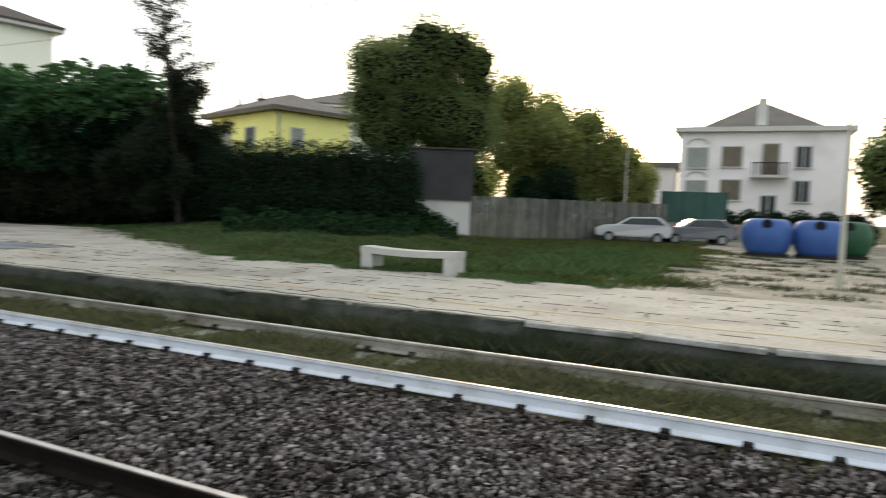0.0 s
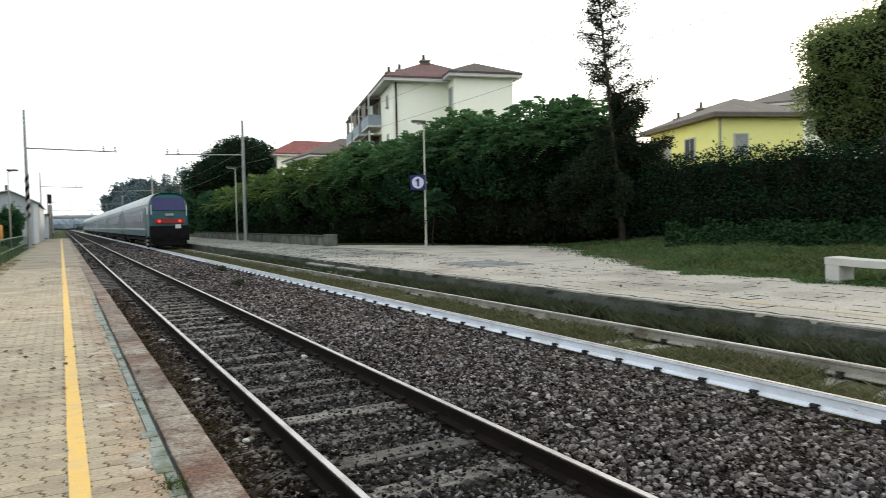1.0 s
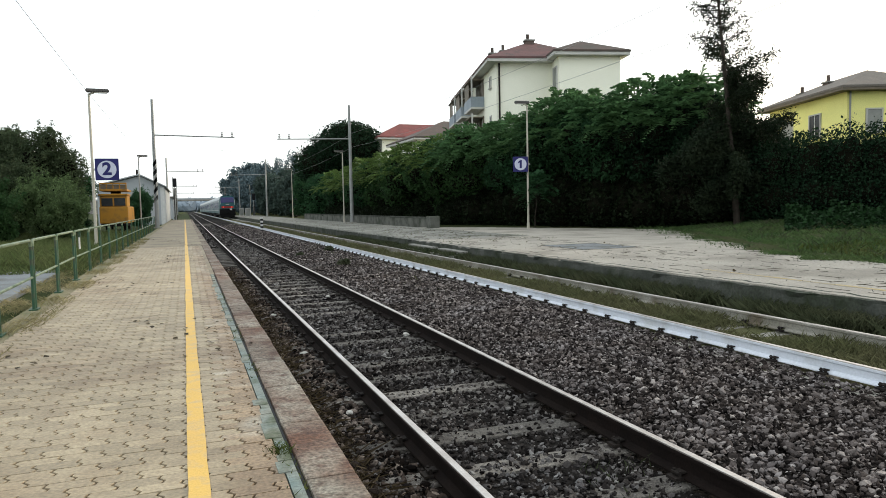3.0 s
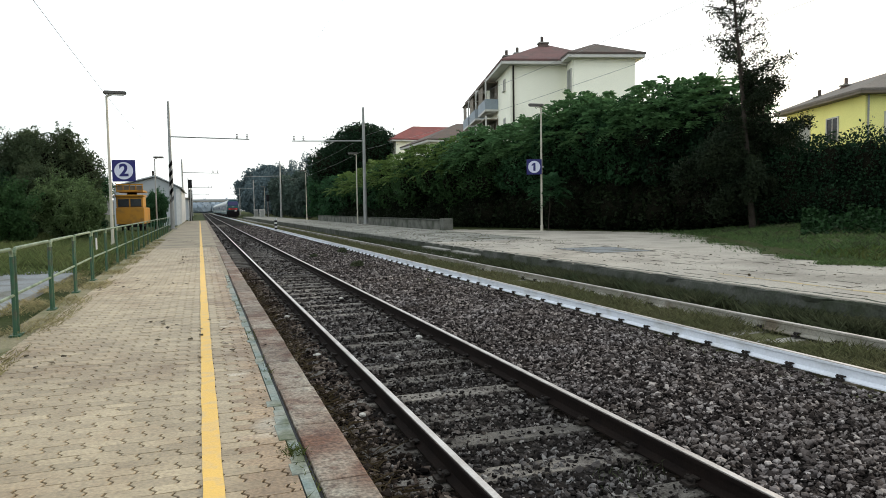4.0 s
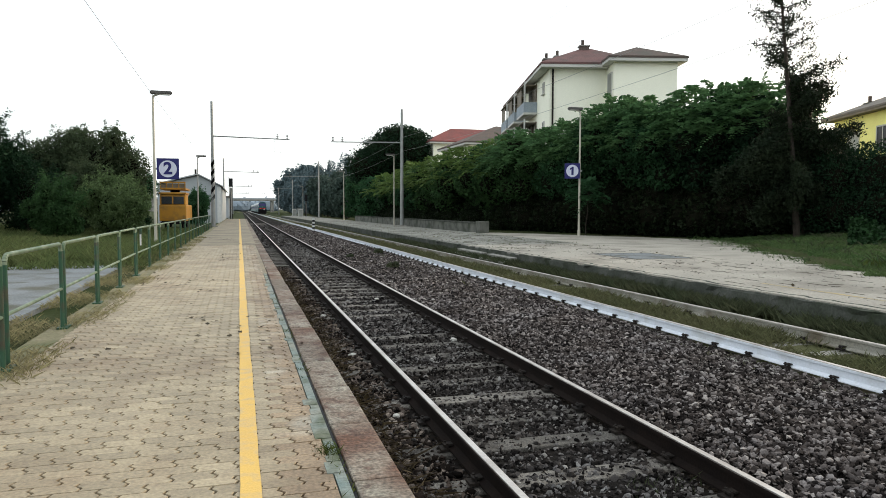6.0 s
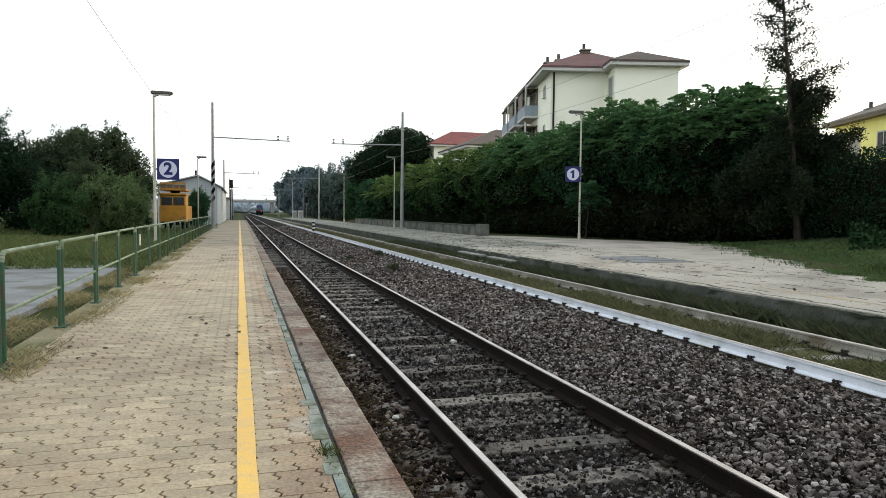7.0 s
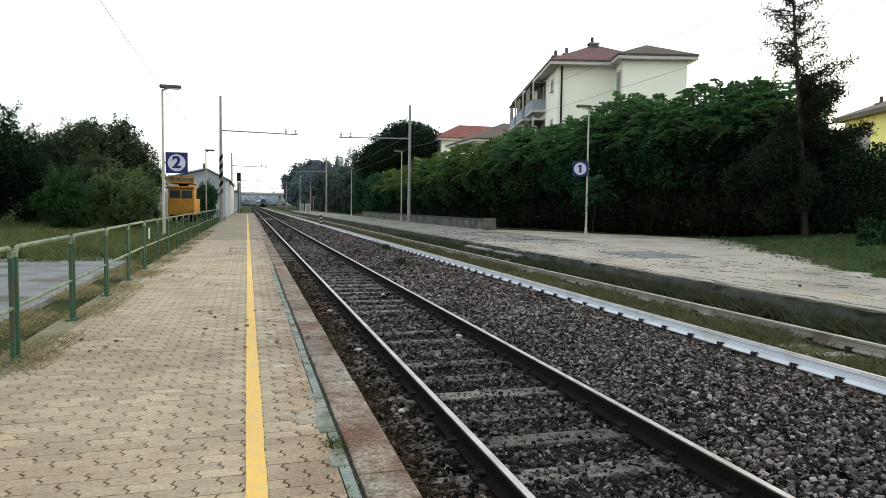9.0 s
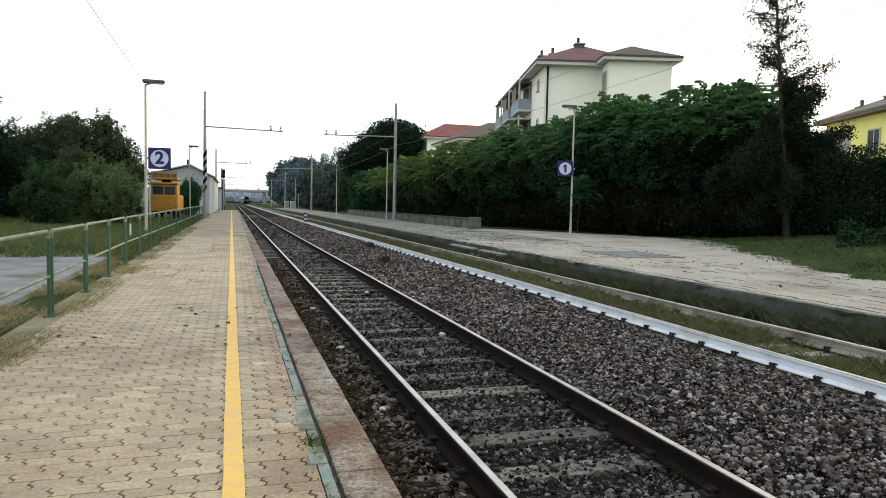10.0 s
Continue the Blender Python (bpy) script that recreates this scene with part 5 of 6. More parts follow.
def green_screen():
    t = thing("garden_screen", pose(47.2, 7.8, 0.25, 0, 0, -86), "green screened garden fence", "fence")
    part("screen", bm_box(0, 4.2, -0.03, 0.03, 1.2, 3.3), M_GREENSH, t)
    part("plinth", bm_box(-6, 9, -0.1, 0.1, -0.1, 1.2), M_CONC, t)
    for x in (0, 1.4, 2.8, 4.2):
        part("post", bm_tube((x, 0, 0), (x, 0, 3.35), 0.04, seg=8), M_IRON, t)


green_screen()


def works_vehicle():
    t = thing("works_vehicle", pose(-7.75, 61.8, 0.0) @ Matrix.Diagonal((0.87, 1, 0.97, 1)), "orange-yellow rail works vehicle with a lift platform", "rail vehicle")
    body = part("body", bm_box(-1.2, 1.2, 0, 7, 0.75, 2.15, bevel=0.08), M_ORANGE, t)
    part("cab", bm_box(-1.15, 1.15, 0.05, 3.0, 2.15, 3.05, bevel=0.08), M_ORANGE, t)
    for x0, x1 in ((-1.0, -0.06), (0.06, 1.0)):
        part("cab_window", bm_box(x0, x1, 0.02, 0.08, 2.2, 2.85, bevel=0.02), M_GLASS, body)
    part("cab_roof", bm_box(-1.22, 1.22, -0.1, 3.1, 3.05, 3.2, bevel=0.03), M_ORANGE, t)
    pl = part("lift_platform", bm_box(-1.15, 1.15, 0.3, 5.0, 3.45, 3.6, bevel=0.02), M_ORANGE, t)
    for x in (-1.1, -0.55, 0, 0.55, 1.1):
        part("basket_post", bm_box(x - 0.04, x + 0.04, 0.3, 0.38, 3.6, 4.1), M_ORANGE, pl)
    part("basket_rail", bm_box(-1.15, 1.15, 0.29, 0.4, 4.0, 4.12), M_ORANGE, pl)
    part("basket_panel", bm_box(-1.15, 1.15, 0.4, 0.44, 3.6, 3.95), M_SHUT, pl)
    part("lift_column", bm_box(-0.4, 0.4, 2.0, 3.0, 3.2, 3.45), M_UNDER, t)
    for y in (1.3, 5.6):
        for s in (-1, 1):
            part("wheel", bm_tube((s * 0.7, y, 0.45), (s * 0.85, y, 0.45), 0.42, seg=18), M_UNDER, t)
    part("underframe", bm_box(-1.0, 1.0, 0.1, 6.9, 0.5, 0.75), M_UNDER, t)
    part("front_step", bm_box(-1.1, 1.1, -0.15, 0.05, 0.55, 0.72), M_UNDER, t)


works_vehicle()


def warehouse():
    t = thing("warehouse", pose(-11.5, 86, 0.1), "pale grey gabled warehouse with a white door edge", "building")
    pts = [(0, -0.3), (6.9, -0.3), (6.9, 4.3), (4.4, 5.55), (0, 4.4)]
    part("wall", extrude_profile(pts, 0, 30), M_WAREH, t)
    rp = [(-0.3, 4.4), (4.4, 5.62), (7.2, 4.24), (7.2, 4.36), (4.4, 5.76), (-0.3, 4.52)]
    part("roof", extrude_profile(rp, -0.4, 30.4), M_WAREH, t)
    part("white_frame", bm_box(6.5, 6.95, -0.06, 0.0, -0.2, 4.2), M_WHITE, t)
    part("chimney", bm_tube((4.1, 1.0, 5.4), (4.1, 1.0, 6.3), 0.12, seg=10), M_IRON, t)
    t = thing("station_building", pose(-7.2, 140, 0.1), "small grey station hut at the platform's end", "building")
    part("wall", bm_box(0, 2.6, 0, 9, -0.3, 3.9), M_WAREH, t)
    part("roof", bm_box(-0.3, 3.0, -0.4, 9.4, 3.904, 4.2), M_TILEG, t)
    part("door", bm_box(0.8, 1.7, -0.05, 0.0, 0, 2.1), M_GLASS, t)


warehouse()


def signal(x, y, h, label):
    t = thing("rail_signal", pose(x, y, 0.0), label, "signal", "line-side signals")
    part("mast", bm_tube((0, 0, -0.2), (0, 0, h), 0.08, seg=10), M_POLE, t)
    part("signal_head", bm_box(-0.3, 0.3, -0.12, 0.12, h - 0.1, h + 1.3, bevel=0.06), M_BLACK, t)
    part("ladder", bm_box(-0.2, 0.2, 0.1, 0.16, 0, h - 0.3), M_IRON, t)


signal(-3.9, 122, 5.6, "railway signal with a black head on a mast")
signal(11.0, 150, 3.6, "railway signal with a black head on a mast")


def lineside_cabinet(x, y):
    t = thing("lineside_cabinet", pose(x, y, -0.1), "small pale line-side relay cabinet", "cabinet", "relay cabinets")
    part("cabinet_body", bm_box(-0.5, 0.5, -0.4, 0.4, 0, 1.9, bevel=0.03), M_WHITE, t)
    part("cabinet_roof", bm_box(-0.58, 0.58, -0.48, 0.48, 1.9, 2.0, bevel=0.02), M_TRIM, t)
    part("cabinet_door", bm_box(-0.42, 0.42, -0.43, -0.4, 0.15, 1.75), M_SHUTG, t)


lineside_cabinet(9.6, 148)
lineside_cabinet(10.4, 176)


def overbridge():
    t = thing("road_bridge", pose(0, 385, 0), "pale concrete road bridge over the line", "bridge")
    part("deck", bm_box(-70, 90, 0, 9, 6.4, 7.2, bevel=0.05), M_CONC, t)
    for y in (0.0, 8.8):
        part("parapet", bm_box(-70, 90, y, y + 0.2, 7.204, 7.9), M_WAREH, t)
    for x in (-11, 14):
        part("pier", bm_box(x - 0.8, x + 0.8, 1, 8, -0.3, 6.3), M_CONC, t)
    for x0, x1 in ((-70, -34), (40, 90)):
        part("abutment", bm_box(x0, x1, 0.3, 8.7, -0.3, 6.3), M_CONC, t)


overbridge()


# ---- trees and bushes ----
def tree(x, y, blobs, n, size, material, label, th=3.0, tr=0.16, seed=1, name="tree", cat="tree", group="", aspect=0.5, core=0.6, inside=None):
    z = ground_z(x, y)
    t = thing(name, pose(x, y, z), label, cat, group)
    trunk(t, th, tr, 6, max(0.7, blobs[0][3] * 0.7), seed)
    crown(t, blobs, n, size, material, seed, core=core, aspect=aspect, inside=inside)
    return t


# (x, y, height, spread, material) of the bushes in a row behind the far platform
BANK = [
    (14.4, 78, 5.4, 2.8, L_HEDGE), (14.6, 72, 5.6, 2.8, L_LIGHT), (14.8, 66.5, 6.0, 2.9, L_HEDGE), (15.2, 61, 6.3, 3.1, L_LIGHT),
    (15.4, 55, 6.4, 3.1, L_LIGHT), (16.2, 50, 6.5, 3.1, L_LIGHT), (17.2, 45.6, 6.9, 3.1, L_LIGHT), (18.6, 41.6, 7.1, 3.0, L_HEDGE),
    # end shrubs take L_DARK, painting in their silhouette against the low sun
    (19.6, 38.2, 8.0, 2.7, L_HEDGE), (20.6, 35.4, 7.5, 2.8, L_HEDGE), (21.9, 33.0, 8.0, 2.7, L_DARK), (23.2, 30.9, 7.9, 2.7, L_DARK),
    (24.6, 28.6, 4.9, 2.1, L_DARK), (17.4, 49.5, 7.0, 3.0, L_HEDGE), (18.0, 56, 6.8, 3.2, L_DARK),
]
def fronds(t, bh, bs, cz, rz, k, seed, material):
    """Arching feathery leaves, each a stalk with pairs of leaflets, standing out of a shrub's upper half."""
    r = np.random.default_rng(seed)
    pairs = 9
    a = r.uniform(0, 6.283, k)
    e = np.arcsin(r.uniform(0.1, 0.98, k))
    d = np.stack([np.cos(a) * np.cos(e), np.sin(a) * np.cos(e), np.sin(e)], 1)
    root = np.array([0, 0, cz]) + d * np.array([bs, bs, rz]) * r.uniform(0.8, 1.02, (k, 1))
    way = d * [1, 1, 0.4] + r.normal(size=(k, 3)) * 0.35 + [0, 0, 0.35]
    way /= np.linalg.norm(way, axis=1)[:, None]
    long = r.uniform(0.6, 1.3, (k, 1))
    side = np.cross(way, [0, 0, 1.0])
    side /= np.linalg.norm(side, axis=1)[:, None] + 1e-6
    quads = []
    for i in range(pairs):
        f = 0.15 + 0.85 * i / (pairs - 1)
        p = root + way * long * f - np.array([0, 0, 0.55]) * long * f * f
        w = 0.05 * long / 0.75
        for s in (-1, 1):
            out = side * s + way * 0.45 - np.array([0, 0, 0.3]) + r.normal(size=(k, 3)) * 0.12
            l = long * (0.36 - 0.2 * f) * r.uniform(0.8, 1.2, (k, 1))
            quads.append(np.stack([p, p + out * l * 0.45 + way * w, p + out * l, p + out * l * 0.45 - way * w], 1))
    v = np.concatenate(quads)
    n = len(v)
    me = bpy.data.meshes.new("frond_foliage")
    me.from_pydata(v.reshape(-1, 3).tolist(), [], np.arange(n * 4).reshape(n, 4).tolist())
    tagged(place_mesh("frond_foliage", me, material, t), kind="stuff")


for i, (bx, by, bh, bs, bm_) in enumerate(BANK):
    near = by < 46
    raised = 6 <= i <= 12
    if raised:
        cz, rz = bh * 0.62, bh * 0.38
        bl = blob_crown(0, 0, cz, bs, bs, rz, 14, i + 3)
    else:
        cz, rz = bh * 0.55, bh * 0.45
        bl = blob_crown(0, 0, cz, bs, bs, rz, 10, i + 3) + blob_crown(0.3, 0.2, bh * 0.2, bs * 0.62, bs * 0.62, bh * 0.24, 6, i + 40)
    t = tree(bx, by, bl, 15000 if near else 9000, 0.21 if near else 0.3, bm_, "dense leafy green shrub behind the platform", th=bh * 0.5, tr=0.13, seed=i + 3, name="shrub", cat="shrub", group="shrubs along the bank", aspect=0.5)
    if i < 12 or i == 13:
        fronds(t, bh, bs, cz, rz, 420 if near else 240, 900 + i, L_FROND if 6 <= i else L_YFROND)

# an added darker second row that closes the bank behind against light coming through
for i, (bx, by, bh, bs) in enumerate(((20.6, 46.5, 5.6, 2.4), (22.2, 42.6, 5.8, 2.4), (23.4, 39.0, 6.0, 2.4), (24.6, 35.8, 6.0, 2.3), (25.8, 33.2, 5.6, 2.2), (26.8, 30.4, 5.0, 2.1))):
    tree(bx, by, blob_crown(0, 0, bh * 0.5, bs, bs, bh * 0.5, 9, 560 + i), 5000, 0.3, L_DARK, "added dark dense shrub closing the back of the bank", th=bh * 0.4, tr=0.12, seed=560 + i, name="shrub", cat="shrub", group="back row of shrubs", aspect=0.6)


def conifer(x, y, height, seed, low, high, knee, dens, tip, lean):
    t = thing("conifer", pose(x, y, ground_z(x, y), tip, lean, 0), "tall thin dark conifer with a ragged sparse top", "tree", "conifers")
    r = random.Random(seed)
    bm = bmesh.new()
    tube(bm, (0, 0, -0.2), (0.05, 0, 6), 0.15, 0.09, 10)
    tube(bm, (0.05, 0, 6), (0, 0, height), 0.09, 0.02, 8)
    limbs = []
    n = int((height - 2.2) / 0.16)
    for i in range(n):
        h = 1.9 + i * 0.16
        a = r.uniform(0, 6.28)
        cone = low if h < knee else low + (high - low) * (h - knee) / (height - knee)
        l = cone * (0.85 + 0.2 * math.sin(h * 2.0)) * r.uniform(0.4, 1.12)
        dz = -0.4 * l if h < knee else 0.35 * l
        e = Vector((math.cos(a) * l, math.sin(a) * l, h + dz))
        tube(bm, (0, 0, h), e, 0.03, 0.01, 5)
        limbs.append((Vector((0, 0, h)), e))
    part("trunk", bm, M_BARK, t)
    pts = []
    for p, q in limbs:
        sparse = p.z > knee
        thick = 1000 if not sparse else max(140, 620 - 260 * (p.z - knee))
        n = int((q - p).length * thick * dens) + 14
        f = 0.02 + 0.98 * np.random.default_rng(int(p.z * 100) + seed).random((n, 1)) ** 0.75
        w = np.array(p)[None] * (1 - f) + np.array(q)[None] * f
        w += rng.normal(size=(n, 3)) * (0.05 + 0.11 * f) * [1, 1, 1.3]
        w[:, 2] -= np.abs(rng.normal(size=n)) * (0.05 if sparse else 0.28)
        pts.append(w)
    pts = np.concatenate(pts)
    cards("crown", pts, 0.09 + 0.13 * rng.random(len(pts)), L_CONIF, t, aspect=0.35)


conifer(20.9, 25.3, 13.6, 11, 3.1, 0.6, 5.2, 0.9, -5.5, -1.5)
conifer(21.7, 25.9, 6.8, 12, 2.8, 0.5, 3.6, 1.1, 0, 2)

# clipped hedge on the bank, in lengths
HEDGE = [(22.4, 25.2, 3.9), (23.1, 23.8, 3.9), (23.7, 22.4, 3.9), (24.3, 21.0, 3.9), (24.9, 19.6, 4.0), (25.5, 18.2, 4.0), (26.0, 17.0, 3.8)]
for i, (hx, hy, hh) in enumerate(HEDGE):
    bl = [(0, 0, hh * 0.5, 1.2, 1.25, hh * 0.52), (0.25, 0.7, hh * 0.62, 0.85, 0.85, hh * 0.38), (-0.25, -0.7, hh * 0.6, 0.85, 0.85, hh * 0.4), (-0.5, 0.0, hh * 0.25, 1.1, 1.3, hh * 0.28), (-0.3, -0.9, hh * 0.28, 1.0, 0.9, hh * 0.3)]
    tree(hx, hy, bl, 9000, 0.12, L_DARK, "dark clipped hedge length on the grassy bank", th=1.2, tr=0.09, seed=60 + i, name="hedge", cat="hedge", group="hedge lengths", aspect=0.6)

def boxy_crown(cz, r, rz, seed):
    """A dense clipped crown, broader at its shoulders than an egg."""
    q = random.Random(seed)
    out = [(0, 0, cz, r * 0.9, r * 0.9, rz * 0.9)]
    for i in range(26):
        a = i * 2.4
        h = -0.7 + 1.38 * ((i * 0.4142) % 1.0)
        w = math.sqrt(max(0.15, 1 - abs(h) ** 3.2)) * 0.66
        s = q.uniform(0.34, 0.44)
        out.append((r * w * math.cos(a), r * w * math.sin(a), cz + rz * h * 0.95, r * s, r * s, rz * s))
    return out


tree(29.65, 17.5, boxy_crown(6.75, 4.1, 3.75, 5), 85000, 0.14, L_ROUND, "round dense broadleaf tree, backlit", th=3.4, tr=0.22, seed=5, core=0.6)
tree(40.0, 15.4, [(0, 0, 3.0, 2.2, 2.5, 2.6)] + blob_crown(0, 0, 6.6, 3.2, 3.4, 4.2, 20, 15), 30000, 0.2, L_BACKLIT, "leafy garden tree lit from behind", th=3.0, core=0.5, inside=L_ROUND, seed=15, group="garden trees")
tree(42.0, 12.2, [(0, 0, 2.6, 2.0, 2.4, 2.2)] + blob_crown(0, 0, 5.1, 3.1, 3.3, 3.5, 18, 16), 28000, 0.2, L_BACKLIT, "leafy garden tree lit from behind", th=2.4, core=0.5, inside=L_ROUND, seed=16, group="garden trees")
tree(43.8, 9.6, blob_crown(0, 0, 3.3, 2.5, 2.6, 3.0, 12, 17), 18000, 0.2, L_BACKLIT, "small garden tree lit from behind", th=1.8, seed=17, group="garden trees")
tree(37.6, 13.2, blob_crown(0, 0, 2.2, 1.8, 2.2, 2.3, 9, 18), 12000, 0.16, L_DARK, "dark bush over the board fence", th=1.2, seed=18, name="shrub", cat="shrub")
for i, (tx, ty, th_) in enumerate(((46, -6.2, 8.5), (43, -9.5, 8.0), (70, 18, 9), (66, 30, 9))):
    tree(tx, ty, blob_crown(0, 0, th_ * 0.55, 2.8, 2.8, th_ * 0.45, 9, 80 + i), 9000, 0.28, L_ROUND, "leafy tree beyond the forecourt", th=th_ * 0.5, seed=80 + i, group="forecourt trees")


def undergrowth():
    """A low tangle at the shrubs' foot, in clumps, near-black to paint shade."""
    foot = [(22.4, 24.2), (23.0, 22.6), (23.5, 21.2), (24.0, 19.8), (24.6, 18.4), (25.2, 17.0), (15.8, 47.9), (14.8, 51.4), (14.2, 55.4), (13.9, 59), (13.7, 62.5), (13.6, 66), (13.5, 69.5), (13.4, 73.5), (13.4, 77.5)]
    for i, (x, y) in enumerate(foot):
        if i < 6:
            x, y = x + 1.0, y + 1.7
        t = thing("undergrowth", pose(x, y, ground_z(x, y)), "low tangled undergrowth, near-black for the shade at the shrubs' foot", "undergrowth", "undergrowth clumps")
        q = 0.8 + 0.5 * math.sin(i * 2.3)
        crown(t, [(0, 0, 0.6, 1.4, 1.4, 1.0), (0.6, 0.6, 1.4 * q, 1.3, 1.3, 1.5), (-0.2, -0.8, 0.5, 1.1, 1.1, 0.8), (0.9, -0.3, 2.0 * q, 1.2, 1.2, 1.2)], 6000, 0.17, L_FOOTSHADE, 700 + i, name="foliage", aspect=0.6)
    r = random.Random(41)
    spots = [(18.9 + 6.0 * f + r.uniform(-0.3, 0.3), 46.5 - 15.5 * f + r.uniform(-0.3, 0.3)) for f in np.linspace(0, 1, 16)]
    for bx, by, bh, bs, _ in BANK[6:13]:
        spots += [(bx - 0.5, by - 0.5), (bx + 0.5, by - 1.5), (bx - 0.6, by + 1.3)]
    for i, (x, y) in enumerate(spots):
        t = thing("undergrowth", pose(x, y, ground_z(x, y)), "tangled thicket coloured near-black for the shade under the shrubs", "undergrowth", "shaded thicket")
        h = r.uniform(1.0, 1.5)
        crown(t, [(0, 0, 0.7, 1.2, 1.2, 1.0), (0.4, 0.3, h + 0.8, 1.2, 1.2, 1.3), (-0.3, -0.3, h, 1.0, 1.0, 1.1)], 3000, 0.22, L_FOOTSHADE, 640 + i, name="foliage", aspect=0.6, core=0.8)


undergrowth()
t = thing("shrub", pose(26.3, 15.8, ground_z(26.3, 15.8)), "low leafy bush at the shed's foot", "shrub")
crown(t, [(0, 0, 0.5, 0.9, 0.9, 0.7), (-0.3, 0.7, 0.6, 0.9, 0.9, 0.8), (0.3, -0.7, 0.3, 0.6, 0.6, 0.5)], 4000, 0.13, L_IVY, 771, name="foliage")

def shoots(t, bh, bs, k, m, seed, material, long):
    """Loose twigs of leaves that stand out of a shrub all round."""
    r = np.random.default_rng(seed)
    pts = []
    for _ in range(k):
        a, e = r.uniform(0, 6.28), r.uniform(-0.1, 1.4)
        d = np.array([math.cos(a) * math.cos(e), math.sin(a) * math.cos(e), math.sin(e)])
        p = np.array([0, 0, bh * 0.5]) + d * np.array([bs, bs, bh * 0.46]) * 0.85
        tip = p + (d + np.array([0, 0, 0.5]) + r.normal(size=3) * 0.4) * r.uniform(0.3, 1.0) * long
        f = r.random((m, 1))
        pts.append(p * (1 - f) + tip * f + r.normal(size=(m, 3)) * 0.09)
    pts = np.concatenate(pts)
    tagged(cards("outer_foliage", pts, 0.09 + 0.1 * r.random(len(pts)), material, t, up=0.6, aspect=0.45), kind="stuff")


t = thing("sapling", pose(16.5, 36.2, ground_z(16.5, 36.2)), "feathery young sapling beside the lamp post", "sapling")
trunk(t, 2.6, 0.035, 5, 0.5, 33)
fronds(t, 3.0, 0.4, 1.6, 1.3, 60, 34, L_HEDGE)

# near side: shrubs and trees beyond the railing
LEFT = [
    (-12.1, 56, 8.0, 3.1, L_BROWNISH), (-15.4, 58, 7.6, 2.8, L_BROWNISH), (-17.2, 48, 7.8, 2.6, L_DARK), (-20.5, 45, 7.5, 3.0, L_HEDGE), (-22, 36, 7, 3, L_DARK),
    (-10.2, 47.5, 3.7, 1.9, L_OLIVE), (-9.0, 45.5, 2.4, 1.2, L_OLIVE), (-9.5, 52, 3.6, 1.2, L_OLIVE), (-11.5, 40.2, 2.9, 1.4, L_LIGHT), (-14.6, 47.5, 4.6, 1.9, L_DARK), (-17.0, 40.5, 4.6, 2.0, L_BROWNISH),
    (-6.4, 72, 3.4, 1.1, L_HEDGE), (-6.6, 78, 3.4, 1.1, L_HEDGE), (-10.6, 62, 5.2, 1.6, L_HEDGE), (-12.3, 51, 4.8, 1.7, L_BROWNISH),
]
for i, (bx, by, bh, bs, bm_) in enumerate(LEFT):
    bl = blob_crown(0, 0, bh * 0.55, bs, bs, bh * 0.47, 9, i + 103) + blob_crown(0, 0, bh * 0.24, bs * 0.9, bs * 0.9, bh * 0.26, 4, i + 140)
    big = bs > 2.4
    t = tree(bx, by, bl, 30000 if big else 15000, 0.22 if big else 0.16, bm_, "tall dull green bushy tree beyond the yard" if big else "bushy olive-green shrub beside the yard", th=bh * 0.5, tr=0.12, seed=i + 103, name="shrub", cat="shrub", group="shrubs beyond the railing", aspect=0.45, core=0.5)
    shoots(t, bh, bs, 40, 70, 1300 + i, bm_, 0.7)

# distance
tree(19.0, 95, [(0, 0, 9.6, 6.0, 6.0, 3.0), (-2.5, 0, 8.2, 3.6, 3.6, 2.6), (2.6, 1, 8.6, 3.6, 3.6, 2.6), (0, -1, 11.2, 3.6, 3.6, 2.0), (-4.6, 0, 7.2, 3.2, 3.2, 2.6), (-3.0, 0, 5.4, 2.6, 2.6, 2.4), (1.4, 0, 5.6, 2.8, 2.8, 2.4)], 46000, 0.3, L_DARK, "broad dark umbrella pine", th=7, tr=0.3, seed=200, core=0.78)
FARROW = [(17, 128, 8), (17.5, 140, 9), (18, 152, 9), (18, 169, 11), (20, 188, 12), (22, 212, 14), (24, 240, 16), (16, 215, 11), (16, 245, 12), (17, 270, 14), (14.5, 86, 6), (14.5, 93, 6), (14.2, 102, 6.5), (14.0, 111, 7), (14.5, 120, 8), (14.5, 132, 8), (15, 145, 9), (16, 160, 10), (16, 178, 11), (18, 200, 13), (19, 225, 15), (21, 255, 17), (24, 285, 19), (18, 300, 18), (28, 320, 19), (20, 340, 18)]
for i, (bx, by, bh) in enumerate(FARROW):
    s = bh * 0.42
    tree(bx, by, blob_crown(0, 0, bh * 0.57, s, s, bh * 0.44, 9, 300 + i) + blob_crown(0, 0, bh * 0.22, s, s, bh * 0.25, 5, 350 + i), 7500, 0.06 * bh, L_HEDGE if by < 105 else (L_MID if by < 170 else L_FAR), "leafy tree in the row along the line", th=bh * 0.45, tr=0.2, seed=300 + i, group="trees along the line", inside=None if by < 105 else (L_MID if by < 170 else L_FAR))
POPL = [(16.8, 150, 13.5), (20.2, 158, 15.5), (14.8, 164, 12.5)]
for i, (bx, by, bh) in enumerate(POPL):
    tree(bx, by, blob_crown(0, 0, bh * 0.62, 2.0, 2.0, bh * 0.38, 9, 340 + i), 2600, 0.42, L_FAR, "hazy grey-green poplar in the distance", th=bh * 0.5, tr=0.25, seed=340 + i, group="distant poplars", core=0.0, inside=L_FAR)


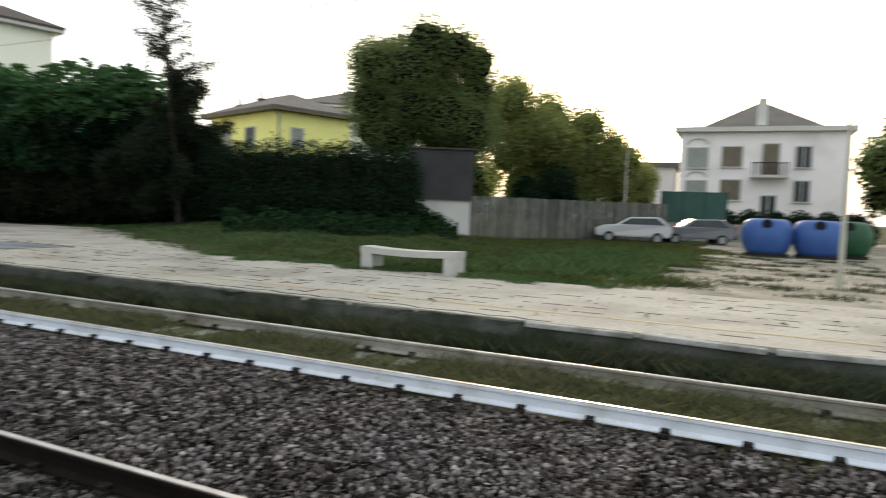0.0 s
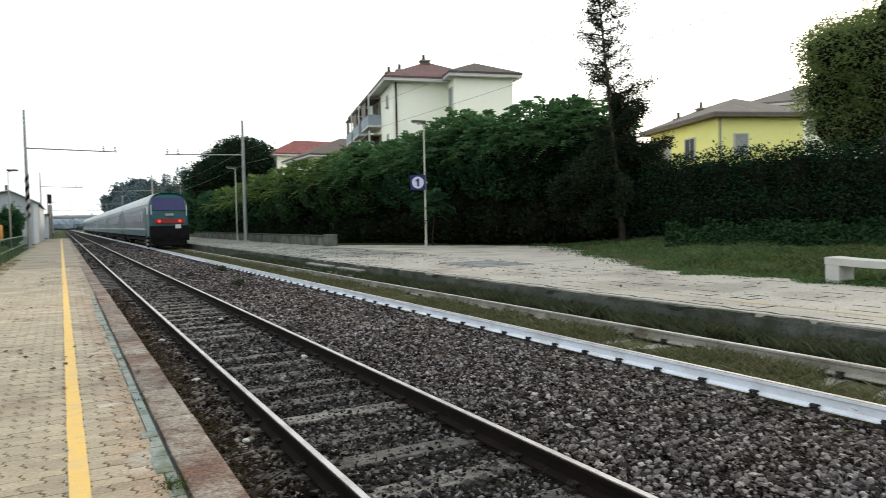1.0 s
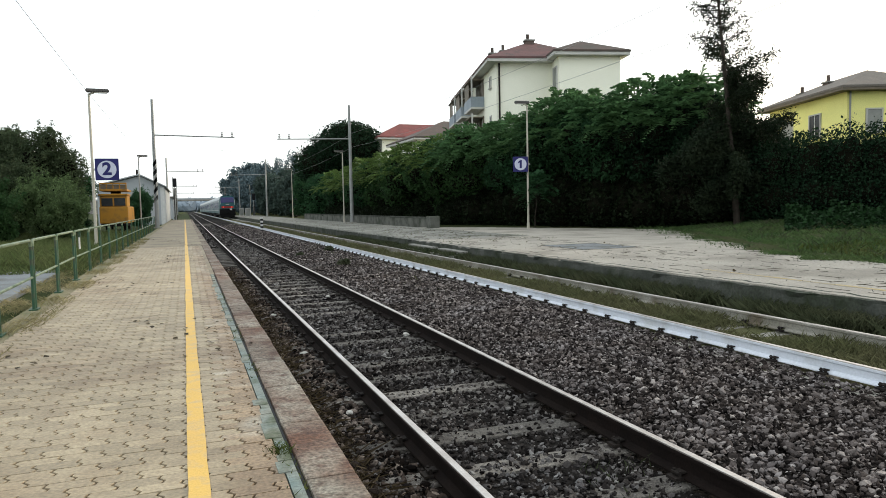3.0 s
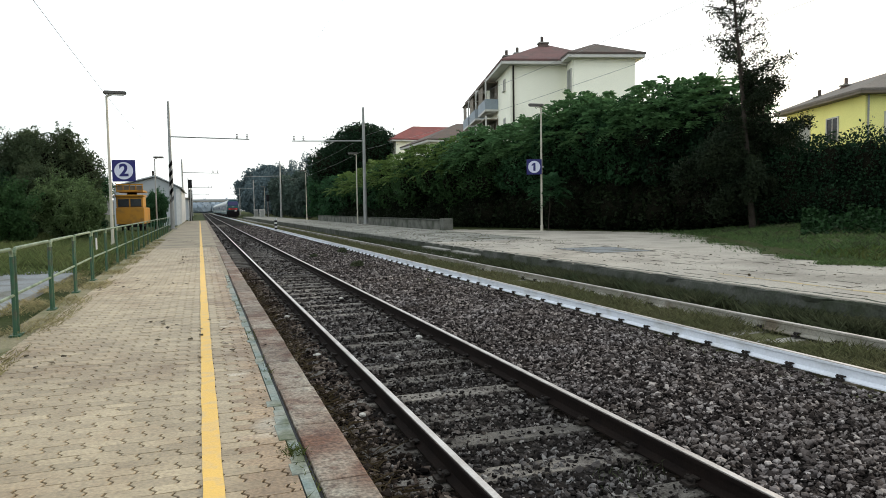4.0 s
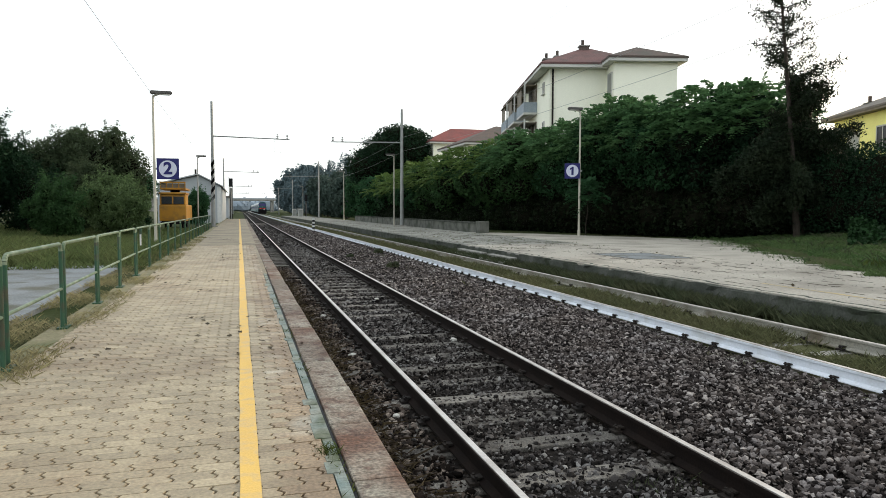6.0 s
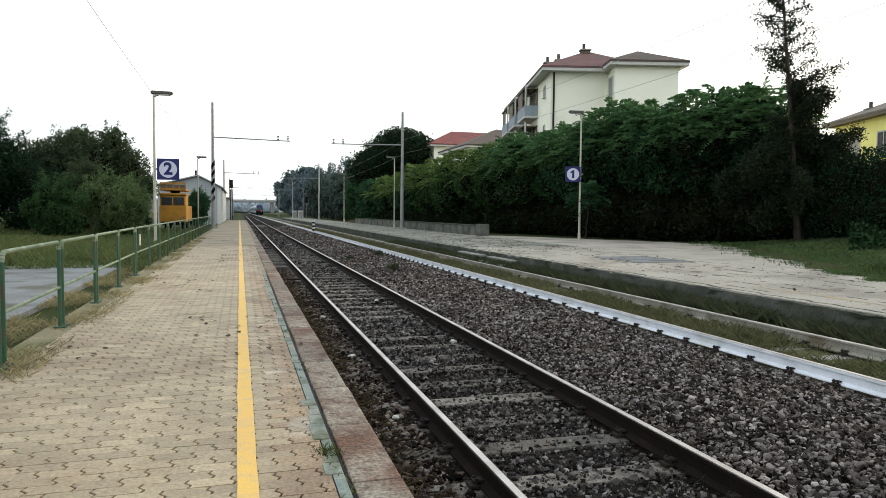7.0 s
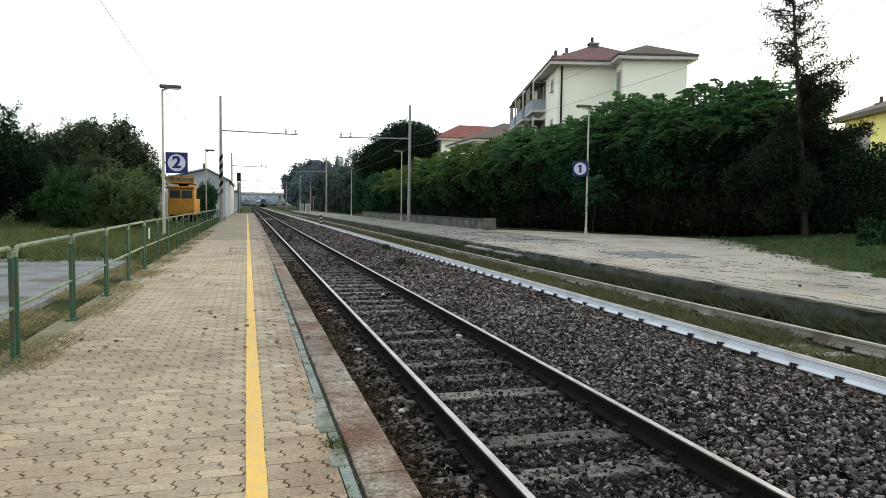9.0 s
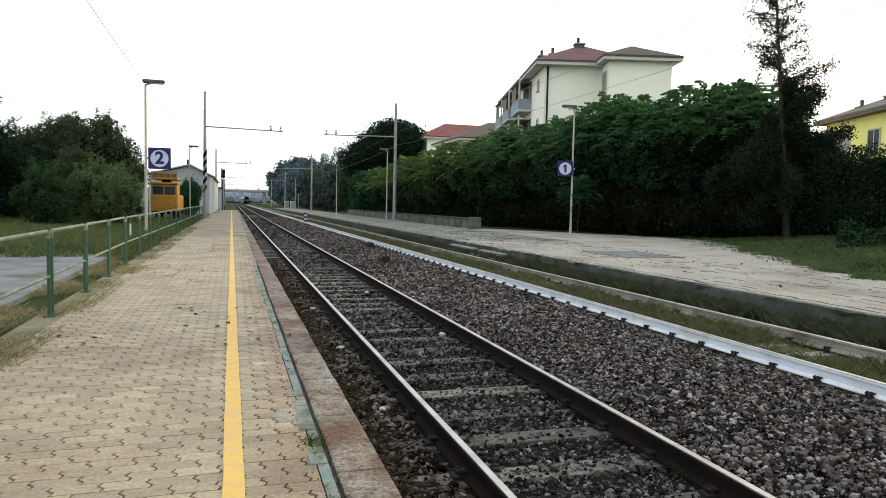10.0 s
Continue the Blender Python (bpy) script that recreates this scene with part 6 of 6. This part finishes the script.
def backdrop(x0, x1, y, h, seed, label):
    """A far belt of trees: an uneven thick bank of foliage."""
    r = random.Random(seed)
    blobs = []
    n = int(abs(x1 - x0) / 14)
    for i in range(n):
        blobs.append((x0 + (x1 - x0) * (i + r.random()) / n, y + r.uniform(-12, 12), h * 0.4, 11, 9, h * r.uniform(0.45, 0.75)))
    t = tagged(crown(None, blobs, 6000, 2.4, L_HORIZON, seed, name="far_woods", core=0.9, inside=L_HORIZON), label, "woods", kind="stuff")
    return t


backdrop(-420, -40, 560, 9, 1, "hazy far belt of trees")
backdrop(-40, 380, 640, 12, 2, "hazy far belt of trees")
backdrop(120, 420, 150, 12, 3, "hazy far belt of trees")
backdrop(110, 300, -60, 12, 4, "hazy far belt of trees")

# ---- grass, weeds, leaves, stones ----
def scatter(n, x0, x1, y0, y1, power=1.0):
    u = rng.random(n)
    y = y0 + (y1 - y0) * u ** power
    x = x0 + (x1 - x0) * rng.random(n)
    return x, y


def grass_patch(name, n, x0, x1, y0, y1, zf, h0, h1, material, label, power=1.5, clump=0.0, width=0.012, lean=0.35, off=None):
    x, y = scatter(n, x0, x1, y0, y1, power)
    if off is not None:
        keep = ~off(x, y)
        x, y = x[keep], y[keep]
        n = len(x)
    if clump:
        keep = np.sin(x * 3.1 + 1.3 * np.sin(y * 1.7)) + np.sin(y * 2.3 + 2 * np.sin(x * 1.1)) + rng.normal(size=n) * 0.5 > clump
        x, y = x[keep], y[keep]
    z = np.array([zf(a, b) for a, b in zip(x, y)])
    blades(name, np.stack([x, y, z], 1), h0 + (h1 - h0) * rng.random(len(x)) ** 1.5, material, lean, width, label)


grass_patch("grass", 90000, 4.1, 5.4, -3, 40, lambda a, b: -0.2, 0.04, 0.15, L_TRACK, "low yellow-green grass between the far rails", 1.7, -0.5, width=0.004, lean=0.5)
grass_patch("grass", 30000, 4.85, 5.38, -3, 40, lambda a, b: -0.2, 0.07, 0.2, L_TRACK, "tufts of grass beside the far rail", 1.7, -0.2, width=0.006, lean=0.3)
grass_patch("grass", 120000, 5.8, FEDGE - 0.04, -4, 40, lambda a, b: -0.2, 0.05, 0.36, L_WEED, "dark green weeds along the far platform wall", 1.6, -0.9, width=0.0035, lean=0.35)
grass_patch("grass", 40000, 4.1, FEDGE - 0.04, 38, 95, lambda a, b: -0.2, 0.04, 0.2, L_TRACK, "grass along the far stretch of the far track", 1.4, -0.4, width=0.014, lean=0.5)
grass_patch("grass", 9000, 6.7, 11.6, 24, 85, lambda a, b: FAR - 0.005, 0.02, 0.09, L_TRACK, "sparse weeds on the far stretch of the far platform", 1.2, 0.6, width=0.007, lean=0.5)
grass_patch("grass", 45000, -5.4, -4.1, 4, 40, lambda a, b: PLAT - 0.015 if a > -4.6 else 0.14, 0.015, 0.1, L_DRY, "dry straw-coloured grass along the railing foot", 1.7, -0.2, width=0.003, lean=0.6)
grass_patch("grass", 5000, -4.63, -4.29, -8, 5, lambda a, b: PLAT - 0.03, 0.02, 0.1, L_DRY, "dry grass along the pavers' edge", 1.0, -0.8, width=0.006, lean=0.6)
grass_patch("grass", 34000, -14, -5.2, 21.5, 36, ground_z, 0.12, 0.45, L_MEADOW, "tall pale meadow grass before the bushes", 1.0, -0.4, width=0.006, lean=0.35)
grass_patch("grass", 95000, -26, -4.75, 20.5, 60, ground_z, 0.08, 0.3, L_MEADOW, "rough meadow grass beyond the railing", 1.3, -0.9, width=0.01)
def on_apron(x, y):
    """The paved wedge behind the platform, with a ragged border."""
    return (y > 14.4) & (x < 11.6 + (y - 14.4) * 0.55 + rng.normal(size=len(x)) * 0.25) & (y < 43)


grass_patch("grass", 130000, 11.45, 25, 4.2, 30, ground_z, 0.03, 0.13, L_LAWN, "rough green grass behind the far platform", 1.2, -1.3, width=0.009, lean=0.6, off=on_apron)
def off_verge(x, y):
    """Paving kept clear beside the ragged grass border along the platform's back."""
    return x < 11.25 + 0.3 * np.sin(y * 1.9) + 0.22 * np.sin(y * 4.3 + 1) + rng.normal(size=len(x)) * 0.12


def off_forecourt(x, y):
    return y < 3.1 + 0.8 * np.sin(x * 0.8) + 0.5 * np.sin(x * 2.1 + 1) + rng.normal(size=len(x)) * 0.35


grass_patch("grass", 16000, 10.6, 11.75, 3.6, 14.6, lambda a, b: FAR - 0.005, 0.03, 0.12, L_LAWN, "ragged grass border on the paving", 1.0, -1.3, width=0.008, lean=0.6, off=off_verge)
grass_patch("grass", 30000, 11.6, 32, 1.6, 5.2, lambda a, b: FAR - 0.006, 0.03, 0.15, L_GRASS, "ragged grass creeping over the forecourt", 1.0, -1.0, width=0.014, lean=0.6, off=off_forecourt)
grass_patch("grass", 12000, 11.6, 22, 14.0, 32, lambda a, b: FAR - 0.008, 0.03, 0.12, L_LAWN, "tufts along the paving's ragged border", 1.0, -0.5, width=0.012, lean=0.6, off=lambda x, y: x < 11.2 + (y - 14.4) * 0.5 + 0.5 * np.sin(y * 1.7) + rng.normal(size=len(x)) * 0.4)
grass_patch("grass", 16000, 11.6, 25, 4.2, 26, ground_z, 0.08, 0.26, L_WEED, "coarse dark weeds in patches behind the far platform", 1.1, 0.7, width=0.01, lean=0.5, off=on_apron)
grass_patch("grass", 40000, 12, 40, 4.0, 14, ground_z, 0.04, 0.2, L_GRASS, "rough sunlit grass before the board fence", 1.1, -0.7, width=0.025)
grass_patch("grass", 20000, 12.5, 29, -2.5, 4.6, lambda a, b: FAR - 0.01, 0.03, 0.12, L_WEED, "sparse weeds on the forecourt", 1.0, 0.75, width=0.02)
grass_patch("grass", 14000, 12.5, 26, 3.2, 7.5, lambda a, b: FAR - 0.02, 0.1, 0.34, L_LAWN, "taller tufts where the lawn meets the gravel", 1.0, 0.1, width=0.009, lean=0.45, off=off_forecourt)
grass_patch("grass", 1200, -1.9, -1.78, 4, 14, lambda a, b: PLAT - 0.02, 0.01, 0.05, L_GRASS, "weeds growing from the gutter slot", 1.2, 0.6, width=0.005)
grass_patch("grass", 500, 0.1, 0.7, 3.6, 5.0, lambda a, b: -0.2, 0.03, 0.1, L_WEED, "weed tuft in the ballast", 1.0, 0.3, width=0.004)
grass_patch("grass", 4000, 1.3, 3.4, 14, 40, lambda a, b: -0.2, 0.03, 0.1, L_GRASS, "sparse weeds in the ballast", 1.0, 0.9, width=0.012)


grass_patch("grass", 9000, -1.5, -1.15, 2.0, 22, lambda a, b: -0.19, 0.02, 0.09, L_FALL, "dry brown litter along the kerb's foot", 1.4, -0.8, width=0.006, lean=1.2)


def loose_stone(x, y, size, seed):
    bm = bmesh.new()
    bmesh.ops.create_icosphere(bm, subdivisions=2, radius=size)
    r = random.Random(seed)
    for v in bm.verts:
        v.co *= r.uniform(0.8, 1.15)
        v.co.z *= 0.6
    ob = part("stone", bm, M_CONCW)
    ob.matrix_basis = pose(x, y, -0.165)
    tagged(ob, "pale loose stone lying in the ballast", "stone", "pale stones")


for i, (sx, sy, sz) in enumerate(((-1.0, 9.6, 0.055), (0.56, 10.26, 0.05), (-1.02, 6.9, 0.035), (-0.98, 13.0, 0.05), (0.35, 15.0, 0.05))):
    loose_stone(sx, sy, sz, i)


def track_weed(x, y, s, seed):
    t = thing("track_weed", pose(x, y, -0.2), "small brown-green weed clump in the ballast", "weed", "weed clumps")
    crown(t, [(0, 0, s * 0.5, s, s, s * 0.6), (s * 0.4, 0, s * 0.7, s * 0.5, s * 0.5, s * 0.5)], 700, s * 0.3, L_WEED, seed, name="foliage", core=0.5)


track_weed(2.28, 22.3, 0.22, 1)
track_weed(1.7, 27.5, 0.16, 2)
track_weed(3.3, 30.0, 0.2, 3)
for i in range(7):
    x, y = 50.0 + 0.3 * math.sin(i), -4.5 + i * 1.6
    t = thing("shrub", pose(x, y, 0.25), "low dark garden shrub before the pale villa", "shrub", "villa shrubs")
    crown(t, [(0, 0, 0.9, 1.1, 1.1, 1.1), (0.3, 0.4, 1.5, 0.7, 0.8, 0.8)], 2500, 0.2, L_DARK, 800 + i, name="foliage")


def tuft():
    n = 260
    x, y = rng.normal(-1.86, 0.035, n), rng.normal(5.0, 0.06, n)
    blades("weed_tuft", np.stack([x, y, np.full(n, PLAT - 0.01)], 1), 0.01 + 0.03 * rng.random(n), L_GRASS, 0.45, 0.003, "small green weed tuft by the gutter", "weed")


tuft()


def ivy():
    n = 22000
    a = np.radians(24 + 19 * rng.random(n))
    d = 26.0 + 5.0 * rng.random(n)
    keep = d > 27.4 + 1.1 * np.sin(a * 31) + 0.6 * np.sin(a * 73) + rng.normal(size=n) * 0.9
    a, d = a[keep], d[keep]
    x, y = -2.3 + d * np.cos(a), 1.0 + d * np.sin(a)
    z = np.array([ground_z(p, q) for p, q in zip(x, y)]) + 0.05 + 0.4 * rng.random(len(x)) ** 2 * (1 + np.sin(x * 3) * np.sin(y * 2.2))
    ob = cards("ivy_bank", np.stack([x, y, z], 1), 0.1 + 0.1 * rng.random(len(x)), L_IVY, None, up=1.0, aspect=0.8)
    tagged(ob, "low green creeper covering the bank", "creeper", kind="stuff")


ivy()


def fallen():
    n = 420
    x = -4.3 + 2.6 * rng.random(n)
    y = 8 + 30 * rng.random(n) ** 1.2
    keep = np.sin(x * 2.1 + y * 0.6) + np.sin(y * 0.9) + rng.normal(size=n) * 0.6 > 0.6
    x, y = x[keep], y[keep]
    ob = cards("fallen_leaves", np.stack([x, y, np.full(len(x), PLAT + 0.014)], 1), 0.05 + 0.05 * rng.random(len(x)), L_FALL, None, up=6, aspect=0.7)
    tagged(ob, "dry brown leaves scattered on the platform", "leaves", kind="stuff")
    n = 160
    x = 6.9 + 4.6 * rng.random(n)
    y = -4 + 40 * rng.random(n)
    ob = cards("fallen_leaves", np.stack([x, y, np.full(len(x), FAR + 0.02)], 1), 0.06 + 0.08 * rng.random(len(x)), L_FALL, None, up=5, aspect=0.7)
    tagged(ob, "dry brown leaves scattered on the far platform", "leaves", kind="stuff")


fallen()


def stones(name, x0, x1, y0, y1, n, size, zf, material, label, power=1.0, avoid=()):
    """Crushed stones: uneven low-poly lumps resting on the bed."""
    bm = bmesh.new()
    bmesh.ops.create_icosphere(bm, subdivisions=1, radius=0.5)
    bv = np.array([v.co[:] for v in bm.verts])
    bf = np.array([[v.index for v in f.verts] for f in bm.faces])
    bm.free()
    # drop to a 12-vertex base
    base = bv[:12]
    hull = bmesh.new()
    for p in base:
        hull.verts.new(p)
    bmesh.ops.convex_hull(hull, input=hull.verts[:])
    hull.verts.ensure_lookup_table()
    hull.verts.index_update()
    bf = np.array([[v.index for v in f.verts] for f in hull.faces])
    hull.free()
    x, y = scatter(n, x0, x1, y0, y1, power)
    keep = np.ones(len(x), bool)
    for a, b in avoid:
        keep &= ~((x > a) & (x < b))
    x, y = x[keep], y[keep]
    n = len(x)
    s = size * (0.45 + 0.95 * rng.random(n) ** 1.6)
    z = np.array([zf(a, b) for a, b in zip(x, y)]) + s * 0.18 + 0.02 * rng.random(n)
    sc = rng.uniform(0.35, 1.45, size=(n, 1, 3)) * s[:, None, None]
    jit = 1 + rng.normal(size=(n, 12, 3)) * 0.3
    v = base[None] * jit * sc
    a = rng.normal(size=(n, 3, 3))
    q, _ = np.linalg.qr(a)
    v = np.einsum("nij,nkj->nki", q, v)
    v[:, :, 2] *= 0.85
    v += np.stack([x, y, z], 1)[:, None, :]
    f = (bf[None] + (np.arange(n) * 12)[:, None, None]).reshape(-1, 3)
    me = bpy.data.meshes.new(name)
    me.vertices.add(n * 12)
    me.vertices.foreach_set("co", v.reshape(-1))
    me.loops.add(len(f) * 3)
    me.loops.foreach_set("vertex_index", f.reshape(-1))
    me.polygons.add(len(f))
    me.polygons.foreach_set("loop_start", np.arange(len(f)) * 3)
    me.update(calc_edges=True)
    me.shade_flat()
    ob = place_mesh(name, me, material)
    tagged(ob, label, "ballast", kind="stuff")


def bed_z(x, y):
    d = abs(x)
    if d < 0.62:
        return -0.215 + 0.01 * math.sin(y * 9.52 + 1.2)
    if d < 0.9:
        return -0.225
    if x > 3.3:
        return -0.21
    if x < -0.9:
        return -0.2
    return -0.2 + 0.035 * math.sin((x - 0.9) / 2.4 * math.pi)


RAILS = ((-0.83, -0.68), (0.68, 0.83), (3.86, 4.03))
stones("sleeper_grit", -1.2, 1.25, -2, 14, 9000, 0.026, lambda a, b: -0.184, M_STONE, "small dark chippings strewn over the sleepers", 1.3, RAILS)
stones("ballast_side", 0.9, 3.9, -3.5, 1.7, 14000, 0.047, bed_z, M_STONE2, "grey-brown crushed stone ballast", 1.0, RAILS)
stones("ballast_edge", -1.47, -0.84, -3.5, 24, 13000, 0.047, bed_z, M_STONE3, "rust-stained crushed stone ballast along the kerb", 1.4)
stones("ballast_near", -0.84, 1.05, -3.5, 11, 30000, 0.042, bed_z, M_STONE, "dark oily crushed stone ballast between the rails", 1.3, RAILS)
stones("ballast_near", 1.05, 3.95, 1.6, 11, 46000, 0.041, bed_z, M_STONE2, "grey-brown crushed stone ballast", 1.3, RAILS)
stones("ballast_middle", -0.84, 1.05, 11, 36, 26000, 0.055, bed_z, M_STONE, "dark oily crushed stone ballast between the rails", 1.5, RAILS)
stones("ballast_middle", 1.05, 3.95, 11, 36, 40000, 0.055, bed_z, M_STONE2, "grey-brown crushed stone ballast", 1.5, RAILS)
stones("ballast_far", -1.47, 1.05, 36, 85, 16000, 0.085, bed_z, M_STONE, "dark oily crushed stone ballast between the rails", 1.4, RAILS)
stones("ballast_far", 1.05, 3.95, 36, 85, 22000, 0.085, bed_z, M_STONE2, "grey-brown crushed stone ballast", 1.4, RAILS)
stones("far_gravel", 6.9, 14, -6, 24, 2500, 0.018, lambda a, b: FAR if a < 11.6 or b < 6 else ground_z(a, b), M_CONC, "loose pale pebbles on the far platform", 1.0)


# ---- platform pavers, in running bond with a kinked end joint ----
def paver_bmesh():
    bm = bmesh.new()
    l, w, k, g = 0.2235, 0.1122, 0.017, 0.0007
    left = [(0, -w / 2 + g), (k, -w / 6), (-k, w / 6), (0, w / 2 - g)]
    e = 0.0062
    out = [(-l / 2 + e + px, py) for px, py in left] + [(l / 2 - e + px, py) for px, py in reversed(left)]
    lo = [bm.verts.new((px, py, -0.028)) for px, py in out]
    hi = [bm.verts.new((px * 0.975, py * 0.985, 0.0)) for px, py in out]
    md = [bm.verts.new((px * 0.997, py * 0.995, -0.004)) for px, py in out]
    bm.faces.new(list(reversed(hi)))
    n = len(out)
    for i in range(n):
        bm.faces.new((lo[i], lo[(i + 1) % n], md[(i + 1) % n], md[i]))
        bm.faces.new((md[i], md[(i + 1) % n], hi[(i + 1) % n], hi[i]))
    bmesh.ops.recalc_face_normals(bm, faces=bm.faces)
    for f in bm.faces:
        if abs(f.normal.z) > 0.9 and f.normal.z < 0:
            f.normal_flip()
    return bm


def build_pavers():
    t = thing("paving", pose(0, 0, 0), "sand-coloured interlocking platform pavers", "paving", kind="structure")
    proto = paver_bmesh()
    pv = np.array([v.co[:] for v in proto.verts])
    pf = [[v.index for v in f.verts] for f in proto.faces]
    first = None
    rows = []
    PX0, PX1 = -4.3, EDGE - 0.37
    j = 0
    y = -6.0
    r = random.Random(3)
    while y < 30:
        x = PX0 - (0.1125 if j % 2 else 0.0)
        while x < PX1 - 0.03:
            rows.append((x, y))
            x += 0.225
        y += 0.1125
        j += 1
    verts, faces = [], []
    dusty, dusty_faces = [], []
    singles = 0
    for x, y in rows:
        dz = r.uniform(-0.0022, 0.0022)
        if 4.4 < y < 8.2 and singles < 300 and PX0 <= x < -2.5:
            if first is None:
                first = part("paver", proto, M_PAVER, t)
                ob = first
            else:
                ob = new("paver", first.data)
                ob.parent = t
            ob.matrix_basis = pose(x + 0.11, y, PLAT + dz, r.uniform(-0.5, 0.5), r.uniform(-0.3, 0.3), r.uniform(-0.4, 0.4))
            singles += 1
        else:
            q = pv.copy()
            q[:, 0] += x + 0.11 + q[:, 1] * r.uniform(-0.006, 0.006)
            q[:, 1] += y
            q[:, 2] += PLAT + dz
            q[:, 0] = np.clip(q[:, 0], PX0, PX1)
            to, fs = (dusty, dusty_faces) if x > -2.27 else (verts, faces)
            c = len(to)
            to.extend(q.tolist())
            fs.extend([[k + c for k in f] for f in pf])
    ob = raw("pavers_rest", verts, faces, M_PAVERS, t)
    tagged(ob, kind="stuff")
    ob = raw("pavers_by_kerb", dusty, dusty_faces, M_PAVERT, t, "pavers browned by brake dust")
    tagged(ob, kind="stuff")


build_pavers()

motions()
